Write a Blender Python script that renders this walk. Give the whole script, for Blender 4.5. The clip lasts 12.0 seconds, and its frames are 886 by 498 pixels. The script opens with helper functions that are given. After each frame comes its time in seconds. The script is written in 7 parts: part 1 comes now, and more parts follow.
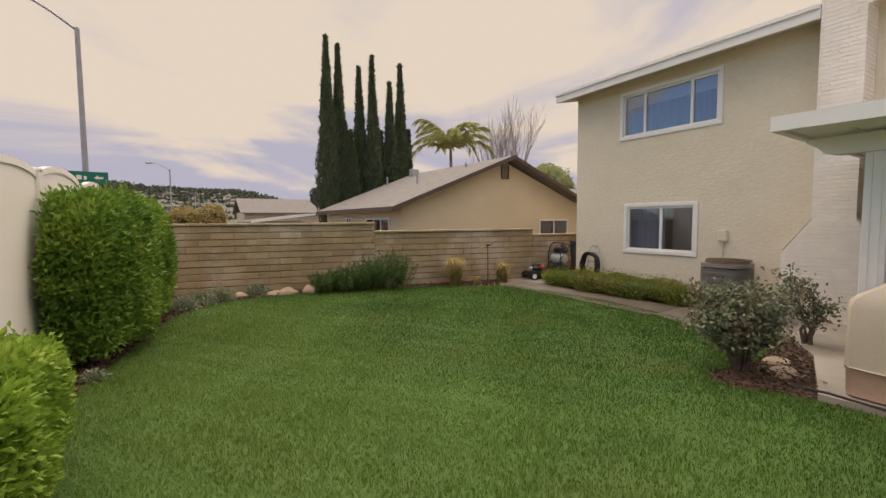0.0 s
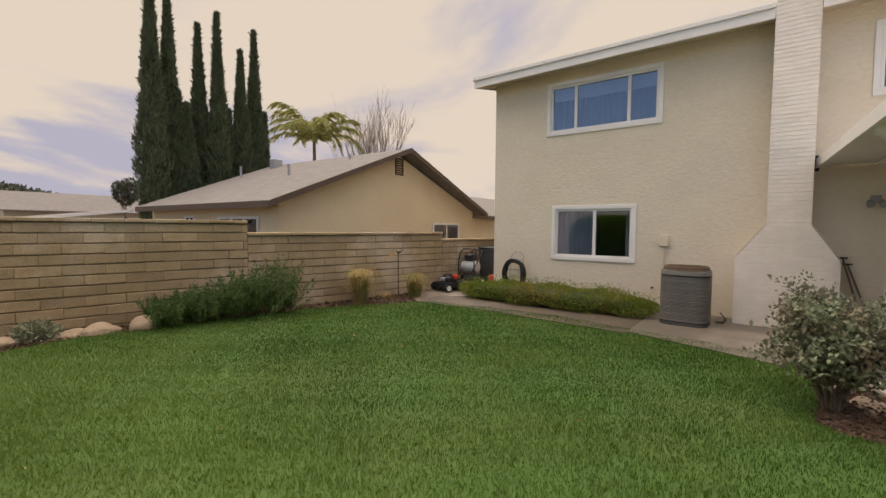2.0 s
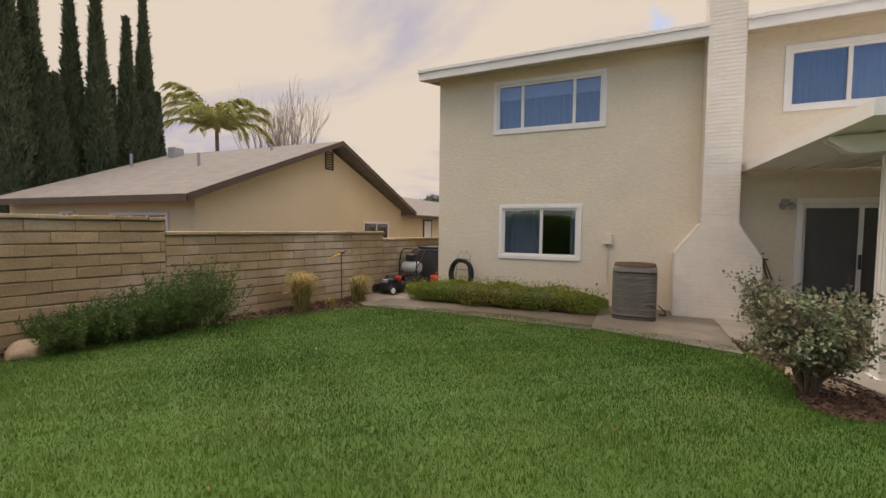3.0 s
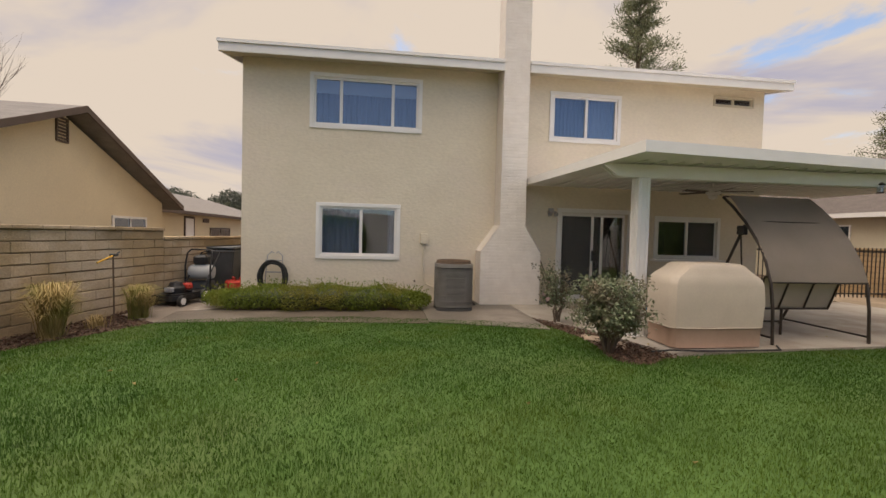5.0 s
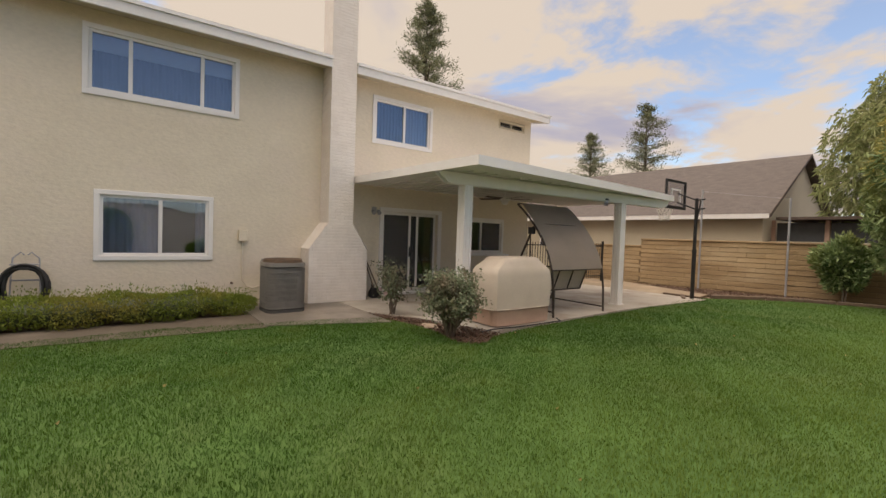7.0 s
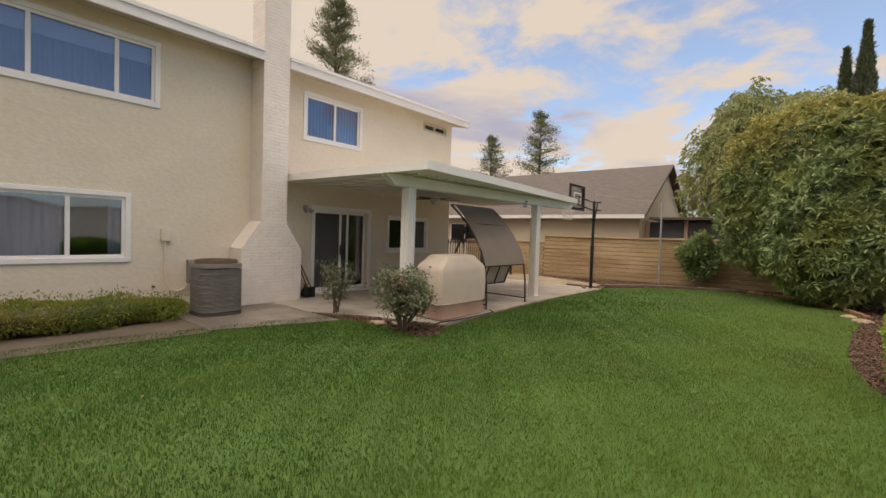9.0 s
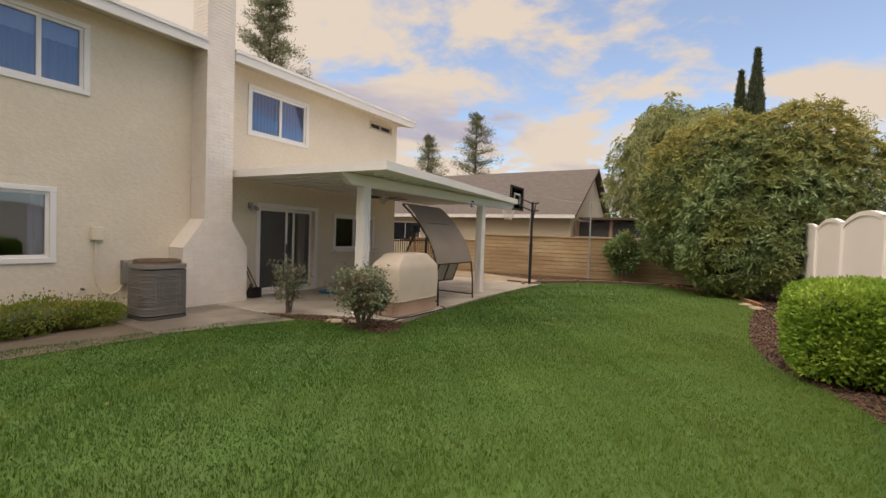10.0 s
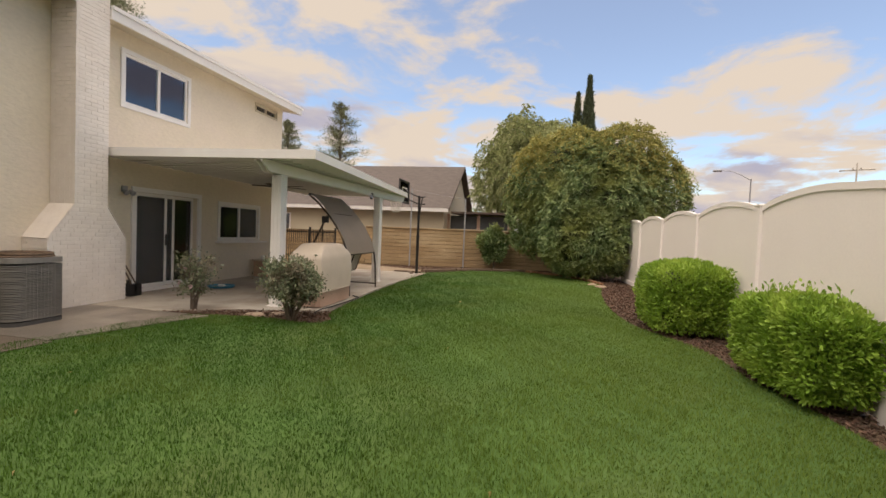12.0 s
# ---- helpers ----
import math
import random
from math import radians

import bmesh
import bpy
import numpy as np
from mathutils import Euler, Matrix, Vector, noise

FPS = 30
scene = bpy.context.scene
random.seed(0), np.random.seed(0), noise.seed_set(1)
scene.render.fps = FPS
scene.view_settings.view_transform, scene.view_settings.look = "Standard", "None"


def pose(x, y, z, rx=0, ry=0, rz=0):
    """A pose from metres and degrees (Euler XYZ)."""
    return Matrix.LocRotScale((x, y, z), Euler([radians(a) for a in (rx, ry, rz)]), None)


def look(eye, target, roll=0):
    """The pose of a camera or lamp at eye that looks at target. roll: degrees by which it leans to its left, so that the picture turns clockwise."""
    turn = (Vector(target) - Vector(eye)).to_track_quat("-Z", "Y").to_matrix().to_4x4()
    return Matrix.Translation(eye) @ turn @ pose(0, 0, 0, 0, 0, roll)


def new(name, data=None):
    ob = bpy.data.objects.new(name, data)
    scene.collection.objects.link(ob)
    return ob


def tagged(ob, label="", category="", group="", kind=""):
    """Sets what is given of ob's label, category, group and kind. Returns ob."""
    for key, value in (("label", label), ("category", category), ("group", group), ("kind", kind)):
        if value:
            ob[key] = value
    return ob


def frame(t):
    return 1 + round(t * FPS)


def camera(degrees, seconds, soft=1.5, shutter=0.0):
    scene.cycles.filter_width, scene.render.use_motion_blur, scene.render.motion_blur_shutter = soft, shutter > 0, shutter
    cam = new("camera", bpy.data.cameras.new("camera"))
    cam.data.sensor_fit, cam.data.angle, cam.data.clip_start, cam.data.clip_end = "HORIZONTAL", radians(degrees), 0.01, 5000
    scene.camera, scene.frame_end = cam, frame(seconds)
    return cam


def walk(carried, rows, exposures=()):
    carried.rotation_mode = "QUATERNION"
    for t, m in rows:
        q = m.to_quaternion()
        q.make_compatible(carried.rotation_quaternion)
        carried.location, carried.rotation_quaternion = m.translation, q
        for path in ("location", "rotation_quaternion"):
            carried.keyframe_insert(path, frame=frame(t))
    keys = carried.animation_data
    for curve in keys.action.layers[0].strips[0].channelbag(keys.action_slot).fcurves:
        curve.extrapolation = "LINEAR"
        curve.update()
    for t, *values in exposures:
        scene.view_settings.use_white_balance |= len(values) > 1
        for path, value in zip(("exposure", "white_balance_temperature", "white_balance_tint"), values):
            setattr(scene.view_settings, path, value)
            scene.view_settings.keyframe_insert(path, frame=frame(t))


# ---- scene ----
cam = camera(91.8, 12.0)
PATH = [
    (0, (-0.241, -0.211, 1.725), (0.818, 1.48, 1.592), -0.4),
    (0.5, (-0.023, 0.606, 1.734), (0.882, 2.385, 1.608), -0.8),
    (1, (0.061, 1.264, 1.727), (1.015, 3.017, 1.607), -0.5),
    (1.5, (0.037, 1.748, 1.677), (1.263, 3.324, 1.563), 0.1),
    (2, (0.04, 2.586, 1.601), (1.636, 3.788, 1.499), 0.5),
    (2.5, (-0.009, 3.16, 1.599), (1.715, 4.169, 1.497), 0.5),
    (4.5, (-0.145, 4.83, 1.486), (1.854, 4.807, 1.413), 1.4),
    (5, (-0.109, 5.032, 1.487), (1.871, 4.757, 1.418), 1.5),
    (5.5, (-0.086, 5.284, 1.51), (1.843, 4.762, 1.439), 1.6),
    (6, (-0.066, 5.528, 1.515), (1.776, 4.753, 1.445), 1.7),
    (6.5, (-0.027, 5.769, 1.499), (1.695, 4.754, 1.436), 1.8),
    (7, (0.042, 6.027, 1.506), (1.648, 4.837, 1.445), 1.9),
    (9, (0.288, 6.91, 1.559), (1.573, 5.378, 1.491), 1.9),
    (9.5, (0.357, 7.124, 1.557), (1.505, 5.487, 1.492), 2.0),
    (10, (0.464, 7.335, 1.56), (1.498, 5.624, 1.494), 2.0),
    (10.5, (0.559, 7.532, 1.531), (1.486, 5.761, 1.469), 2.0),
    (11, (0.669, 7.723, 1.513), (1.477, 5.895, 1.45), 2.0),
    (11.5, (0.795, 7.865, 1.524), (1.529, 6.007, 1.454), 2.0),
    (12, (1.446, 8.254, 1.479), (1.845, 6.296, 1.405), 2.4),
]
walk(cam, [(t, look(eye, target, roll)) for t, eye, target, roll in PATH], [(0.0, 0.37), (7.0, 0.34), (12.0, 0.40)])

# ---- world, sun ----
world = bpy.data.worlds.new("sky")
scene.world = world
world.use_nodes = True
wn, wl = world.node_tree.nodes, world.node_tree.links
wn.clear()


def wnode(kind, **kw):
    n = wn.new(kind)
    for k, v in kw.items():
        if k in n.inputs:
            n.inputs[k].default_value = v
    return n


def wmath(op, a, b=None, c=None):
    n = wn.new("ShaderNodeMath")
    n.operation = op
    for i, v in enumerate((a, b, c)):
        if v is None:
            continue
        if isinstance(v, (int, float)):
            n.inputs[i].default_value = v
        else:
            wl.new(v, n.inputs[i])
    return n.outputs[0]


SUN_EL, SUN_AZ = 60.0, 28.0
sky = wn.new("ShaderNodeTexSky")
sky.sky_type, sky.sun_disc = "NISHITA", False
sky.sun_elevation, sky.sun_rotation = radians(SUN_EL), radians(SUN_AZ)
sky.air_density, sky.dust_density, sky.ozone_density = 1.0, 1.0, 2.0
coord = wn.new("ShaderNodeTexCoord")
sep = wn.new("ShaderNodeSeparateXYZ")
wl.new(coord.outputs["Generated"], sep.inputs[0])
sx, sy, sz = sep.outputs
up = wmath("MAXIMUM", wmath("ADD", sz, 0.16), 0.05)
flat = wn.new("ShaderNodeCombineXYZ")
wl.new(wmath("DIVIDE", sx, up), flat.inputs[0])
wl.new(wmath("DIVIDE", sy, up), flat.inputs[1])


def cloud_noise(scale, detail, rough, shift, warp=0.0):
    mp = wn.new("ShaderNodeMapping")
    mp.inputs["Location"].default_value = shift
    wl.new(flat.outputs[0], mp.inputs[0])
    n = wnode("ShaderNodeTexNoise", Scale=scale, Detail=detail, Roughness=rough, Distortion=warp)
    wl.new(mp.outputs[0], n.inputs["Vector"])
    return n.outputs["Fac"]


# cloud cover: closed to the north, broken to the south-east
cover = cloud_noise(1.45, 10.0, 0.58, (3.1, 7.4, 0.0), 0.35)
lean = wmath("MULTIPLY", wmath("ADD", wmath("MULTIPLY", sy, 0.85), wmath("MULTIPLY", sx, 0.30)), 0.20)
low_bank = wmath("MULTIPLY", wmath("MAXIMUM", wmath("SUBTRACT", 0.34, sz), 0.0), 0.42)
# the cloud breaks open low in the west
west = wmath("MULTIPLY", wmath("MAXIMUM", wmath("SUBTRACT", wmath("MULTIPLY", sx, -1.0), 0.76), 0.0), wmath("MULTIPLY", wmath("MAXIMUM", wmath("SUBTRACT", 0.62, sz), 0.0), 8.0))
amount = wmath("SUBTRACT", wmath("ADD", wmath("ADD", wmath("ADD", cover, lean), low_bank), 0.135), west)
ramp = wn.new("ShaderNodeMapRange")
ramp.interpolation_type = "SMOOTHSTEP"
ramp.inputs["To Min"].default_value = 0.16
ramp.inputs["From Min"].default_value, ramp.inputs["From Max"].default_value = 0.455, 0.575
wl.new(amount, ramp.inputs["Value"])
shade = wn.new("ShaderNodeMapRange")
shade.interpolation_type = "SMOOTHSTEP"
shade.inputs["From Min"].default_value, shade.inputs["From Max"].default_value = 0.49, 0.66
low_grey = wmath("MULTIPLY", wmath("MAXIMUM", wmath("SUBTRACT", 0.26, sz), 0.0), wmath("MULTIPLY", wmath("MAXIMUM", sy, 0.0), 1.1))
wl.new(wmath("ADD", cloud_noise(0.62, 6.0, 0.55, (9.3, 1.7, 2.0), 0.6), low_grey), shade.inputs["Value"])
cloud = wn.new("ShaderNodeMix")
cloud.data_type = "RGBA"
cloud.inputs["A"].default_value = (0.67, 0.562, 0.46, 1)
cloud.inputs["B"].default_value = (0.405, 0.385, 0.465, 1)
wl.new(shade.outputs[0], cloud.inputs["Factor"])
bg_sky, bg_cloud, mixer = wn.new("ShaderNodeBackground"), wn.new("ShaderNodeBackground"), wn.new("ShaderNodeMixShader")
bg_sky.inputs["Strength"].default_value = 0.17
# overcast cloud is brighter overhead than at the horizon
zen = wn.new("ShaderNodeMapRange")
zen.interpolation_type = "SMOOTHSTEP"
for key, v in (("From Min", 0.50), ("From Max", 0.80), ("To Min", 0.90), ("To Max", 3.3)):
    zen.inputs[key].default_value = v
wl.new(sz, zen.inputs["Value"])
wl.new(zen.outputs[0], bg_cloud.inputs["Strength"])
wl.new(sky.outputs[0], bg_sky.inputs["Color"])
wl.new(cloud.outputs["Result"], bg_cloud.inputs["Color"])
wl.new(ramp.outputs[0], mixer.inputs[0])
wl.new(bg_sky.outputs[0], mixer.inputs[1])
wl.new(bg_cloud.outputs[0], mixer.inputs[2])
wl.new(mixer.outputs[0], wn.new("ShaderNodeOutputWorld").inputs[0])

sun = new("sun", bpy.data.lights.new("sun", "SUN"))
sun.data.energy, sun.data.angle, sun.data.color = 0.90, radians(40), (1.0, 0.94, 0.86)
_a, _e = radians(SUN_AZ), radians(SUN_EL)
sun.matrix_world = look((0, 0, 30), (-math.sin(_a) * math.cos(_e) * 10, -math.cos(_a) * math.cos(_e) * 10, 30 - math.sin(_e) * 10))

# ---- materials ----
def material(name, a, b, scale=6.0, rough=0.8, bump=0.0, fine=60.0, spots=None, spot_scale=1.5, metal=0.0, vary=0.0, stretch=None, object_random=0.0, bump_dist=0.01, island=0.0):
    """Colour a to b by noise, grain at a finer scale, optional larger stains, bump from the grain."""
    m = bpy.data.materials.new(name)
    m.use_nodes = True
    n, l = m.node_tree.nodes, m.node_tree.links
    p = n["Principled BSDF"]
    geo = n.new("ShaderNodeNewGeometry")
    vec = geo.outputs["Position"]
    if stretch:
        mp = n.new("ShaderNodeMapping")
        mp.inputs["Scale"].default_value = stretch
        l.new(vec, mp.inputs[0])
        vec = mp.outputs[0]

    def tex(s, detail=5.0, r=0.55):
        t = n.new("ShaderNodeTexNoise")
        t.inputs["Scale"].default_value, t.inputs["Detail"].default_value, t.inputs["Roughness"].default_value = s, detail, r
        l.new(vec, t.inputs["Vector"])
        return t.outputs["Fac"]

    def ranged(v, lo, hi, a2=0.0, b2=1.0):
        r = n.new("ShaderNodeMapRange")
        for key, x in (("From Min", lo), ("From Max", hi), ("To Min", a2), ("To Max", b2)):
            r.inputs[key].default_value = x
        l.new(v, r.inputs["Value"])
        return r.outputs[0]

    def mix(fac, c, d):
        x = n.new("ShaderNodeMix")
        x.data_type = "RGBA"
        l.new(fac, x.inputs["Factor"])
        for key, v in (("A", c), ("B", d)):
            if isinstance(v, tuple):
                x.inputs[key].default_value = (*v, 1)
            else:
                l.new(v, x.inputs[key])
        return x.outputs["Result"]

    grain = tex(fine, 3.0, 0.6)
    col = mix(ranged(tex(scale), 0.32, 0.68), a, b)
    if spots:
        col = mix(ranged(tex(spot_scale, 6.0, 0.6), 0.5, 0.66), col, spots)
    hsv = n.new("ShaderNodeHueSaturation")
    l.new(col, hsv.inputs["Color"])
    val = ranged(grain, 0.3, 0.7, 1.0 - vary, 1.0 + vary)
    if object_random or island:
        if object_random:
            src = n.new("ShaderNodeObjectInfo").outputs["Random"]
        else:
            src = geo.outputs["Random Per Island"]
        mul = n.new("ShaderNodeMath")
        mul.operation = "MULTIPLY"
        k = object_random or island
        l.new(val, mul.inputs[0])
        l.new(ranged(src, 0.0, 1.0, 1.0 - k, 1.0 + k), mul.inputs[1])
        val = mul.outputs[0]
    l.new(val, hsv.inputs["Value"])
    l.new(hsv.outputs[0], p.inputs["Base Color"])
    l.new(ranged(grain, 0.2, 0.8, max(rough - 0.12, 0.02), min(rough + 0.1, 1.0)), p.inputs["Roughness"])
    p.inputs["Metallic"].default_value = metal
    if bump:
        bn = n.new("ShaderNodeBump")
        bn.inputs["Strength"].default_value, bn.inputs["Distance"].default_value = bump, bump_dist
        l.new(grain, bn.inputs["Height"])
        l.new(bn.outputs[0], p.inputs["Normal"])
    return m


def leafy(name, a, b, tip=None, rough=0.55, through_light=0.25, patch=0.9, deep=None, deep_scale=0.4, thin=None):
    """Foliage: colour by leaf, patches over the crown, some light through the leaf; thin: a paler colour standing for
    sky sheen on turf, towards x = 0.
    """
    m = bpy.data.materials.new(name)
    m.use_nodes = True
    n, l = m.node_tree.nodes, m.node_tree.links
    p, out = n["Principled BSDF"], n["Material Output"]
    geo = n.new("ShaderNodeNewGeometry")
    mix = n.new("ShaderNodeMix")
    mix.data_type = "RGBA"
    mix.inputs["A"].default_value, mix.inputs["B"].default_value = (*a, 1), (*b, 1)
    l.new(geo.outputs["Random Per Island"], mix.inputs["Factor"])
    col = mix.outputs["Result"]
    if tip:
        t = n.new("ShaderNodeTexNoise")
        t.inputs["Scale"].default_value, t.inputs["Detail"].default_value = patch, 4.0
        l.new(geo.outputs["Position"], t.inputs["Vector"])
        r = n.new("ShaderNodeMapRange")
        r.inputs["From Min"].default_value, r.inputs["From Max"].default_value = 0.46, 0.64
        l.new(t.outputs["Fac"], r.inputs["Value"])
        m2 = n.new("ShaderNodeMix")
        m2.data_type = "RGBA"
        l.new(r.outputs[0], m2.inputs["Factor"])
        l.new(col, m2.inputs["A"])
        m2.inputs["B"].default_value = (*tip, 1)
        col = m2.outputs["Result"]
    if deep:
        t = n.new("ShaderNodeTexNoise")
        t.inputs["Scale"].default_value, t.inputs["Detail"].default_value = deep_scale, 5.0
        l.new(geo.outputs["Position"], t.inputs["Vector"])
        r = n.new("ShaderNodeMapRange")
        r.inputs["From Min"].default_value, r.inputs["From Max"].default_value, r.inputs["To Max"].default_value = 0.50, 0.64, 0.75
        l.new(t.outputs["Fac"], r.inputs["Value"])
        m3 = n.new("ShaderNodeMix")
        m3.data_type = "RGBA"
        l.new(r.outputs[0], m3.inputs["Factor"])
        l.new(col, m3.inputs["A"])
        m3.inputs["B"].default_value = (*deep, 1)
        col = m3.outputs["Result"]
    # sky sheen on the turf, put into the blade colour as a paler side
    if thin:
        sp = n.new("ShaderNodeSeparateXYZ")
        l.new(geo.outputs["Position"], sp.inputs[0])
        t = n.new("ShaderNodeTexNoise")
        t.inputs["Scale"].default_value, t.inputs["Detail"].default_value = 0.55, 5.0
        l.new(geo.outputs["Position"], t.inputs["Vector"])
        wob = n.new("ShaderNodeMath")
        wob.operation, wob.inputs[1].default_value = "MULTIPLY_ADD", 7.0
        l.new(t.outputs["Fac"], wob.inputs[0])
        l.new(sp.outputs[0], wob.inputs[2])
        r = n.new("ShaderNodeMapRange")
        for key, v in (("From Min", 7.0), ("From Max", 3.4), ("To Max", 0.85)):
            r.inputs[key].default_value = v
        l.new(wob.outputs[0], r.inputs["Value"])
        m4 = n.new("ShaderNodeMix")
        m4.data_type = "RGBA"
        l.new(r.outputs[0], m4.inputs["Factor"])
        l.new(col, m4.inputs["A"])
        m4.inputs["B"].default_value = (*thin, 1)
        col = m4.outputs["Result"]
    l.new(col, p.inputs["Base Color"])
    p.inputs["Roughness"].default_value = rough
    p.inputs["Specular IOR Level"].default_value = 0.22
    tr = n.new("ShaderNodeBsdfTranslucent")
    l.new(col, tr.inputs["Color"])
    ms = n.new("ShaderNodeMixShader")
    ms.inputs[0].default_value = through_light
    l.new(p.outputs[0], ms.inputs[1])
    l.new(tr.outputs[0], ms.inputs[2])
    l.new(ms.outputs[0], out.inputs["Surface"])
    return m


def glass_mat(name, tint, gloss, ior=1.5):
    m = bpy.data.materials.new(name)
    m.use_nodes = True
    n, l = m.node_tree.nodes, m.node_tree.links
    n.remove(n["Principled BSDF"])
    clear, mirror, ms = n.new("ShaderNodeBsdfTransparent"), n.new("ShaderNodeBsdfGlossy"), n.new("ShaderNodeMixShader")
    clear.inputs["Color"].default_value = (*tint, 1)
    mirror.inputs["Roughness"].default_value = 0.02
    mirror.inputs["Color"].default_value = (0.84, 0.87, 0.96, 1)
    fr, add = n.new("ShaderNodeFresnel"), n.new("ShaderNodeMath")
    fr.inputs["IOR"].default_value = ior
    add.operation = "ADD"
    add.inputs[1].default_value = gloss
    l.new(fr.outputs[0], add.inputs[0])
    l.new(add.outputs[0], ms.inputs[0])
    l.new(clear.outputs[0], ms.inputs[1])
    l.new(mirror.outputs[0], ms.inputs[2])
    l.new(ms.outputs[0], n["Material Output"].inputs["Surface"])
    return m


M_STUCCO = material("stucco_cream", (0.71, 0.635, 0.503), (0.665, 0.59, 0.463), 1.3, 0.9, 0.3, 16, (0.695, 0.61, 0.50), 0.7, vary=0.045, bump_dist=0.03, stretch=(1, 0.7, 1.25))
M_STUCCO_N = material("stucco_tan", (0.72, 0.615, 0.42), (0.66, 0.56, 0.385), 0.8, 0.9, 0.3, 30, vary=0.05)
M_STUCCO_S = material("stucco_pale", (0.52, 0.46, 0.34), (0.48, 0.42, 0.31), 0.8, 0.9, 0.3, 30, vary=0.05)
M_WHITE = material("white_paint", (0.80, 0.775, 0.75), (0.75, 0.725, 0.70), 2.0, 0.5, 0.05, 90, vary=0.03)
M_BRICK = material("white_painted_brick", (0.82, 0.765, 0.705), (0.76, 0.70, 0.635), 5.0, 0.7, 0.35, 70, vary=0.05, object_random=0.03)
M_MORTAR = material("painted_mortar", (0.80, 0.745, 0.685), (0.75, 0.695, 0.635), 5.0, 0.85, 0.3, 60, vary=0.05)
M_VINYL = material("white_vinyl", (0.93, 0.865, 0.835), (0.90, 0.835, 0.805), 0.7, 0.45, 0.03, 40, vary=0.02)
M_BLOCK = material("slump_block_tan", (0.43, 0.32, 0.190), (0.31, 0.227, 0.132), 1.3, 0.92, 0.8, 40, (0.50, 0.405, 0.30), 0.75, vary=0.14, object_random=0.12)
M_BLOCK_S = material("slump_block_golden", (0.42, 0.30, 0.165), (0.30, 0.205, 0.11), 0.9, 0.92, 0.8, 40, (0.47, 0.36, 0.22), 0.8, vary=0.12, object_random=0.06, stretch=(0.35, 1, 2.5))
M_GROUT = material("block_mortar", (0.23, 0.165, 0.10), (0.18, 0.13, 0.078), 6.0, 0.95, 0.5, 50, vary=0.1)
M_CONC = material("concrete", (0.41, 0.37, 0.315), (0.33, 0.295, 0.25), 1.6, 0.75, 0.25, 70, (0.27, 0.22, 0.18), 0.8, vary=0.08)
M_WET = material("damp_concrete", (0.195, 0.17, 0.14), (0.13, 0.113, 0.095), 1.3, 0.38, 0.2, 70, (0.28, 0.24, 0.20), 0.9, vary=0.08)
M_PATH = material("damp_patched_concrete", (0.23, 0.19, 0.155), (0.19, 0.155, 0.125), 2.0, 0.6, 0.25, 70, (0.46, 0.405, 0.345), 1.0, vary=0.08)
M_COURT = material("tan_concrete", (0.27, 0.205, 0.135), (0.21, 0.155, 0.10), 1.6, 0.8, 0.4, 60, (0.33, 0.26, 0.18), 1.1, vary=0.1)
M_WALK = material("damp_brown_walk", (0.118, 0.094, 0.070), (0.088, 0.070, 0.052), 1.6, 0.55, 0.4, 60, (0.165, 0.135, 0.105), 1.1, vary=0.1)
M_SOIL = material("bare_soil", (0.14, 0.095, 0.06), (0.10, 0.065, 0.04), 3.0, 0.95, 0.8, 40, vary=0.2, bump_dist=0.03)
M_MULCH = material("bark_mulch", (0.150, 0.086, 0.058), (0.088, 0.052, 0.037), 25.0, 0.95, 0.6, 90, vary=0.25, island=0.5)
M_LAWN = material("lawn_sod", (0.056, 0.116, 0.014), (0.046, 0.098, 0.012), 1.2, 0.9, 0.6, 120, (0.068, 0.11, 0.02), 0.5, vary=0.25)
M_ASPHALT = material("asphalt", (0.06, 0.058, 0.055), (0.045, 0.044, 0.042), 4.0, 0.9, 0.4, 90, vary=0.1)
M_SHINGLE = material("grey_shingle", (0.215, 0.195, 0.182), (0.165, 0.15, 0.142), 3.0, 0.95, 0.6, 30, vary=0.2, stretch=(1, 1, 3))
M_SHINGLE_D = material("brown_shingle", (0.125, 0.103, 0.094), (0.095, 0.079, 0.072), 3.0, 0.95, 0.6, 30, vary=0.25, stretch=(1, 1, 3))
M_TRIM_D = material("brown_trim", (0.10, 0.07, 0.055), (0.08, 0.055, 0.042), 4.0, 0.7, 0.1, 60, vary=0.08)
M_DARK = material("dark_interior", (0.30, 0.29, 0.28), (0.24, 0.24, 0.24), 1.0, 0.9)
M_BLIND = material("fabric_blind", (0.52, 0.55, 0.62), (0.46, 0.49, 0.56), 3.0, 0.85, vary=0.03)
M_DRAPE = material("grey_drape", (0.42, 0.42, 0.42), (0.36, 0.36, 0.36), 3.0, 0.9, vary=0.05)
M_CURTAIN = material("blue_grey_curtain", (0.27, 0.285, 0.36), (0.22, 0.235, 0.30), 3.0, 0.9, vary=0.05)
M_BLACK = material("black_metal", (0.018, 0.018, 0.02), (0.03, 0.028, 0.028), 6.0, 0.45, 0.05, 80, vary=0.1, metal=0.3)
M_RUBBER = material("black_rubber", (0.014, 0.014, 0.015), (0.024, 0.023, 0.023), 8.0, 0.65, 0.1, 70, vary=0.1)
M_BRONZE = material("bronze_frame", (0.075, 0.06, 0.05), (0.055, 0.045, 0.04), 5.0, 0.45, 0.05, 80, metal=0.5, vary=0.08)
M_SLING = material("brown_sling_fabric", (0.45, 0.385, 0.32), (0.40, 0.345, 0.285), 2.0, 0.55, 0.25, 220, vary=0.1)
M_COVER = material("beige_grill_cover", (0.57, 0.49, 0.40), (0.52, 0.445, 0.36), 3.0, 0.75, 0.15, 50, vary=0.04)
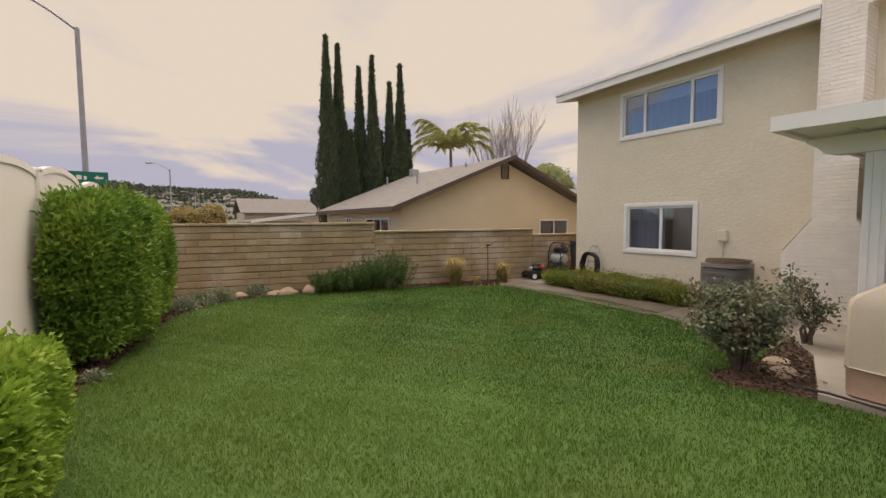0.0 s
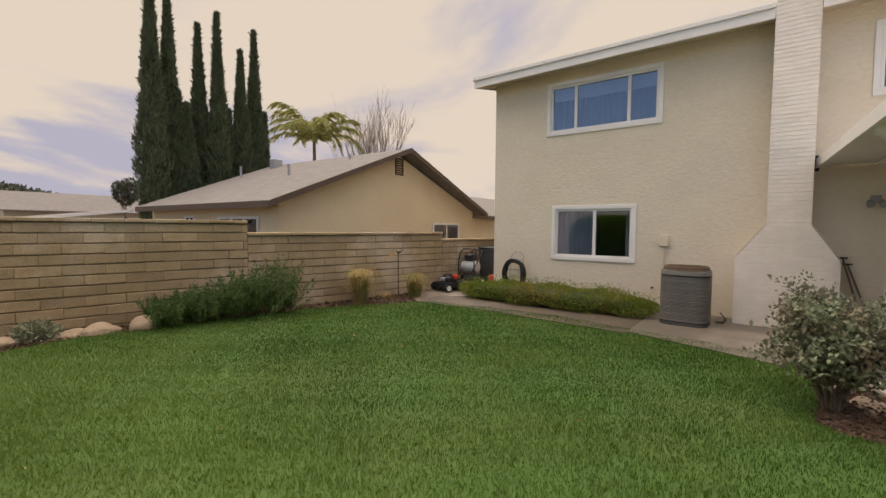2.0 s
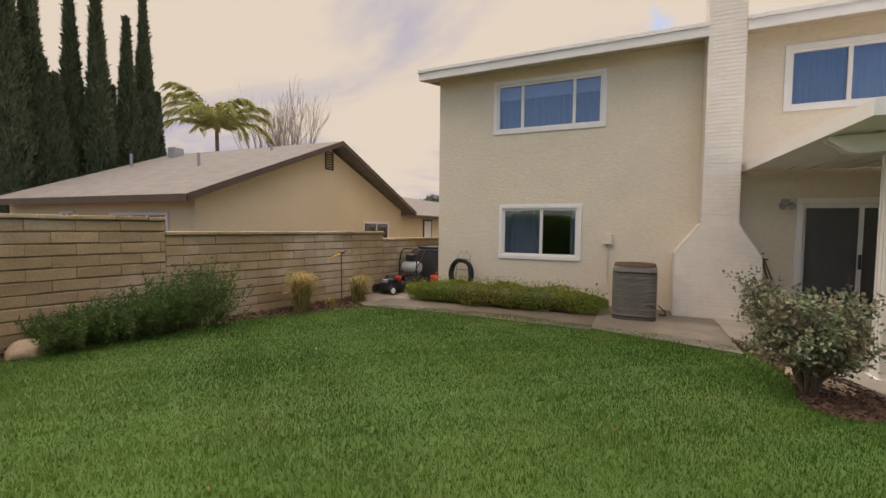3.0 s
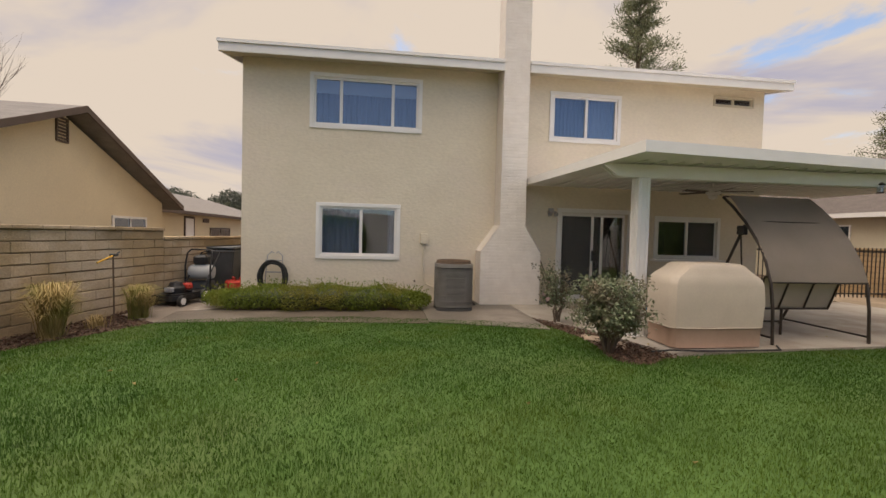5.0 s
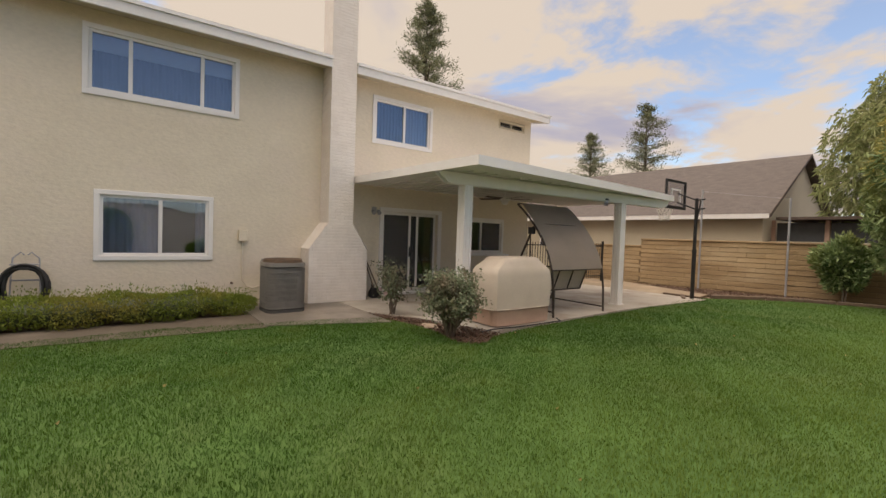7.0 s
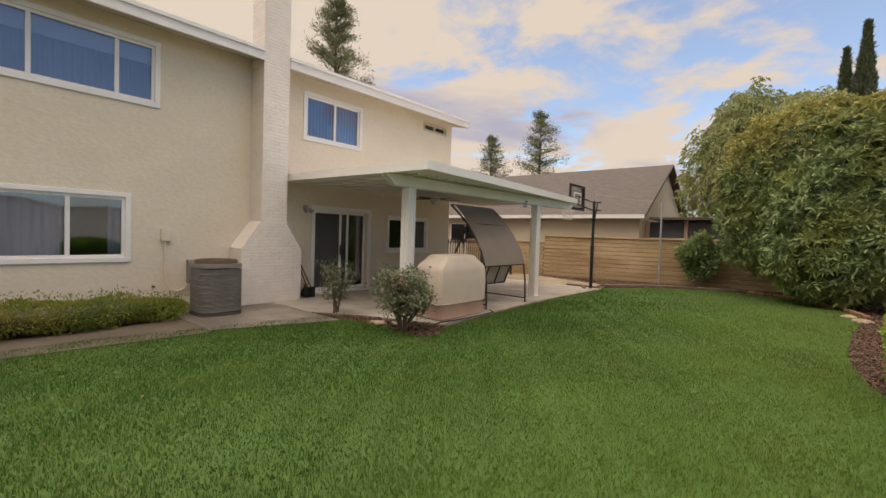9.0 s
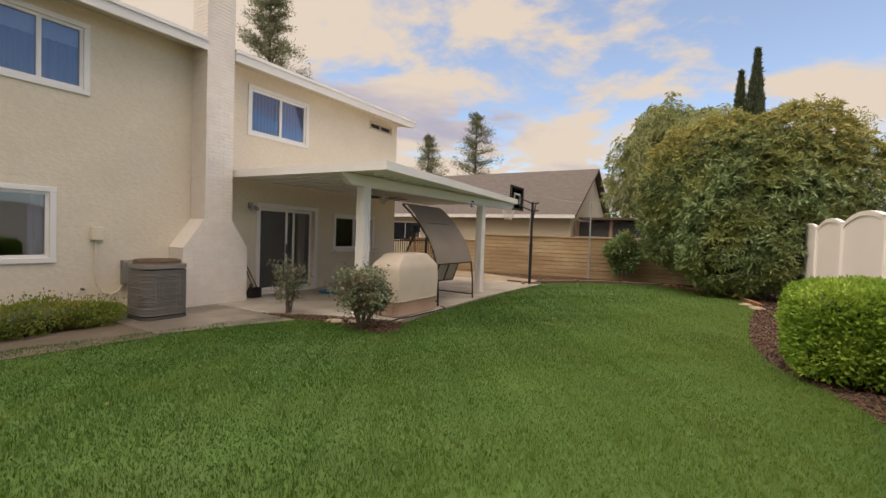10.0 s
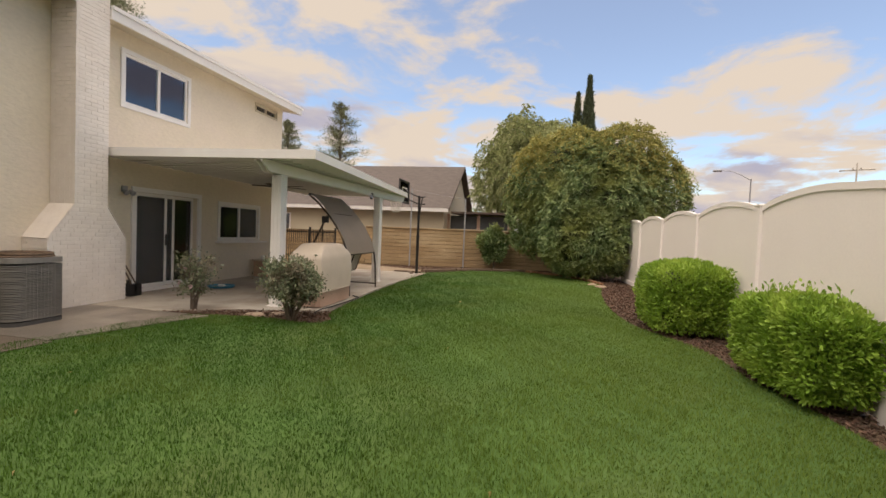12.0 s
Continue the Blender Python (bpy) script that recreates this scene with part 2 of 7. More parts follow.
M_COVER_B = material("pinkish_cover_skirt", (0.48, 0.33, 0.25), (0.43, 0.29, 0.22), 3.0, 0.8, 0.15, 50, vary=0.05)
M_ACMETAL = material("grey_condenser", (0.27, 0.255, 0.235), (0.20, 0.19, 0.175), 4.0, 0.6, 0.1, 60, vary=0.1, metal=0.2)
M_ACDARK = material("condenser_coil", (0.075, 0.073, 0.07), (0.06, 0.058, 0.056), 30.0, 0.8, 0.3, 120, vary=0.2)
M_RUST = material("rusty_grille", (0.16, 0.10, 0.06), (0.10, 0.075, 0.055), 12.0, 0.8, 0.2, 60, vary=0.2, metal=0.2)
M_STONE = material("garden_rock", (0.42, 0.32, 0.23), (0.34, 0.26, 0.19), 4.0, 0.9, 0.6, 35, vary=0.15)
M_BARK = material("grey_bark", (0.17, 0.13, 0.10), (0.11, 0.085, 0.065), 9.0, 0.95, 0.8, 50, vary=0.2, stretch=(1, 1, 0.3))
M_TWIG = material("pale_twigs", (0.30, 0.25, 0.22), (0.24, 0.20, 0.175), 9.0, 0.95, vary=0.15)
M_GALV = material("galvanised_steel", (0.36, 0.36, 0.38), (0.30, 0.30, 0.32), 3.0, 0.55, 0.05, 60, vary=0.05, metal=0.2)
M_GREEN_SIGN = material("green_sign", (0.0, 0.16, 0.10), (0.0, 0.14, 0.09), 3.0, 0.5)
M_RED = material("red_plastic", (0.50, 0.04, 0.025), (0.42, 0.035, 0.02), 5.0, 0.45, vary=0.05)
M_TAN_PLASTIC = material("grey_plastic", (0.46, 0.47, 0.47), (0.40, 0.41, 0.41), 5.0, 0.55, vary=0.05)
M_BIN = material("dark_grey_bin", (0.07, 0.075, 0.08), (0.055, 0.06, 0.065), 5.0, 0.6, vary=0.06)
M_BLUE = material("blue_plastic", (0.03, 0.20, 0.36), (0.025, 0.17, 0.30), 5.0, 0.5, vary=0.05)
M_YELLOW = material("yellow_sign", (0.65, 0.36, 0.02), (0.6, 0.33, 0.02), 4.0, 0.6)
M_NET = material("white_net", (0.62, 0.58, 0.52), (0.55, 0.51, 0.45), 6.0, 0.9)
# chaparral tones greyed for distance: the haze is put into the colour
M_HILL = material("hazed_chaparral_hill", (0.115, 0.118, 0.095), (0.155, 0.14, 0.115), 0.030, 0.98, 0.3, 0.35, (0.085, 0.095, 0.078), 0.05, vary=0.3)
# filling of the crowns: shade deep in the foliage, put into its dark colour
M_CORE = material("shaded_core", (0.058, 0.076, 0.034), (0.072, 0.076, 0.042), 12.0, 0.95)
M_COPING = material("clay_edging", (0.34, 0.17, 0.085), (0.27, 0.14, 0.07), 6.0, 0.9, 0.3, 60, vary=0.1, object_random=0.15)
M_WOOD = material("weathered_timber", (0.17, 0.12, 0.085), (0.12, 0.085, 0.06), 5.0, 0.9, 0.4, 60, vary=0.15)
M_PALM_DRY = material("dry_palm_trunk", (0.22, 0.17, 0.12), (0.16, 0.12, 0.085), 9.0, 0.95, 0.5, 40, vary=0.15)
M_POLY = glass_mat("clear_board", (0.90, 0.91, 0.93), 0.02, 1.08)
M_GLASS = glass_mat("window_glass", (0.70, 0.74, 0.80), 0.075)
M_SCREEN = material("insect_screen", (0.13, 0.125, 0.12), (0.10, 0.10, 0.10), 2.0, 0.7, 0.1, 400, vary=0.1)
M_SCREEN.node_tree.nodes["Principled BSDF"].inputs["Alpha"].default_value = 0.55
M_GLASS_D = glass_mat("dark_screen_glass", (0.66, 0.66, 0.66), 0.07)
L_HEDGE = leafy("hedge_leaf", (0.10, 0.19, 0.026), (0.20, 0.33, 0.050), (0.28, 0.39, 0.065), 0.45, 0.25, 2.2)
L_HEDGE_Y = leafy("bright_hedge_leaf", (0.16, 0.27, 0.030), (0.29, 0.44, 0.06), (0.36, 0.49, 0.08), 0.45, 0.3, 2.2)
L_COVER = leafy("groundcover_leaf", (0.14, 0.185, 0.026), (0.23, 0.275, 0.048), (0.28, 0.25, 0.055), 0.6, 0.2, 1.6)
L_OLEANDER = leafy("oleander_leaf", (0.075, 0.135, 0.045), (0.36, 0.43, 0.20), (0.25, 0.28, 0.09), 0.42, 0.2, 0.9)
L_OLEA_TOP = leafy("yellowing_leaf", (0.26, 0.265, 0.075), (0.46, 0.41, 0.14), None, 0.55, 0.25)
L_PEPPER = leafy("pepper_tree_leaf", (0.30, 0.35, 0.14), (0.46, 0.47, 0.24), None, 0.6, 0.3)
L_CYPRESS = leafy("cypress_leaf", (0.075, 0.10, 0.058), (0.15, 0.175, 0.10), None, 0.8, 0.15)
L_PINE = leafy("pine_needles", (0.15, 0.17, 0.10), (0.30, 0.31, 0.18), None, 0.7, 0.15)
# sage green with painted haze, for the far scrub and distant trees
L_SAGE = leafy("hazed_sage_scrub", (0.085, 0.095, 0.070), (0.14, 0.145, 0.11), None, 0.8, 0.1)
L_PALM = leafy("palm_leaflet", (0.46, 0.50, 0.19), (0.66, 0.63, 0.30), None, 0.5, 0.55)
L_ROSE = leafy("rose_leaf", (0.085, 0.115, 0.060), (0.29, 0.32, 0.20), (0.20, 0.16, 0.11), 0.5, 0.2, 3.0)
L_ROSEMARY = leafy("rosemary_leaf", (0.066, 0.115, 0.032), (0.135, 0.20, 0.064), None, 0.6, 0.2)
L_SUCC = leafy("grey_succulent_leaf", (0.19, 0.22, 0.14), (0.34, 0.36, 0.25), None, 0.6, 0.15)
L_STRAW = leafy("straw_grass", (0.36, 0.27, 0.11), (0.50, 0.38, 0.18), (0.24, 0.24, 0.07), 0.7, 0.25, 2.5)
# the last colour is the painted sheen on the fence side of the lawn
L_GRASS = leafy("grass_blade", (0.036, 0.088, 0.009), (0.070, 0.146, 0.016), (0.088, 0.142, 0.019), 0.5, 0.38, 1.1, (0.036, 0.090, 0.012), 0.42, (0.146, 0.210, 0.035))
L_PETAL = leafy("rose_petal", (0.60, 0.42, 0.45), (0.70, 0.55, 0.55), None, 0.6, 0.3)

# ---- building tools ----
def link(name, mesh, mat, parent=None, label=""):
    ob = new(name, mesh)
    if mat is not None and not mesh.materials:
        mesh.materials.append(mat)
    if parent is not None:
        ob.parent = parent
    if label:
        ob["label"] = label
    return ob


def part(name, bm, mat, parent=None, label="", smooth=False):
    mesh = bpy.data.meshes.new(name)
    bmesh.ops.recalc_face_normals(bm, faces=bm.faces)
    bm.to_mesh(mesh)
    bm.free()
    if smooth:
        for f in mesh.polygons:
            f.use_smooth = True
        mesh.set_sharp_from_angle(angle=radians(38))
    return link(name, mesh, mat, parent, label)


def thing(name, label, category, group="", kind="", at=(0, 0, 0), turn=0.0):
    ob = new(name)
    ob.matrix_world = pose(*at, 0, 0, turn)
    return tagged(ob, label, category, group, kind)


def box(bm, x0, x1, y0, y1, z0, z1, bevel=0.0, m=None):
    x0, x1, y0, y1, z0, z1 = min(x0, x1), max(x0, x1), min(y0, y1), max(y0, y1), min(z0, z1), max(z0, z1)
    vs = [bm.verts.new((x, y, z)) for z in (z0, z1) for x, y in ((x0, y0), (x1, y0), (x1, y1), (x0, y1))]
    fs = [bm.faces.new([vs[i] for i in q]) for q in ((3, 2, 1, 0), (4, 5, 6, 7), (0, 1, 5, 4), (1, 2, 6, 5), (2, 3, 7, 6), (3, 0, 4, 7))]
    if bevel:
        edges = list({e for f in fs for e in f.edges})
        r = bmesh.ops.bevel(bm, geom=edges, offset=bevel, segments=1, affect="EDGES", profile=0.5)
        vs = list({v for f in r["faces"] for v in f.verts} | {v for v in vs if v.is_valid})
    if m is not None:
        bmesh.ops.transform(bm, matrix=m, verts=vs)
    return vs


def boxes(*dims, bevel=0.0):
    bm = bmesh.new()
    for d in dims:
        box(bm, *d, bevel=bevel)
    return bm


def prism(bm, pts, z0, z1):
    """A flat outline (x, y), raised from z0 to z1."""
    low = [bm.verts.new((x, y, z0)) for x, y in pts]
    top = [bm.verts.new((x, y, z1)) for x, y in pts]
    n = len(pts)
    bm.faces.new(top)
    bm.faces.new(low[::-1])
    for i in range(n):
        bm.faces.new((low[i], low[(i + 1) % n], top[(i + 1) % n], top[i]))


def solid(bm, pts, off):
    """A planar outline in 3D, given thickness by the vector off."""
    a = [bm.verts.new(p) for p in pts]
    b = [bm.verts.new(Vector(p) + Vector(off)) for p in pts]
    n = len(pts)
    bm.faces.new(a[::-1])
    bm.faces.new(b)
    for i in range(n):
        bm.faces.new((a[i], a[(i + 1) % n], b[(i + 1) % n], b[i]))


def tube(bm, pts, r, seg=8, r_end=None, closed=False):
    """A round bar along points; r may taper to r_end."""
    pts = [Vector(p) for p in pts]
    n = len(pts)
    rings = []
    for i, p in enumerate(pts):
        if closed:
            d = pts[(i + 1) % n] - pts[i - 1]
        else:
            d = pts[min(i + 1, n - 1)] - pts[max(i - 1, 0)]
        d = d.normalized() if d.length > 1e-9 else Vector((0, 0, 1))
        s = d.cross(Vector((0, 0, 1)) if abs(d.z) < 0.9 else Vector((1, 0, 0))).normalized()
        u = s.cross(d)
        rr = r if r_end is None else r + (r_end - r) * i / max(n - 1, 1)
        rings.append([bm.verts.new(p + s * (rr * math.cos(k * math.tau / seg)) + u * (rr * math.sin(k * math.tau / seg))) for k in range(seg)])
    for i in range(n if closed else n - 1):
        a, b = rings[i], rings[(i + 1) % n]
        for k in range(seg):
            bm.faces.new((a[k], a[(k + 1) % seg], b[(k + 1) % seg], b[k]))
    if not closed:
        bm.faces.new(rings[0][::-1])
        bm.faces.new(rings[-1])


def rod(p, q, r, seg=8, r_end=None):
    bm = bmesh.new()
    tube(bm, [p, q], r, seg, r_end)
    return bm


def lathe(bm, profile, seg=20, centre=(0, 0, 0)):
    """A turned shape from (radius, z) pairs."""
    rings = [[bm.verts.new((centre[0] + r * math.cos(k * math.tau / seg), centre[1] + r * math.sin(k * math.tau / seg), centre[2] + z)) for k in range(seg)] for r, z in profile]
    for a, b in zip(rings, rings[1:]):
        for k in range(seg):
            bm.faces.new((a[k], a[(k + 1) % seg], b[(k + 1) % seg], b[k]))
    bm.faces.new(rings[0][::-1])
    bm.faces.new(rings[-1])


def mesh_from(name, verts, faces_n, loops):
    """A mesh from arrays: verts (n, 3), loops flat, all faces with faces_n corners."""
    me = bpy.data.meshes.new(name)
    me.vertices.add(len(verts))
    me.vertices.foreach_set("co", np.asarray(verts, np.float32).ravel())
    me.loops.add(len(loops))
    me.loops.foreach_set("vertex_index", np.asarray(loops, np.int32))
    nf = len(loops) // faces_n
    me.polygons.add(nf)
    me.polygons.foreach_set("loop_start", np.arange(nf, dtype=np.int32) * faces_n)
    me.update(calc_edges=True)
    return me


def unit(a):
    return a / np.maximum(np.linalg.norm(a, axis=1, keepdims=True), 1e-9)


def leaf_mesh(name, at, along, length, width, rng, fold=0.25, sag=0.0):
    """Many single leaves: a folded diamond at each point, pointing along its direction."""
    n = len(at)
    along = unit(along)
    side = unit(np.cross(along, rng.normal(size=(n, 3))))
    nrm = np.cross(side, along)
    ln = (length * rng.uniform(0.65, 1.3, (n, 1)))
    wd = (width * rng.uniform(0.7, 1.25, (n, 1)))
    mid = at + along * ln * 0.5 + nrm * wd * fold
    tip = at + along * ln - np.array((0, 0, 1.0)) * ln * sag
    v = np.stack([at, mid + side * wd * 0.5, tip, mid - side * wd * 0.5], 1).reshape(-1, 3)
    base = np.arange(n)[:, None] * 4
    f = np.concatenate([base + np.array((0, 1, 2)), base + np.array((0, 2, 3))], 1).ravel()
    return mesh_from(name, v, 3, f)


def lumpy(p, freq, amp, seed=0.0):
    """Slow noise for a lumpy outline, from sums of sines."""
    s = seed
    return amp * (np.sin(p[:, 0] * freq + 1.3 + s) * np.sin(p[:, 1] * freq * 1.1 + 0.4 + 2 * s) + 0.6 * np.sin(p[:, 2] * freq * 1.7 + s) * np.sin((p[:, 0] + p[:, 1]) * freq * 1.9 + 2.1) + 0.4 * np.sin(p[:, 0] * freq * 4.1 + s) * np.sin(p[:, 2] * freq * 3.7 - s) * np.sin(p[:, 1] * freq * 4.3))


def rounded_shell(rng, n, half, power=4.0, low=-1.0):
    """Points and outward directions on a rounded box (superellipsoid)."""
    d = unit(rng.normal(size=(int(n * 1.6), 3)) * np.array(half))
    q = np.abs(d / np.array(half)) ** power
    r = q.sum(1, keepdims=True) ** (-1.0 / power)
    p = d * r
    keep = p[:, 2] > low * half[2]
    p, d = p[keep][:n], d[keep][:n]
    g = unit(np.sign(p) * np.abs(p / np.array(half)) ** (power - 1) / np.array(half))
    return p, g


def core_mesh(name, half, power, shrink, lump, seed, at):
    """A lumpy solid inside a shrub, coloured dark for the shade among its leaves."""
    bm = bmesh.new()
    bmesh.ops.create_icosphere(bm, subdivisions=4, radius=1.0)
    h = np.array(half)
    co = np.array([v.co[:] for v in bm.verts])
    d = unit(co * h)
    r = (np.abs(d / h) ** power).sum(1, keepdims=True) ** (-1.0 / power)
    p = d * r
    p = p * (shrink + lumpy(p, *lump, seed)[:, None] / h.mean())
    for v, c in zip(bm.verts, p):
        v.co = Vector(c) + Vector(at)
    return bm

# ---- ground ----
bm = bmesh.new()
bmesh.ops.create_grid(bm, x_segments=2, y_segments=2, size=1500)
bmesh.ops.translate(bm, verts=bm.verts, vec=(0, 0, -0.06))
tagged(part("ground", bm, M_SOIL), "bare brown soil reaching out to the horizon", "ground", kind="structure")

LAWN = [(-1.0, 2.9), (-1.0, 2.0), (-0.76, 1.2), (-0.36, 0.1), (-0.3, -1.8), (-0.5, -4.0), (-0.8, -6.2), (-0.4, -7.6), (0.6, -9.0), (1.6, -9.7), (3.0, -9.3), (4.0, -8.6), (5.0, -7.3), (5.35, -6.5), (5.12, -3.0), (5.02, -0.5), (4.82, 1.35), (4.55, 1.85), (4.75, 2.2), (5.6, 2.1), (6.6, 2.3), (7.0, 3.0), (7.15, 4.0), (7.42, 5.4), (7.4, 6.8), (7.25, 7.9), (7.1, 8.4), (6.3, 8.9), (5.0, 9.6), (3.5, 10.02), (2.4, 10.2), (1.5, 10.25), (0.65, 10.0), (0.1, 9.5), (-0.35, 8.7), (-0.85, 6.6), (-1.09, 5.75), (-1.2, 4.5), (-1.12, 3.6)]


def smooth_ring(pts, k=4):
    """Closed Catmull-Rom curve through the points."""
    out, n = [], len(pts)
    for i in range(n):
        p0, p1, p2, p3 = (Vector(pts[(i + j - 1) % n]) for j in range(4))
        for s in range(k):
            t = s / k
            out.append(tuple(0.5 * ((2 * p1) + (p2 - p0) * t + (2 * p0 - 5 * p1 + 4 * p2 - p3) * t * t + (3 * p1 - p0 - 3 * p2 + p3) * t ** 3)))
    return out


LAWN_EDGE = smooth_ring(LAWN)
bm = bmesh.new()
prism(bm, LAWN_EDGE, -0.05, 0.0)
lawn = tagged(part("lawn", bm, M_LAWN), "freshly mown green lawn with a curved edge", "lawn", kind="structure")


def inside(px, py, ring):
    """Which points (arrays) lie in a closed outline."""
    hit = np.zeros(len(px), bool)
    r = np.array(ring)
    for (x0, y0), (x1, y1) in zip(r, np.roll(r, -1, 0)):
        c = ((y0 > py) != (y1 > py)) & (px < (x1 - x0) * (py - y0) / (y1 - y0 + 1e-12) + x0)
        hit ^= c
    return hit


# paved patio and the walk along the house
bm = bmesh.new()
prism(bm, [(5.06, -6.6), (9.3, -6.6), (9.3, 2.35), (7.3, 2.35), (6.42, 1.78), (4.98, 1.3), (5.2, -3.0)], -0.05, 0.022)
tagged(part("patio_floor", bm, M_CONC), "smooth grey-brown concrete patio slab, damp in places", "patio floor", kind="structure")
bm = bmesh.new()
prism(bm, [(6.4, 2.354), (9.3, 2.354), (9.3, 4.25), (7.0, 4.25)], -0.05, 0.018)
tagged(part("walk_slab", bm, M_WET), "damp concrete slab in front of the chimney", "walkway", kind="structure")
bm = bmesh.new()
prism(bm, [(6.9, 4.254), (8.1, 4.254), (8.1, 8.1), (7.9, 8.6), (7.0, 8.5), (7.1, 7.0)], -0.05, 0.012)
tagged(part("garden_path", bm, M_WALK), "narrow dark brown damp path beside the lawn", "path", kind="structure")
bm = bmesh.new()
prism(bm, [(7.0, 8.504), (7.9, 8.604), (8.3, 7.9), (22.0, 7.9), (22.0, 9.0), (9.5, 9.2), (7.6, 9.3)], -0.05, 0.014)
tagged(part("side_path", bm, M_PATH), "patchy damp concrete side yard path beside the house", "path", kind="structure")
bm = bmesh.new()
prism(bm, [(5.4, -6.604), (22.0, -6.604), (22.0, -7.0), (9.0, -9.2), (5.6, -8.0)], -0.05, 0.010)
tagged(part("court_floor", bm, M_COURT), "tan concrete court beside the patio", "court", kind="structure")


def bed(name, pts, seed, per_m2, label):
    """A planting bed: a low mound of soil strewn with bark chips."""
    rng = np.random.default_rng(seed)
    ob = thing(name, label, "mulch bed", kind="stuff")
    bm = bmesh.new()
    prism(bm, pts, -0.06, -0.012)
    part("soil", bm, M_SOIL, ob)
    a = np.array(pts)
    lo, hi = a.min(0), a.max(0)
    area = abs(sum(x0 * y1 - x1 * y0 for (x0, y0), (x1, y1) in zip(pts, pts[1:] + pts[:1]))) / 2
    n = int(area * per_m2 * np.prod(hi - lo) / area)
    p = rng.uniform(lo, hi, (n, 2))
    keep = inside(p[:, 0], p[:, 1], pts) & ~inside(p[:, 0], p[:, 1], LAWN_EDGE)
    p = p[keep]
    at = np.column_stack([p, rng.uniform(-0.012, 0.03, len(p))])
    d = np.column_stack([rng.normal(size=(len(p), 2)), rng.normal(0, 0.25, len(p))])
    link("bark_chips", leaf_mesh("bark_chips", at, d, 0.055, 0.022, rng, 0.15), M_MULCH, ob)
    return ob


bed("mulch_bed", [(-0.3, -1.8), (-0.25, 0.1), (-0.66, 1.2), (-0.9, 2.4), (-1.05, 4.5), (-0.95, 5.8), (-0.7, 6.6), (-0.2, 8.7), (0.2, 9.4), (0.7, 9.95), (1.6, 10.2), (2.6, 10.15), (2.4, 10.9), (-1.4, 11.4), (-1.72, 0.0), (-1.9, -6.0), (-0.75, -6.2), (-0.45, -4.0)], 3, 1100, "dark red-brown bark mulch bed along the white fence")
bed("mulch_bed", [(4.5, 1.9), (4.8, 1.3), (5.2, 1.40), (6.42, 1.81), (7.28, 2.345), (6.4, 2.345), (5.6, 2.2), (4.7, 2.25)], 4, 1500, "dark bark mulch bed at the patio corner")
bed("mulch_bed", [(2.4, 10.15), (3.5, 9.97), (5.0, 9.55), (6.3, 8.85), (7.0, 8.5), (7.6, 9.3), (9.3, 9.15), (4.8, 10.05), (2.4, 10.7)], 5, 900, "soil bed with dry litter along the block wall")
bed("mulch_bed", [(-0.8, -6.2), (-0.4, -7.6), (0.6, -9.0), (1.6, -9.75), (3.0, -9.35), (4.2, -8.6), (5.6, -8.0), (9.0, -9.2), (3.0, -10.5), (-1.9, -11.4), (-1.9, -6.2)], 6, 500, "soil bed at the foot of the rear wall")

# ---- house ----
HX, HY0, HY1, HZ = 9.26, -4.03, 7.95, 5.02
HZ_FASCIA = 4.88
OUTER = {"upper": (4.26, 6.62, 3.64, 4.80), "lower": (4.68, 6.46, 0.90, 2.10), "right": (-0.33, 1.39, 3.64, 4.77), "high": (-3.74, -2.67, 4.70, 4.955), "kitchen": (-3.0, -1.28, 1.00, 2.05)}
TRIM = {"upper": 0.085, "lower": 0.085, "right": 0.085, "high": 0.04, "kitchen": 0.085}
OPEN = {k: (a + TRIM[k], b - TRIM[k], c + TRIM[k], d - TRIM[k]) for k, (a, b, c, d) in OUTER.items()}
OPEN["door"] = (-0.60, 1.03, 0.06, 2.05)


def pierced(bm, y0, y1, z0, z1, x0, x1, holes):
    """A wall along y with real openings."""
    ys = sorted({y0, y1, *[v for h in holes for v in h[:2]]})
    zs = sorted({z0, z1, *[v for h in holes for v in h[2:]]})
    for a, b in zip(ys, ys[1:]):
        run = None
        for c, d in zip(zs, zs[1:]):
            gap = any(h[0] <= (a + b) / 2 <= h[1] and h[2] <= (c + d) / 2 <= h[3] for h in holes)
            if not gap:
                run = (run[0], d) if run else (c, d)
            if (gap or d == zs[-1]) and run:
                box(bm, x0, x1, a, b, *run)
                run = None
    bmesh.ops.remove_doubles(bm, verts=bm.verts, dist=0.0005)
    seen = {}
    for f in list(bm.faces):
        c = f.calc_center_median()
        seen.setdefault((round(c.x, 3), round(c.y, 3), round(c.z, 3)), []).append(f)
    dup = [f for fs in seen.values() if len(fs) > 1 for f in fs]
    bmesh.ops.delete(bm, geom=dup, context="FACES_ONLY")


CH_Y0, CH_Y1 = 2.035, 2.605
house = thing("house", "two-storey cream stucco house with white window trim", "house", at=(HX, 2, 0))
HO = house.matrix_world.inverted()


def hp(name, bm, mat, parent=None, label="", smooth=False):
    """A part of the house, given in world coordinates."""
    if parent is None:
        bmesh.ops.transform(bm, matrix=HO, verts=bm.verts)
        return part(name, bm, mat, house, label, smooth)
    bmesh.ops.transform(bm, matrix=HO, verts=bm.verts)
    return part(name, bm, mat, parent, label, smooth)


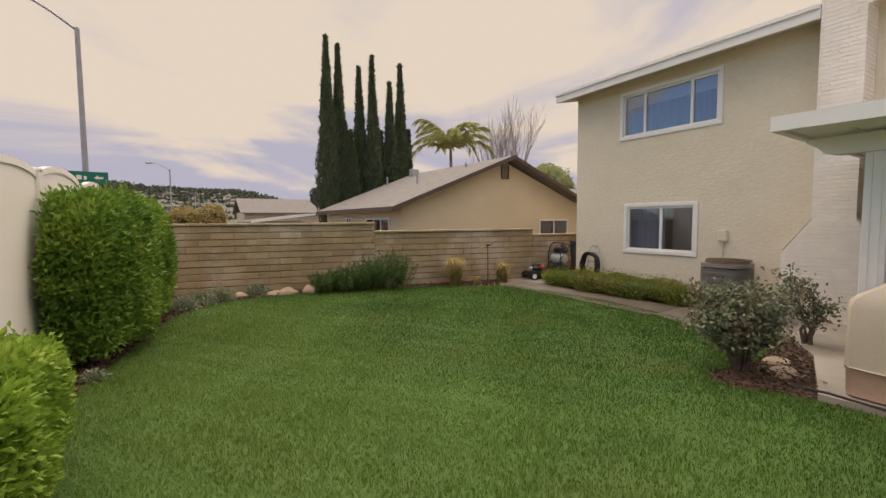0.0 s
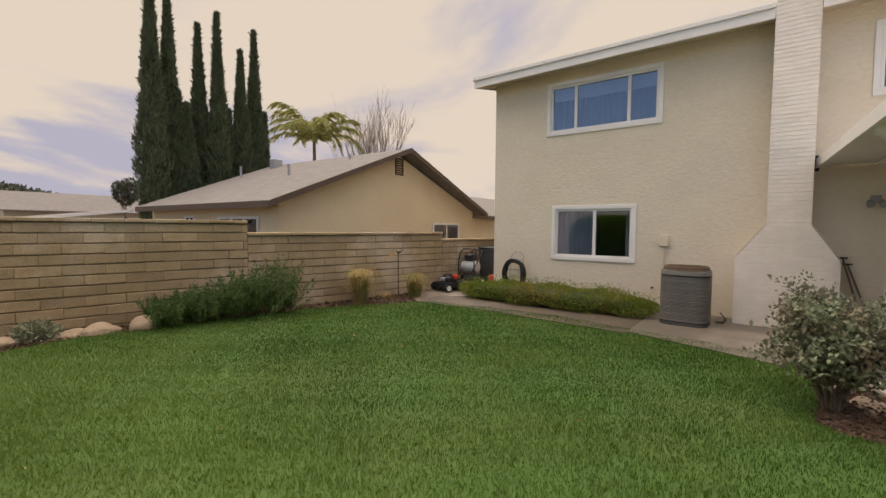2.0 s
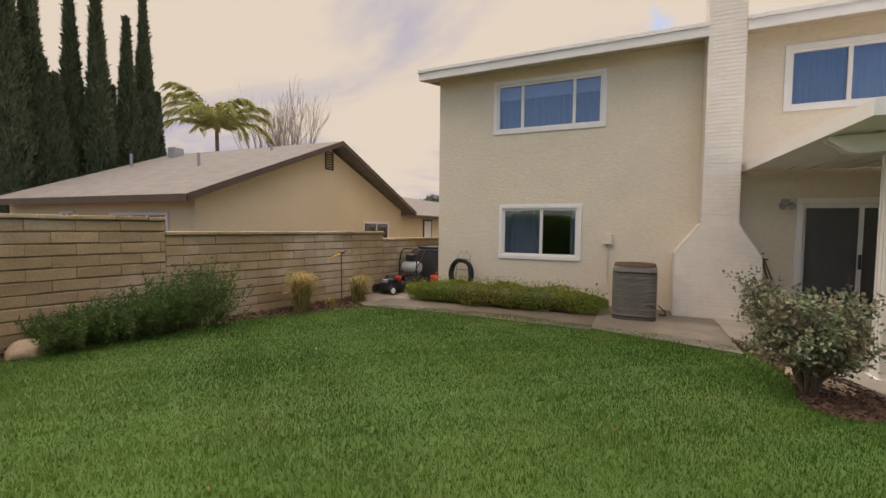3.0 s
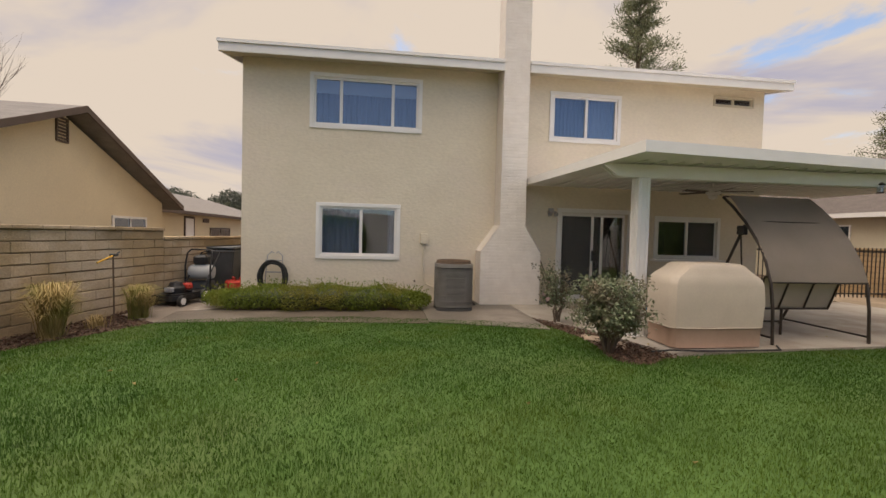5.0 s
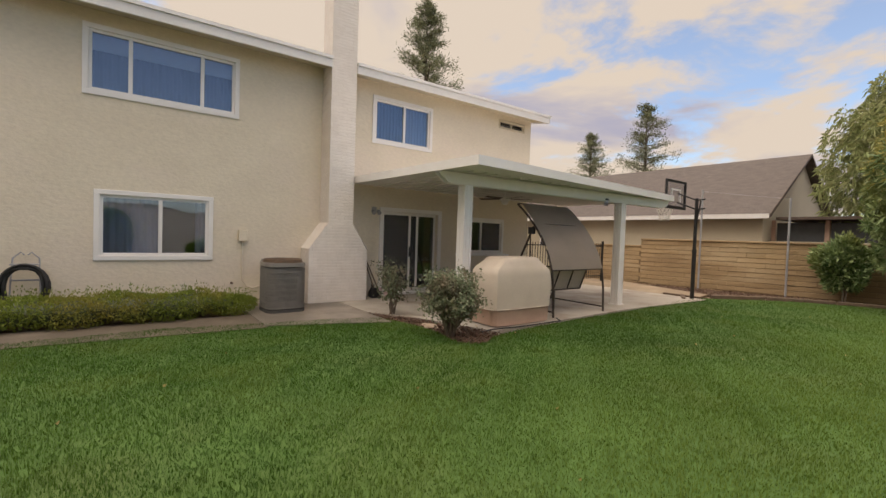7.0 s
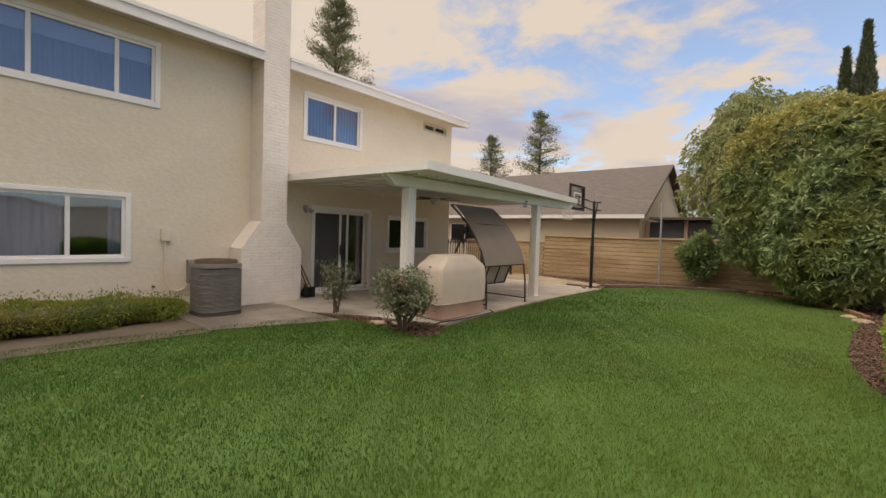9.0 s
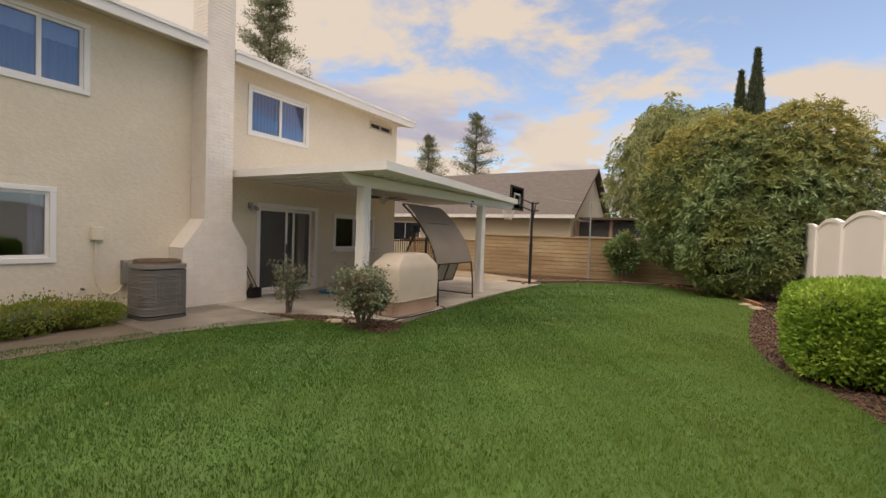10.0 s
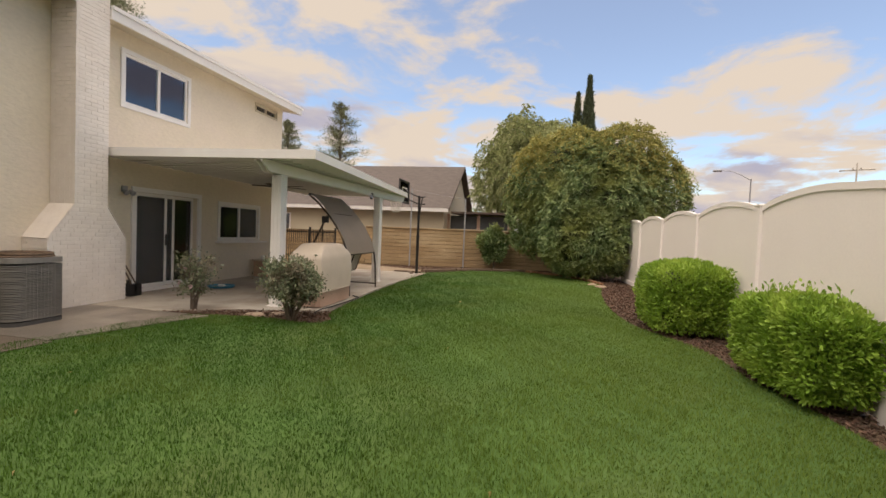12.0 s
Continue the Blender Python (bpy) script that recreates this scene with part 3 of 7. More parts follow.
bm = bmesh.new()
pierced(bm, HY0, HY1, -0.05, HZ, HX, HX + 0.2, list(OPEN.values()))
hp("wall", bm, M_STUCCO, label="rough cream stucco wall")
hp("wall", boxes((HX + 0.203, HX + 9, HY1 - 0.2, HY1, -0.05, HZ)), M_STUCCO, label="cream stucco side wall")
hp("wall", boxes((HX + 0.203, HX + 9, HY0, HY0 + 0.2, -0.05, HZ)), M_STUCCO, label="cream stucco side wall")
hp("wall", boxes((HX + 8.8, HX + 9, HY0 + 0.203, HY1 - 0.203, -0.05, HZ)), M_STUCCO)
hp("inner_floor", boxes((HX + 0.22, HX + 8.78, HY0 + 0.21, HY1 - 0.21, 2.6, 2.75)), M_DARK)
hp("inner_floor", boxes((HX + 0.22, HX + 8.78, HY0 + 0.21, HY1 - 0.21, -0.05, 0.04)), M_DARK)
hp("partition", boxes((HX + 3.2, HX + 3.3, HY0 + 0.22, HY1 - 0.22, 0.05, 2.59), (HX + 3.2, HX + 3.3, HY0 + 0.22, HY1 - 0.22, 2.76, HZ)), M_DARK)
# roof: low pitch rising from the front eave, white fascia
ov = 0.55


def rise(bm):
    """The eave line climbs a little from the north end to the south."""
    for v in bm.verts:
        v.co.z += (HY1 + 0.28 - v.co.y) * 0.0095
    return bm


a, b, c, d = HX - ov, HX + 9.5, HY0 - 0.22, HY1 + 0.28
zf = 5.09
bm = bmesh.new()
for ya, yb, xa in ((c, CH_Y0 - 0.003, a), (CH_Y0 - 0.003, CH_Y1 + 0.003, HX + 0.002), (CH_Y1 + 0.003, d, a)):
    za = zf + (xa - a) * 0.2
    solid(bm, [(xa, ya, za), (a + 5.0, ya, zf + 1.0), (a + 5.0, yb, zf + 1.0), (xa, yb, za)], (0, 0, -0.05))
solid(bm, [(a + 5.0, c, zf + 1.0), (b, c, zf), (b, d, zf), (a + 5.0, d, zf + 1.0)], (0, 0, -0.05))
hp("roof", rise(bm), M_SHINGLE, label="low-pitched shingle roof")
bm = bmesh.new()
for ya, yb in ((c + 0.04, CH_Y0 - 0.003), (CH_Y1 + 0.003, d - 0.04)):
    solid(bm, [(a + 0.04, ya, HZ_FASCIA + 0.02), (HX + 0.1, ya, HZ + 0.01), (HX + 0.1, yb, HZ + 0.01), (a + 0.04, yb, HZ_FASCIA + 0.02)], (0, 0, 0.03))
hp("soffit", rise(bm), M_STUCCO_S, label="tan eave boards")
bm = bmesh.new()
solid(bm, [(HX, HY0, HZ + 0.001), (HX, HY1, HZ + 0.001), (HX, HY1, HZ + 0.012), (HX, HY0, HZ + 0.127)], (0.1, 0, 0))
hp("frieze", bm, M_STUCCO, label="stucco strip under the eave")
hp("ceiling_board", boxes((HX + 0.11, HX + 9, HY0, HY1, HZ + 0.003, HZ + 0.05)), M_DARK)
hp("fascia", rise(boxes((a, a + 0.04, c, CH_Y0, HZ_FASCIA, zf - 0.053))), M_WHITE, label="white fascia board")
hp("fascia", rise(boxes((a, a + 0.04, CH_Y1, d, HZ_FASCIA, zf - 0.053))), M_WHITE, label="white fascia board")
for yy in (c, d - 0.04):
    bm = bmesh.new()
    solid(bm, [(a + 0.043, yy, HZ_FASCIA), (a + 5.0, yy, HZ_FASCIA + 1.0), (a + 5.0, yy, zf + 0.945), (a + 0.043, yy, zf - 0.053)], (0, 0.04, 0))
    hp("barge_board", rise(bm), M_WHITE, label="white sloped barge board")
hp("drip_edge", rise(boxes((a - 0.035, a + 0.02, c - 0.02, CH_Y0, zf - 0.05, zf + 0.012), (a - 0.035, a + 0.02, CH_Y1, d + 0.02, zf - 0.05, zf + 0.012))), M_WHITE, label="thin roof edge")


def window(key, splits, name="window", trim=0.082, sash=0.045, glass=M_GLASS, sill=0.0, label="white-framed sliding window", paint=M_WHITE):
    """A framed window in the front wall; splits are the mullions as shares from north to south."""
    y0, y1, z0, z1 = OPEN[key]
    t = trim
    bm = boxes((HX - 0.03, HX + 0.002, y0 - t, y1 + t, z1, z1 + t), (HX - 0.03, HX + 0.002, y0 - t, y1 + t, z0 - t, z0), (HX - 0.03, HX + 0.002, y0 - t, y0, z0, z1), (HX - 0.03, HX + 0.002, y1, y1 + t, z0, z1), bevel=0.004)
    w = hp(name, bm, paint, label=label)
    edges = [0.0, *splits, 1.0]
    bm = boxes((HX + 0.01, HX + 0.08, y0, y1, z1 - sash, z1), (HX + 0.01, HX + 0.08, y0, y1, z0, z0 + sash), (HX + 0.01, HX + 0.08, y0, y0 + sash, z0 + sash, z1 - sash), (HX + 0.01, HX + 0.08, y1 - sash, y1, z0 + sash, z1 - sash), *[(HX + 0.012, HX + 0.078, y1 - (y1 - y0) * s - 0.03, y1 - (y1 - y0) * s + 0.03, z0 + sash, z1 - sash) for s in splits])
    hp("frame", bm, paint, w)
    for s0, s1 in zip(edges, edges[1:]):
        p = hp("pane", boxes((HX + 0.04, HX + 0.046, y1 - (y1 - y0) * s1 + 0.02, y1 - (y1 - y0) * s0 - 0.02, z0 + 0.02, z1 - 0.02)), glass, w, "reflecting window pane")
        p.visible_shadow = False
    if sill:
        hp("sill", boxes((HX - sill, HX + 0.02, y0 - 0.14, y1 + 0.14, z0 - 0.10, z0 - 0.05), bevel=0.006), M_WHITE, w, "projecting white ledge")
    return w


def drape(parent, y0, y1, z0, z1, mat, name="curtain", depth=0.03, fold=0.12, x=HX + 0.26):
    """A hanging curtain with folds."""
    bm = bmesh.new()
    n = max(int((y1 - y0) / fold * 6), 4)
    cols = [(x + depth * math.sin(i / n * (y1 - y0) / fold * math.tau), y0 + (y1 - y0) * i / n) for i in range(n + 1)]
    lo = [bm.verts.new((*c, z0)) for c in cols]
    hi = [bm.verts.new((*c, z1)) for c in cols]
    for i in range(n):
        bm.faces.new((lo[i], lo[i + 1], hi[i + 1], hi[i]))
    hp(name, bm, mat, parent)


w = window("upper", (0.255, 0.75), label="wide white-framed upper window with three panes")
uy0, uy1, uz0, uz1 = OPEN["upper"]
hp("blind", boxes((HX + 0.16, HX + 0.17, uy0 + 0.02, uy1 - 0.02, uz1 - 0.29, uz1 - 0.01)), M_WHITE, w, "pale roller blind drawn a little down")
drape(w, uy0, uy1, uz0, uz1, M_CURTAIN)
w = window("lower", (0.53,))
drape(w, 5.55, 6.44, 0.92, 2.09, M_BLIND)
drape(w, 4.70, 4.95, 0.92, 2.09, M_BLIND)
w = window("right", (0.52,))
drape(w, -0.32, 0.45, 3.66, 4.76, M_BLIND, "blind", 0.015, 0.09)
drape(w, 0.5, 1.37, 3.66, 4.76, M_CURTAIN, "blind", 0.015, 0.09)
window("high", (0.5,), trim=0.04, sash=0.025, label="small high slider window in a tan frame", paint=M_STUCCO_S, glass=M_GLASS_D)
w = window("kitchen", (0.5,), sill=0.22, label="white-framed kitchen window with ledge", glass=M_GLASS_D)
ky0, ky1, kz0, kz1 = OPEN["kitchen"]
g = hp("insect_screen", boxes((HX + 0.020, HX + 0.022, ky0 + 0.04, (ky0 + ky1) / 2, kz0 + 0.04, kz1 - 0.04)), M_SCREEN, w)
g.visible_shadow = False
# sliding door
y0, y1, z0, z1 = OPEN["door"]
t = 0.10
w = hp("door", boxes((HX - 0.05, HX + 0.002, y0 - t, y1 + t, z1, z1 + t), (HX - 0.05, HX + 0.002, y0 - t, y0, 0.02, z1), (HX - 0.05, HX + 0.002, y1, y1 + t, 0.02, z1), bevel=0.006), M_WHITE, label="white-framed sliding glass patio door, screen drawn")
hp("sill", boxes((HX - 0.09, HX + 0.1, y0, y1, 0.018, 0.075), bevel=0.006), M_WHITE, w)
ym = (y0 + y1) / 2


def door_leaf(a, b, x, glass=True):
    f = hp("frame", boxes((x, x + 0.035, a, b, z1 - 0.07, z1), (x, x + 0.035, a, b, 0.077, 0.16), (x, x + 0.035, a, a + 0.065, 0.16, z1 - 0.07), (x, x + 0.035, b - 0.065, b, 0.16, z1 - 0.07)), M_WHITE, w)
    if glass:
        g = hp("pane", boxes((x + 0.014, x + 0.02, a + 0.05, b - 0.05, 0.15, z1 - 0.06)), M_GLASS_D, w)
        g.visible_shadow = False
        g = hp("insect_screen", boxes((x + 0.004, x + 0.006, a + 0.05, b - 0.05, 0.15, z1 - 0.06)), M_SCREEN, w)
        g.visible_shadow = False
    return f


door_leaf(ym - 0.02, y1, HX + 0.06)
door_leaf(ym - 0.28, y1 - 0.27, HX + 0.11)
g = hp("pane", boxes((HX + 0.124, HX + 0.130, y0 + 0.05, ym - 0.29, 0.15, z1 - 0.06)), M_GLASS_D, w, "glass of the fixed leaf")
g.visible_shadow = False
hp("frame", boxes((HX + 0.11, HX + 0.145, y0, ym - 0.283, z1 - 0.07, z1), (HX + 0.11, HX + 0.145, y0, ym - 0.283, 0.077, 0.15), (HX + 0.11, HX + 0.145, y0, y0 + 0.05, 0.15, z1 - 0.07)), M_WHITE, w)
hp("handle", boxes((HX + 0.02, HX + 0.06, ym - 0.005, ym + 0.03, 0.95, 1.2), bevel=0.006), M_BLACK, w, "black pull handle")
drape(w, 0.15, 1.0, 0.1, 2.05, M_DRAPE, "curtain", 0.03, 0.14, HX + 0.24)
drape(w, -0.56, -0.36, 0.1, 2.05, M_COVER_B, "curtain", 0.03, 0.10, HX + 0.30)
# wall box with its conduit
b = hp("meter_box", boxes((HX - 0.09, HX, 4.08, 4.24, 1.27, 1.49), bevel=0.008), M_STUCCO, label="small painted electrical box")
bm = bmesh.new()
tube(bm, [(HX - 0.04, 4.17, 1.28), (HX - 0.04, 4.17, 0.7), (HX - 0.04, 4.15, 0.5), (HX - 0.045, 4.08, 0.38), (HX - 0.05, 3.96, 0.33), (HX - 0.05, 3.84, 0.38), (HX - 0.05, 3.77, 0.50)], 0.016, 8)
hp("conduit", bm, M_STUCCO, b)
q = hp("disconnect_box", boxes((HX - 0.12, HX, 3.63, 3.80, 0.48, 0.92), bevel=0.01), M_ACMETAL, label="grey electrical disconnect box")
hp("cover", boxes((HX - 0.135, HX - 0.122, 3.64, 3.79, 0.50, 0.90), bevel=0.004), M_ACMETAL, q)
# wall lantern and spotlights
lamp = hp("wall_lamp", boxes((HX - 0.04, HX, 1.22, 1.34, 2.02, 2.14), bevel=0.01), M_GALV, label="double security spotlight on the wall")
for dy in (-0.07, 0.07):
    bm = bmesh.new()
    lathe(bm, [(0.02, 0.0), (0.035, 0.03), (0.05, 0.10), (0.052, 0.12)], 12)
    bmesh.ops.transform(bm, matrix=pose(HX - 0.06, 1.28 + dy, 2.06, 0, -125, 0), verts=bm.verts)
    hp("spotlight", bm, M_GALV, lamp)

# ---- chimney body (bricks follow at the end) ----
CH = dict(y0=2.04, y1=2.60, b0=1.68, b1=3.00, x=8.74, zb=1.14, zs=1.70, top=7.4)
bm = bmesh.new()
x0 = CH["x"] + 0.007
out = [(CH["b0"] + .012, 0.0), (CH["b1"] - .012, 0.0), (CH["b1"] - .012, CH["zb"]), (CH["y1"] - .012, CH["zs"]), (CH["y1"] - .012, CH["top"]), (CH["y0"] + .012, CH["top"]), (CH["y0"] + .012, CH["zs"]), (CH["b0"] + .012, CH["zb"])]
solid(bm, [(x0, y, z) for y, z in out], (HX - 0.003 - x0, 0, 0))
chimney = hp("chimney", bm, M_MORTAR, label="white painted brick chimney with sloped shoulders")
for side in (0, 1):
    ya, yb = (CH["b1"], CH["y1"]) if side else (CH["b0"], CH["y0"])
    bm = bmesh.new()
    solid(bm, [(CH["x"] + 0.002, ya, CH["zb"] + 0.002), (HX - 0.004, ya, CH["zb"] + 0.002), (HX - 0.004, yb, CH["zs"] + 0.002), (CH["x"] + 0.002, yb, CH["zs"] + 0.002)], (0, (0.004 if side else -0.004), 0.006))
    hp("shoulder", bm, M_BRICK, chimney, "smooth sloped shoulder")
hp("cap", boxes((CH["x"] - 0.05, HX + 0.3, CH["y0"] - 0.05, CH["y1"] + 0.05, CH["top"], CH["top"] + 0.12), bevel=0.01), M_BRICK, chimney)

# ---- patio cover ----
cover = thing("patio_cover", "white aluminium patio cover on two square posts", "patio cover", at=(6, 0, 0))
CO = cover.matrix_world.inverted()


def cp(name, bm, mat, label="", smooth=False, parent=None):
    bmesh.ops.transform(bm, matrix=CO, verts=bm.verts)
    return part(name, bm, mat, parent or cover, label, smooth)


PC = [(HX - 0.006, 2.0), (4.95, 1.78), (5.50, -5.45), (HX - 0.006, -5.45)]
bm = bmesh.new()
inner = [(HX - 0.03, 1.93), (5.03, 1.71), (5.58, -5.38), (HX - 0.03, -5.38)]
prism(bm, inner, 2.635, 2.70)
cp("roof_panel", bm, M_WHITE, "flat white roof panels")
for i in range(4):
    (xa, ya), (xb, yb) = PC[i], PC[(i + 1) % 4]
    if i == 3:
        continue
    (xc, yc), (xd, yd) = inner[i], inner[(i + 1) % 4]
    bm = bmesh.new()
    prism(bm, [(xa, ya), (xb, yb), (xd, yd), (xc, yc)], 2.600, 2.748)
    cp("gutter", bm, M_WHITE, "white gutter fascia")
# roll-formed ribs on the underside
for i in range(1, 24):
    y = 1.60 - i * 0.29
    cp("rib", boxes((5.62, HX - 0.05, y - 0.012, y + 0.012, 2.612, 2.632)), M_WHITE)
BD = Vector((5.66 - 5.99, -5.55 - 1.78, 0)).normalized()
BN = Vector((-BD.y, BD.x, 0))


def on_beam(s, off, z):
    p = Vector((5.99, 1.78, 0)) + BD * s + BN * off
    return (p.x, p.y, z)


for off in (-0.085, 0.045):
    bm = bmesh.new()
    prof = [(0.0, 2.605), (0.0, 2.56), (0.06, 2.52), (0.12, 2.48), (0.16, 2.43), (0.24, 2.41), (6.9, 2.41), (7.1, 2.48), (7.14, 2.605)]
    solid(bm, [on_beam(s, off, z) for s, z in prof], BN * 0.04)
    cp("beam", bm, M_WHITE, "white beam with scalloped end")
for s in (0.60, 5.18):
    p = on_beam(s, 0, 0)
    post = cp("post", boxes((p[0] - 0.10, p[0] + 0.10, p[1] - 0.10, p[1] + 0.10, 0.022, 2.405), bevel=0.012), M_WHITE, "square white post")
    for dx, dy in ((-0.102, -0.04), (-0.102, 0.04), (-0.04, 0.102), (0.04, 0.102)):
        cp("flute", boxes((p[0] + dx - 0.006, p[0] + dx + 0.006, p[1] + dy - 0.006, p[1] + dy + 0.006, 0.1, 2.38)), M_WHITE, parent=post)
    cp("base_plate", boxes((p[0] - 0.13, p[0] + 0.13, p[1] - 0.13, p[1] + 0.13, 0.022, 0.035)), M_WHITE, parent=post)

# ---- white vinyl fence ----
def fence_x(y):
    return -1.70 + 0.022 * y


fence = thing("fence", "tall white vinyl privacy fence with arched panels", "fence", at=(-1.7, 0, 0))
FO = fence.matrix_world.inverted()


def fp(name, bm, mat, label="", parent=None):
    bmesh.ops.transform(bm, matrix=FO, verts=bm.verts)
    return part(name, bm, mat, parent or fence, label)


FY = [11.3 - 2.44 * i for i in range(9)]


def fence_top(y):
    return 2.09 + 0.29 * min(max((y - 3.4) / 3.0, 0.0), 1.0)


for i, y in enumerate(FY):
    x, z = fence_x(y), fence_top(y) - 0.055
    post = fp("post", boxes((x - 0.065, x + 0.065, y - 0.065, y + 0.065, -0.05, z), bevel=0.008), M_VINYL, "square white post")
    bm = bmesh.new()
    q = 0.075
    lo = [bm.verts.new((x + sx_ * q, y + sy_ * q, z)) for sx_, sy_ in ((-1, -1), (1, -1), (1, 1), (-1, 1))]
    hi = [bm.verts.new((x + sx_ * q, y + sy_ * q, z + 0.02)) for sx_, sy_ in ((-1, -1), (1, -1), (1, 1), (-1, 1))]
    tip = bm.verts.new((x, y, z + 0.035))
    bm.faces.new(lo[::-1])
    for k in range(4):
        bm.faces.new((lo[k], lo[(k + 1) % 4], hi[(k + 1) % 4], hi[k]))
        bm.faces.new((hi[k], hi[(k + 1) % 4], tip))
    fp("post_cap", bm, M_VINYL, parent=post)
    if i + 1 == len(FY):
        break
    ya, yb = y - 0.066, FY[i + 1] + 0.066
    n = 16
    arch = []
    for k in range(n + 1):
        s = k / n
        yy = ya + (yb - ya) * s
        zz = fence_top(yy) - 0.06 + 0.15 * math.sin(math.pi * s) ** 0.75
        arch.append((yy, zz))
    bm = bmesh.new()
    solid(bm, [(fence_x(ya) - 0.018, ya, 0.02), *[(fence_x(v) - 0.018, v, z - 0.05) for v, z in arch], (fence_x(yb) - 0.018, yb, 0.02)], (0.036, 0, 0))
    panel = fp("panel", bm, M_VINYL, "smooth white vinyl panel")
    bm = bmesh.new()
    top = [(fence_x(v) - 0.035, v, z) for v, z in arch]
    low = [(fence_x(v) - 0.035, v, z - 0.075) for v, z in arch]
    for k in range(n):
        solid(bm, [low[k], low[k + 1], top[k + 1], top[k]], (0.07, 0, 0))
    bmesh.ops.remove_doubles(bm, verts=bm.verts, dist=0.0005)
    fp("arched_rail", bm, M_VINYL, parent=panel)
    fp("bottom_rail", boxes((fence_x(ya) - 0.033, fence_x(ya) + 0.033, yb, ya, 0.03, 0.16), bevel=0.006), M_VINYL, parent=panel)

# ---- neighbouring houses ----
def slope_roof(bm, a, b, c, d, thick=0.12):
    solid(bm, [a, b, c, d], (0, 0, -thick))


# north neighbour: gable end towards the yard, in its own frame (u along the gable, v back)
nb = thing("neighbour_house", "single-storey tan stucco house with grey shingle gable roof", "house", at=(9.857, 11.63, 0), turn=1.7)
hw, L, ze, zp, zl = 4.25, 6.7, 2.20, 3.84, 2.20
bm = bmesh.new()
solid(bm, [(-hw, 0, -0.05), (hw, 0, -0.05), (hw, 0, ze), (0, 0, zp - 0.10), (-hw, 0, zl)], (0, 0.2, 0))
part("wall", bm, M_STUCCO_N, nb, "tan stucco gable wall")
part("wall", boxes((-hw, -hw + 0.2, 0.203, L, -0.05, zl)), M_STUCCO_N, nb)
part("wall", boxes((hw - 0.2, hw, 0.203, L, -0.05, ze)), M_STUCCO_N, nb)
bm = bmesh.new()
o, e = 0.45, 0.40
k = (zp - ze) / hw
kl = (zp - zl) / hw
slope_roof(bm, (-hw - o, -e, zl - o * kl + 0.12), (0, -e, zp + 0.12), (0, L, zp + 0.12), (-hw - o, L, zl - o * kl + 0.12))
slope_roof(bm, (0, -e, zp + 0.12), (hw + o, -e, ze - o * k + 0.12), (hw + o, L, ze - o * k + 0.12), (0, L, zp + 0.12))
roof_n = part("roof", bm, M_SHINGLE, nb, "weathered grey shingle roof")
for sgn in (-1, 1):
    bm = bmesh.new()
    zt_ = (ze - o * k) if sgn > 0 else (zl - o * kl)
    solid(bm, [(0, -e - 0.035, zp + 0.13), (sgn * (hw + o), -e - 0.035, zt_ + 0.13), (sgn * (hw + o), -e - 0.035, zt_ - 0.01), (0, -e - 0.035, zp - 0.01)], (0, 0.03, 0))
    part("barge_board", bm, M_TRIM_D, nb, "dark brown barge board")
part("fascia", boxes((-hw - o - 0.03, -hw - o, -e, L, zl - o * kl - 0.03, zl - o * kl + 0.11)), M_TRIM_D, nb)
# gable vent with slats
v = part("vent", boxes((-0.26, -0.22, -0.03, 0.0, 3.17, 3.68), (0.06, 0.10, -0.03, 0.0, 3.17, 3.68), (-0.22, 0.06, -0.03, 0.0, 3.64, 3.68), (-0.22, 0.06, -0.03, 0.0, 3.17, 3.21)), M_TRIM_D, nb, "slatted attic vent")
for i in range(6):
    part("slat", boxes((-0.22, 0.06, -0.028, -0.006, 3.23 + i * 0.068, 3.268 + i * 0.068)), M_TRIM_D, v)


def flat_window(parent, u0, u1, z0, z1, m, panes=2, glass=M_GLASS, trim=M_WHITE, name="window"):
    """A framed window on a neighbour's wall; m takes (u, out, z) to the parent's frame."""
    def tr(bm):
        bmesh.ops.transform(bm, matrix=m, verts=bm.verts)
        return bm
    t = 0.06
    w = part(name, tr(boxes((u0 - t, u1 + t, -0.04, -0.003, z1, z1 + t), (u0 - t, u1 + t, -0.04, -0.003, z0 - t, z0), (u0 - t, u0, -0.04, -0.003, z0, z1), (u1, u1 + t, -0.04, -0.003, z0, z1))), trim, parent, "white-framed window")
    part("backing", tr(boxes((u0, u1, -0.012, -0.004, z0, z1))), M_DARK, w)
    for i in range(panes):
        a = u0 + (u1 - u0) * i / panes
        b = u0 + (u1 - u0) * (i + 1) / panes
        part("pane", tr(boxes((a + 0.015, b - 0.015, -0.022, -0.016, z0, z1))), glass, w)
        if i:
            part("mullion", tr(boxes((a - 0.02, a + 0.02, -0.035, -0.012, z0, z1))), trim, w)
    return w


flat_window(nb, 1.70, 3.20, 0.90, 1.68, Matrix.Identity(4))
west = Matrix.Translation((-hw, 0, 0)) @ pose(0, 0, 0, 0, 0, -90)
flat_window(nb, -2.55, -0.80, 1.10, 1.76, west, 3)
flat_window(nb, -4.42, -3.98, 1.35, 1.80, west, 2)
# vents and flues on the roof
ch = part("flue", boxes((-0.62, -0.28, 5.6, 5.95, 3.6, 4.08), bevel=0.03), M_GALV, nb, "stubby grey metal flue")
for u, vv, h in ((-2.2, 2.5, 0.35), (-0.6, 1.6, 0.18), (-1.7, 6.0, 0.4)):
    z = zp - abs(u) * kl + 0.1
    part("vent_pipe", rod((u, vv, z), (u, vv, z + h), 0.04), M_GALV, nb)
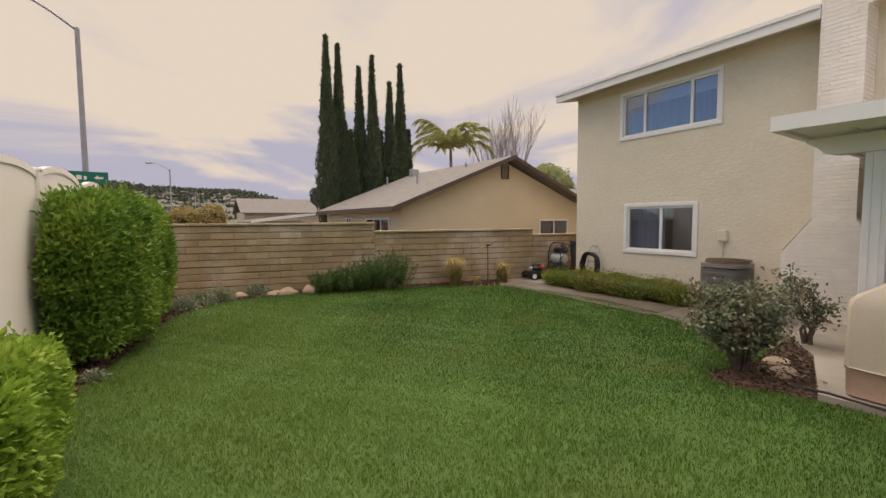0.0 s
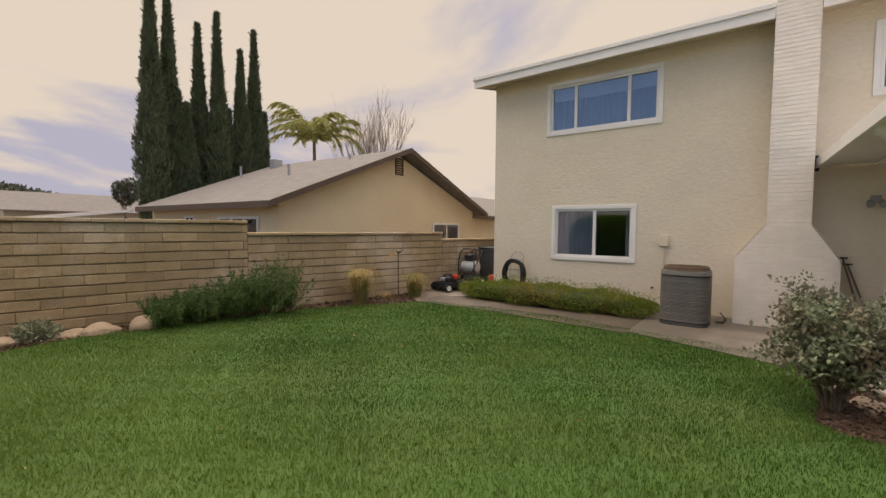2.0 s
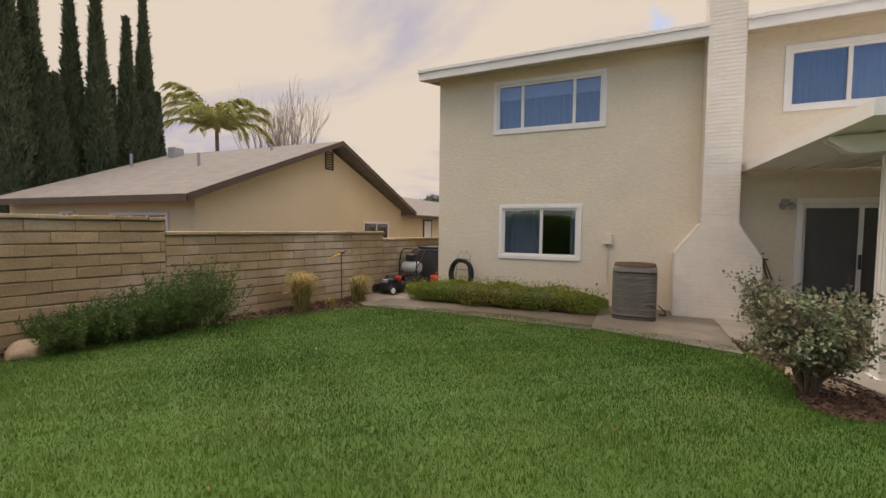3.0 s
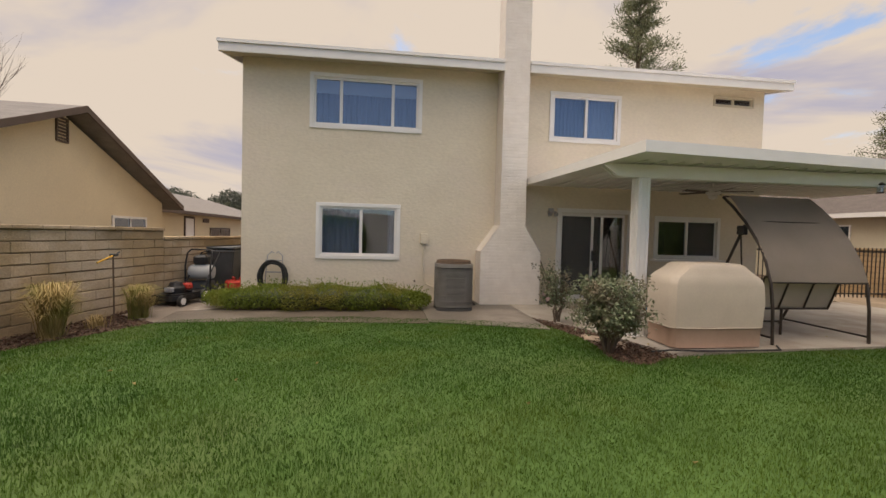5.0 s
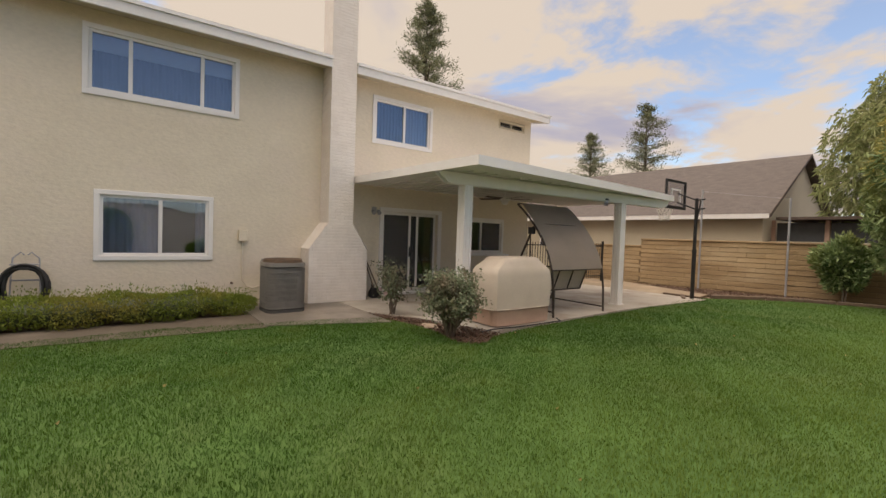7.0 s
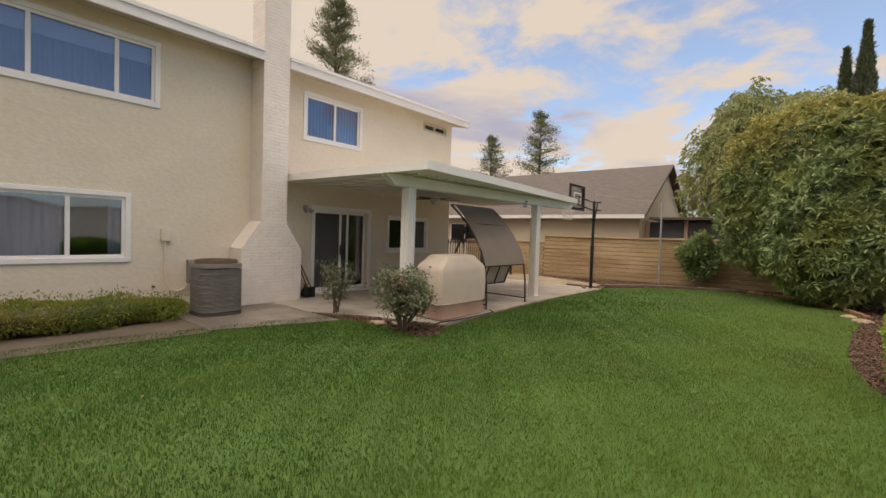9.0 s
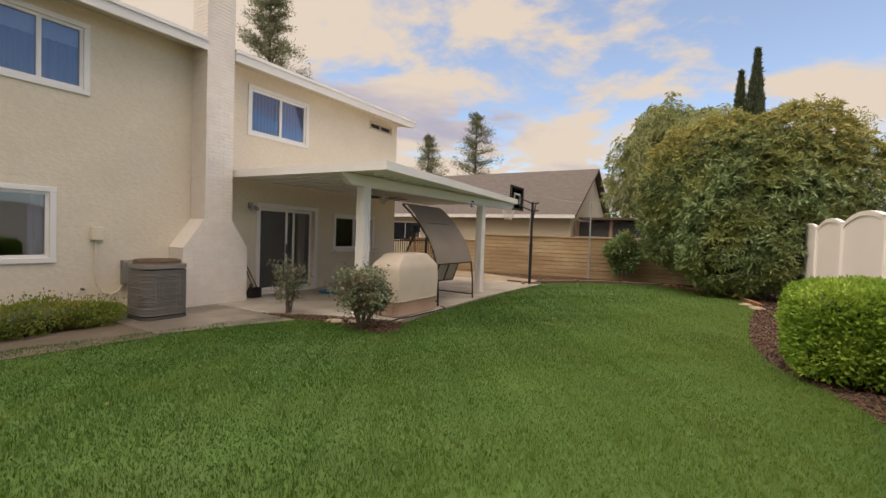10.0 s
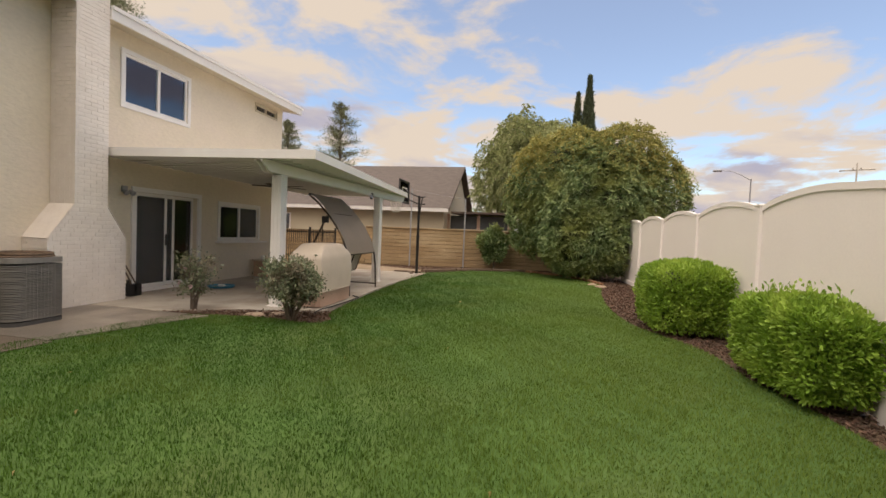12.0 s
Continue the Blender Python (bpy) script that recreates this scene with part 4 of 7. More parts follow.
# patio roof beyond its west corner
bm = bmesh.new()
slope_roof(bm, (-7.3, 6.8, 1.74), (-hw - o - 0.04, 6.8, 2.06), (-hw - o - 0.04, 10.2, 2.06), (-7.3, 10.2, 1.74), 0.05)
part("porch_roof", bm, M_SHINGLE, nb, "low grey porch roof")
bm = bmesh.new()
solid(bm, [(-7.3, 6.76, 1.75), (-hw - o - 0.04, 6.76, 2.07), (-hw - o - 0.04, 6.76, 1.99), (-7.3, 6.76, 1.67)], (0, 0.035, 0))
part("porch_fascia", bm, M_WHITE, nb, "thin white porch edge")
part("porch_post", boxes((-6.9, -6.8, 7.0, 7.1, -0.05, 1.73)), M_STUCCO_S, nb)
part("wall", boxes((-7.0, -hw - 0.003, 9.4, 9.6, -0.05, 1.74)), M_STUCCO_N, nb, "shaded tan porch wall")
part("wall", boxes((-hw + 0.203, hw - 0.203, L - 0.2, L, -0.05, ze)), M_STUCCO_N, nb)
# east wing
part("wall", boxes((hw + 0.005, hw + 19.0, 1.0, 1.2, -0.05, 2.08)), M_STUCCO_N, nb, "tan stucco wing wall")
bm = bmesh.new()
slope_roof(bm, (hw - 0.1, 0.55, 2.10), (hw + 19.4, 0.55, 2.10), (hw + 19.4, 5.4, 3.5), (hw - 0.1, 5.4, 3.5))
part("roof", bm, M_SHINGLE, nb, "grey shingle wing roof")
part("fascia", boxes((hw + 0.46, hw + 19.4, 0.51, 0.548, 2.00, 2.11)), M_TRIM_D, nb)
d_ = part("door", boxes((hw + 4.15, hw + 4.95, 0.955, 0.998, -0.02, 1.86), bevel=0.008), M_WHITE, nb, "white side door")
part("door_frame", boxes((hw + 4.07, hw + 4.147, 0.95, 0.998, -0.02, 1.94), (hw + 4.953, hw + 5.03, 0.95, 0.998, -0.02, 1.94), (hw + 4.147, hw + 4.953, 0.95, 0.998, 1.863, 1.94)), M_TRIM_D, d_)
part("wall_vent", boxes((hw + 6.0, hw + 6.7, 0.965, 0.998, 1.72, 1.90), bevel=0.01), M_TRIM_D, nb, "dark louvred wall vent")
flat_window(nb, hw + 6.9, hw + 9.6, 0.90, 1.45, Matrix.Translation((0, 1.0, 0)), 2, M_GLASS_D, M_TRIM_D)

# south neighbour: ridge along x, slope towards the yard
sb = thing("neighbour_house", "single-storey pale house with dark brown shingle roof", "house", at=(5.8, -12.5, 0))
R, run, zs_, zpk = 16.0, 4.6, 2.62, 5.45
part("wall", boxes((0, R, -0.62, -0.42, -0.05, zs_)), M_STUCCO_S, sb, "pale stucco wall")
bm = bmesh.new()
solid(bm, [(0, -0.63, -0.05), (0, -2 * run + 0.42, -0.05), (0, -2 * run + 0.42, zs_), (0, -run, zpk - 0.15), (0, -0.63, zs_)], (0.2, 0, 0))
part("wall", bm, M_STUCCO_S, sb, "pale stucco gable wall")
bm = bmesh.new()
slope_roof(bm, (-0.3, 0, zs_ + 0.06), (R, 0, zs_ + 0.06), (R, -run, zpk), (-0.3, -run, zpk))
slope_roof(bm, (-0.3, -run, zpk), (R, -run, zpk), (R, -2 * run, zs_ + 0.06), (-0.3, -2 * run, zs_ + 0.06))
part("roof", bm, M_SHINGLE_D, sb, "dark brown shingle roof")
part("fascia", boxes((-0.3, R, 0.003, 0.035, zs_ - 0.10, zs_ + 0.07)), M_WHITE, sb, "white fascia board")
for s in (0, 1):
    y_e = 0.0 if s == 0 else -2 * run
    bm = bmesh.new()
    solid(bm, [(-0.335, y_e, zs_ - 0.08), (-0.335, y_e, zs_ + 0.07), (-0.335, -run, zpk + 0.01), (-0.335, -run, zpk - 0.10)], (0.03, 0, 0))
    part("barge_board", bm, M_TRIM_D, sb, "brown barge board")
bm = bmesh.new()
solid(bm, [(4.6, -run - 2.6, 5.0), (6.2, -run - 2.6, 5.65), (7.8, -run - 2.6, 5.0)], (0, -1.5, 0))
part("dormer", bm, M_SHINGLE_D, sb, "small rear roof peak")
bm = bmesh.new()
for s in (0, 1):
    solid(bm, [(6.2, -run - 2.55, 5.75), (6.2 + (1.9 if s else -1.9), -run - 2.55, 4.98), (6.2 + (1.9 if s else -1.9), -run - 2.55, 4.88), (6.2, -run - 2.55, 5.65)], (0, -0.2, 0))
part("ridge_cap", bm, M_COPING, sb, "clay ridge trim")
# screened porch at its gable
part("porch_wall", boxes((-3.3, -0.003, -1.2, -1.05, -0.05, 1.72)), M_STUCCO_S, sb)
part("porch_roof", boxes((-3.6, -0.31, -4.5, -0.7, 2.50, 2.60)), M_TRIM_D, sb, "flat brown porch roof")
for u in (-3.3, -1.75, -0.2):
    part("porch_post", boxes((u, u + 0.12, -1.17, -1.06, 1.72, 2.498)), M_COVER_B, sb)
for u in (-3.14, -1.6):
    part("screen", boxes((u, u + 1.36, -1.13, -1.12, 1.73, 2.40)), M_BIN, sb, "dark porch screen")
part("porch_wall", boxes((-3.3, -0.003, -4.4, -4.25, -0.05, 2.47)), M_STUCCO_S, sb)
flat_window(sb, 8.5, 10.5, 1.2, 2.2, pose(0, -0.42, 0, 0, 0, 180) @ Matrix.Translation((-19.0, 0, 0)), 2)

# far house beyond the north porch
fh = thing("neighbour_house", "distant house with a plain grey roof", "house", at=(12.5, 60, 0))
part("wall", boxes((-5, 9, 0, 8, -0.05, 3.0)), M_STUCCO_S, fh)
bm = bmesh.new()
slope_roof(bm, (-5.5, -0.5, 2.9), (9.5, -0.5, 2.9), (9.5, 4, 4.9), (-5.5, 4, 4.9))
slope_roof(bm, (-5.5, 4, 4.9), (9.5, 4, 4.9), (9.5, 8.5, 2.9), (-5.5, 8.5, 2.9))
part("roof", bm, M_SHINGLE, fh)

# ---- hedges and shrubs ----
def turn_pts(p, deg):
    c, s = math.cos(radians(deg)), math.sin(radians(deg))
    return np.column_stack([p[:, 0] * c - p[:, 1] * s, p[:, 0] * s + p[:, 1] * c, p[:, 2]])


def shrub(name, label, at, half, turn, n, leaf, mat, seed, power=3.6, lump=(3.2, 0.05), core=0.84, stems=3, category="hedge", group="", low=-0.93, sprout=0.0):
    """A clipped or loose shrub standing on the ground at (x, y): leaves over a solid core coloured dark for shade."""
    rng = np.random.default_rng(seed)
    x, y, z = at
    ob = thing(name, label, category, group, at=(x, y, z), turn=turn)
    h = np.array(half)
    p, g = rounded_shell(rng, n, half, power, low)
    depth = rng.uniform(0.80, 1.05, (len(p), 1)) ** 1.0
    p = p * depth + g * lumpy(p, *lump, seed)[:, None]
    clump = rng.normal(size=(len(p), 3)) * 0.55
    d = unit(g * 0.8 + clump + np.array((0, 0, 0.35)))
    if sprout:
        pick = rng.random(len(p)) < sprout
        p[pick] += (g[pick] * 0.3 + np.array((0, 0, 0.7))) * rng.uniform(0.02, 0.16, (pick.sum(), 1))
    p[:, 2] += h[2]
    keep = p[:, 2] > 0.03
    if name == "hedge":
        # nothing grows through the fence
        wx = x + turn_pts(p, turn)[:, 0] - (-1.70 + 0.022 * (y + p[:, 1]))
        keep &= wx > 0.09
    link("foliage", leaf_mesh("foliage", p[keep], d[keep], leaf[0], leaf[1], rng), mat, ob)
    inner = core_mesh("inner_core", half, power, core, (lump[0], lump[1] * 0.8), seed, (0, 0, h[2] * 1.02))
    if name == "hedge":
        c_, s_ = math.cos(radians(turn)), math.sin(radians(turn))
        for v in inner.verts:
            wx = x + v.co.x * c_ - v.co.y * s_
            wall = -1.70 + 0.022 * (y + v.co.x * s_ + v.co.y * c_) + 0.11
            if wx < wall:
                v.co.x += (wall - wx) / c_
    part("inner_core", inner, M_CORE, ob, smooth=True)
    rs = random.Random(seed)
    for i in range(stems):
        a = (rs.uniform(-0.4, 0.4) * half[0], rs.uniform(-0.5, 0.5) * half[1], -0.02 - z)
        b = (a[0] * 1.4, a[1] * 1.4, h[2] * 0.7)
        part("stem", rod(a, b, 0.018, 6, 0.01), M_BARK, ob)
    return ob


shrub("hedge", "tall dense green clipped hedge before the white fence", (-1.05, 7.82, 0.02), (0.56, 1.87, 1.03), -8, 66000, (0.075, 0.032), L_HEDGE, 11, 4.2, (2.6, 0.06), 0.80, 5, sprout=0.03, low=-0.84)
shrub("hedge", "low bright green clipped hedge in bark mulch", (-1.36, 3.22, 0.05), (0.40, 0.80, 0.44), 0, 34000, (0.062, 0.031), L_HEDGE_Y, 13, 5.0, (4.0, 0.05), 0.68, group="low hedges along the fence", sprout=0.03)
shrub("hedge", "low bright green rounded hedge in bark mulch", (-1.12, 0.38, 0.05), (0.60, 0.74, 0.53), 4, 30000, (0.062, 0.031), L_HEDGE_Y, 14, 5.5, (4.0, 0.045), 0.80, group="low hedges along the fence")
shrub("groundcover", "low yellow-green groundcover along the house wall", (8.45, 6.2, 0.0), (0.50, 2.02, 0.19), 0, 26000, (0.045, 0.022), L_COVER, 15, 3.0, (5.0, 0.05), 0.85, 0, "shrub", sprout=0.08)
shrub("shrub", "dense dark green shrub against the rear wall", (3.0, -9.95, 0.2), (0.50, 0.34, 0.80), 11, 4200, (0.17, 0.065), L_OLEANDER, 16, 2.0, (3.5, 0.26), 0.55, 4, "shrub", sprout=0.25)


def rosemary(at, turn, seed):
    """A loose bush of upright spiky shoots, rising to one end."""
    rng = np.random.default_rng(seed)
    ob = thing("rosemary_bush", "spiky dark green rosemary bush against the block wall", "shrub", at=at, turn=turn)
    P, D = [], []
    bm = bmesh.new()
    for i in range(420):
        u = rng.uniform(-1.2, 1.15)
        v = rng.normal(0, 0.20)
        top = (0.46 + 0.31 * (u + 1.2)) * rng.uniform(0.55, 1.0) * (1 - min(abs(v), 0.6) * 0.6) * (0.75 if u > 1.0 else 1)
        lean = np.array((rng.normal(0, 0.18), rng.normal(0, 0.18) - 0.35 * (v < 0), 1.0))
        base = np.array((u * 0.9, v * 0.6, 0.0))
        k = 64
        s = rng.uniform(0.12, 1.0, (k, 1))
        P.append(base + lean * top * s + np.array((u * 0.12, v * 0.5, 0)) * s + rng.normal(0, 0.012, (k, 3)))
        D.append(lean * 0.7 + rng.normal(0, 0.6, (k, 3)))
        if i < 60:
            tip = base + lean * top * 0.9
            tube(bm, [tuple(base), tuple(tip)], 0.006, 5, 0.003)
    P, D = np.concatenate(P), np.concatenate(D)
    link("foliage", leaf_mesh("foliage", P, D, 0.065, 0.012, rng), L_ROSEMARY, ob)
    part("stem", bm, M_BARK, ob)
    return ob


rosemary((3.72, 9.98, 0.0), -12, 21)


def tussock(at, h, n, seed, label, mat=L_STRAW):
    """A tuft of long arching grass blades."""
    rng = np.random.default_rng(seed)
    ob = thing("ornamental_grass", label, "grass clump", "dry grass clumps", at=at)
    V, F = [], []
    for i in range(n):
        a = rng.uniform(0, math.tau)
        out = np.array((math.cos(a), math.sin(a), 0))
        sd = np.array((-out[1], out[0], 0)) * 0.006
        ln, sp = h * rng.uniform(0.5, 1.1), rng.uniform(0.1, 0.6) * h
        b = np.append(rng.normal(0, 0.05, 2), 0)
        pts = [b, b + out * sp * 0.25 + (0, 0, ln * 0.6), b + out * sp * 0.65 + (0, 0, ln * 0.95), b + out * sp * 1.25 + (0, 0, ln * 0.82)]
        k = len(V)
        for j, q in enumerate(pts[:3]):
            V += [q + sd * (1 - j * 0.25), q - sd * (1 - j * 0.25)]
        V.append(pts[3])
        for j in (0, 2):
            F += [(k + j, k + j + 1, k + j + 3), (k + j, k + j + 3, k + j + 2)]
        F.append((k + 4, k + 5, k + 6))
    link("blades", mesh_from("blades", np.array(V), 3, np.array(F).ravel()), mat, ob)
    return ob


tussock((6.1, 9.3, -0.01), 0.72, 900, 31, "dry straw-coloured ornamental grass clump")
tussock((7.4, 8.92, -0.01), 0.55, 800, 32, "half-green straw-coloured ornamental grass clump")
tussock((6.75, 9.15, -0.01), 0.20, 160, 33, "short dried grass tuft in dry litter")


def small_plant(at, r, n, seed, label, mat=L_SUCC, leaf=(0.06, 0.028)):
    rng = np.random.default_rng(seed)
    ob = thing("bedding_plant", label, "plant", "small plants along the wall", at=at)
    d = unit(rng.normal(size=(n, 3)) + np.array((0, 0, 0.5)))
    d[:, 2] = np.abs(d[:, 2])
    p = d * r * rng.uniform(0.35, 1.0, (n, 1)) * np.array((1, 1, 0.85))
    link("foliage", leaf_mesh("foliage", p, d + rng.normal(0, 0.5, (n, 3)), leaf[0], leaf[1], rng), mat, ob)
    bm = bmesh.new()
    for i in range(10):
        tube(bm, [(0, 0, -0.03), tuple(p[i] * 0.9)], 0.004, 5)
    part("stem", bm, M_BARK, ob)


small_plant((1.35, 10.55, 0), 0.30, 900, 41, "low grey-green succulent in the bark bed")
small_plant((0.55, 10.30, 0), 0.34, 1100, 42, "low grey-green succulent in the bark bed")
small_plant((0.15, 9.95, 0), 0.34, 1100, 43, "low grey-green succulent in the bark bed")
small_plant((-0.15, 9.6, 0), 0.30, 900, 44, "low grey-green succulent in the bark bed")
small_plant((-1.05, 5.72, 0), 0.13, 260, 45, "small pale-leaved plant at the lawn edge", leaf=(0.05, 0.02))


def rock(at, size, seed, label="rounded tan garden rock"):
    bm = bmesh.new()
    bmesh.ops.create_icosphere(bm, subdivisions=3, radius=1.0)
    for v in bm.verts:
        n1 = noise.noise(v.co * 1.1 + Vector((seed * 3.7, 0, 0))) * 0.35 + noise.noise(v.co * 3.0 + Vector((0, seed, 0))) * 0.10
        v.co = Vector((v.co.x * size[0], v.co.y * size[1], v.co.z * size[2])) * (1 + n1)
    ob = part("rock", bm, M_STONE, smooth=True)
    ob.location = (at[0], at[1], size[2] * 0.55 - 0.04)
    tagged(ob, label, "rock", "rocks along the bed")


for i, (x, y, s) in enumerate([(2.50, 10.22, (0.19, 0.16, 0.15)), (1.98, 10.38, (0.26, 0.18, 0.12)), (1.70, 10.45, (0.18, 0.15, 0.09)), (0.92, 10.45, (0.22, 0.16, 0.11)), (-0.75, -5.7, (0.20, 0.14, 0.07)), (5.5, 1.75, (0.22, 0.16, 0.05)), (5.85, 1.95, (0.18, 0.14, 0.05)), (-0.55, -6.3, (0.16, 0.12, 0.06))]):
    rock((x, y), s, i + 1)


# ---- roses ----
def rose_bush(at, h, spread, canes, leaves, seed, label, flowers):
    """Woody canes from one base, small leaves gathered towards the ends, a few blooms."""
    rs, rng = random.Random(seed), np.random.default_rng(seed)
    ob = thing("rose_bush", label, "rose bush", "rose bushes at the patio", at=at)
    P, D, tips = [], [], []
    for i in range(canes):
        a = i / canes * math.tau + rs.uniform(-0.4, 0.4)
        out = rs.uniform(0.35, 1.0) * spread
        top = h * rs.uniform(0.65, 1.0)
        bm = bmesh.new()
        pts = [Vector((0.04 * math.cos(a), 0.04 * math.sin(a), -0.02))]
        for k in range(1, 5):
            s = k / 4
            pts.append(Vector((math.cos(a) * out * s ** 0.8, math.sin(a) * out * s ** 0.8, top * s)) + Vector((rs.gauss(0, 0.03), rs.gauss(0, 0.03), 0)))
        tube(bm, pts, 0.024, 6, 0.007)
        for k in (2, 3, 4):
            for j in range(2):
                e = pts[k] + Vector((rs.gauss(0, 0.14), rs.gauss(0, 0.14), rs.uniform(0.02, 0.2)))
                tube(bm, [pts[k], (pts[k] + e) / 2 + Vector((0, 0, 0.02)), e], 0.007, 5, 0.003)
                tips.append(e)
                for q in range(leaves):
                    c = np.array(pts[k].lerp(e, rs.uniform(0.1, 1.1))) + rng.normal(0, 0.065, 3)
                    P.append(c)
                    D.append(rng.normal(0, 1, 3) + np.array((0, 0, 0.2)))
        part("cane", bm, M_BARK, ob)
    P = np.array(P)
    P[:, 2] = np.maximum(P[:, 2], 0.16 + 0.22 * rng.random(len(P)))
    link("foliage", leaf_mesh("foliage", P, np.array(D), 0.056, 0.033, rng), L_ROSE, ob)
    for t_ in tips[:flowers]:
        c = np.array(t_) + np.array((0, 0, 0.03))
        d = unit(rng.normal(size=(26, 3)) + np.array((0, 0, 0.8)))
        link("bloom", leaf_mesh("bloom", np.repeat(c[None], 26, 0), d, 0.04, 0.035, rng, 0.5), L_PETAL, ob, "faded pale pink bloom")
    return ob


rose_bush((5.14, 2.06, 0), 0.84, 0.44, 13, 84, 51, "leggy grey-green rose bush in bark mulch", 3)
rose_bush((6.98, 2.02, 0), 0.82, 0.20, 5, 34, 52, "small grey-green rose bush beside the patio slab", 3)


# ---- trees ----
def limb_tree(ob, trunk_r, height, lobes, seed, mat=M_BARK):
    rs = random.Random(seed)
    bm = bmesh.new()
    tube(bm, [(0, 0, -0.05), (0.05, 0.03, height * 0.3), (0, 0.1, height * 0.55)], trunk_r, 10, trunk_r * 0.6)
    part("trunk", bm, mat, ob)
    for c, r in lobes:
        bm = bmesh.new()
        a = Vector((0, 0.05, height * rs.uniform(0.2, 0.5)))
        tube(bm, [a, a.lerp(Vector(c), 0.5) + Vector((rs.gauss(0, 0.15), rs.gauss(0, 0.15), 0.1)), Vector(c)], trunk_r * 0.45, 7, trunk_r * 0.12)
        part("limb", bm, mat, ob)


def crown(rng, lobes, per, whorl, leaf_len, droop=0.0, inner=0.55):
    """Leaf points in whorls over a set of lumpy lobes."""
    P, D = [], []
    for c, r in lobes:
        r = np.array(r)
        n = int(per * (r[0] * r[1] + r[1] * r[2] + r[0] * r[2]))
        d = unit(rng.normal(size=(n, 3)))
        rad = rng.uniform(inner, 1.0, (n, 1)) ** 0.5
        q = d * r * rad
        q = q * (1 + lumpy(q, 2.6, 0.16, c[0])[:, None]) + np.array(c)
        w = np.repeat(q, whorl, 0)
        up_ = np.repeat(unit(d + np.array((0, 0, 0.25 - droop))), whorl, 0)
        ref = unit(np.cross(up_, np.array((0.31, 0.57, 0.76))))
        oth = np.cross(up_, ref)
        ph = np.tile(np.arange(whorl) * math.tau / whorl, n) + np.repeat(rng.uniform(0, math.tau, n), whorl)
        dirs = unit(up_ * rng.uniform(0.1, 0.9, (len(w), 1)) + ref * np.cos(ph)[:, None] + oth * np.sin(ph)[:, None] + rng.normal(0, 0.15, (len(w), 3)) - np.array((0, 0, droop)))
        P.append(w + dirs * leaf_len * 0.05 + rng.normal(0, leaf_len * 0.05, (len(w), 3)))
        D.append(dirs)
    return np.concatenate(P), np.concatenate(D)


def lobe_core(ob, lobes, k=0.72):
    # one solid per lobe, its dark colour standing for shade inside the crown
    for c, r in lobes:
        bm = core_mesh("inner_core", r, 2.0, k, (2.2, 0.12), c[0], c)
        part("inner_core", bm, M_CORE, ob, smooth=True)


rng = np.random.default_rng(61)
big = thing("large_shrub", "huge rounded oleander shrub overhanging the rear corner", "shrub", at=(-0.7, -8.7, 0))
LB = [((-0.1, 0.0, 2.5), (2.35, 1.75, 2.35)), ((1.7, -0.5, 2.9), (1.5, 1.3, 2.0)), ((-2.1, -0.3, 3.0), (1.35, 1.3, 1.7)), ((0.9, -0.4, 4.3), (1.7, 1.3, 1.35)), ((-0.9, -0.2, 4.3), (1.6, 1.3, 1.4)), ((0.6, 0.9, 1.5), (1.5, 0.9, 1.4)), ((-0.9, 1.0, 1.5), (1.2, 0.8, 1.35))]
P, D = crown(rng, LB, 215, 12, 0.22, inner=0.70)
ok = (P[:, 2] > 0.15) & ~((P[:, 0] + -0.7 < -1.72) & (P[:, 2] < 2.25))
P, D = P[ok], D[ok]
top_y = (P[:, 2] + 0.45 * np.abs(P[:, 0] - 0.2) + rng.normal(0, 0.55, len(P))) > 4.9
link("foliage", leaf_mesh("foliage", P[~top_y], D[~top_y], 0.205, 0.048, rng, 0.2, 0.03), L_OLEANDER, big)
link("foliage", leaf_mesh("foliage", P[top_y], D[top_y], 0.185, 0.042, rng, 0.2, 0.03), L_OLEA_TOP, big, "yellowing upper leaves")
lobe_core(big, [(c, tuple(v * 0.92 for v in r)) for c, r in LB[:1] + LB[3:]], 0.62)
limb_tree(big, 0.10, 3.4, LB, 62)
# thin wispy shoots at its top
P, D = crown(rng, [((-2.0, -0.6, 4.85), (1.0, 0.7, 0.85)), ((-0.9, -0.8, 5.4), (0.9, 0.6, 0.6)), ((-3.1, -0.5, 3.6), (0.7, 0.7, 0.8)), ((0.9, -0.6, 5.4), (1.0, 0.7, 0.55))], 130, 4, 0.15, inner=0.2)
link("wispy_growth", leaf_mesh("wispy_growth", P, D, 0.14, 0.035, rng, 0.2), L_PEPPER, big, "sparse wispy shoots")

pep = thing("pepper_tree", "airy yellow-green tree behind the rear wall", "tree", at=(1.75, -15.0, 0))
LP = [((0, 0, 5.2), (2.2, 1.8, 2.6)), ((1.5, 0.2, 4.4), (1.4, 1.4, 2.2)), ((-1.2, 0, 6.0), (1.5, 1.4, 1.7)), ((0.6, 0, 6.8), (1.2, 1.1, 1.1))]
P, D = crown(rng, LP, 105, 6, 0.30, droop=0.5, inner=0.35)
link("foliage", leaf_mesh("foliage", P, D, 0.26, 0.045, rng, 0.2, 0.5), L_PEPPER, pep)
limb_tree(pep, 0.18, 6.0, LP, 63)


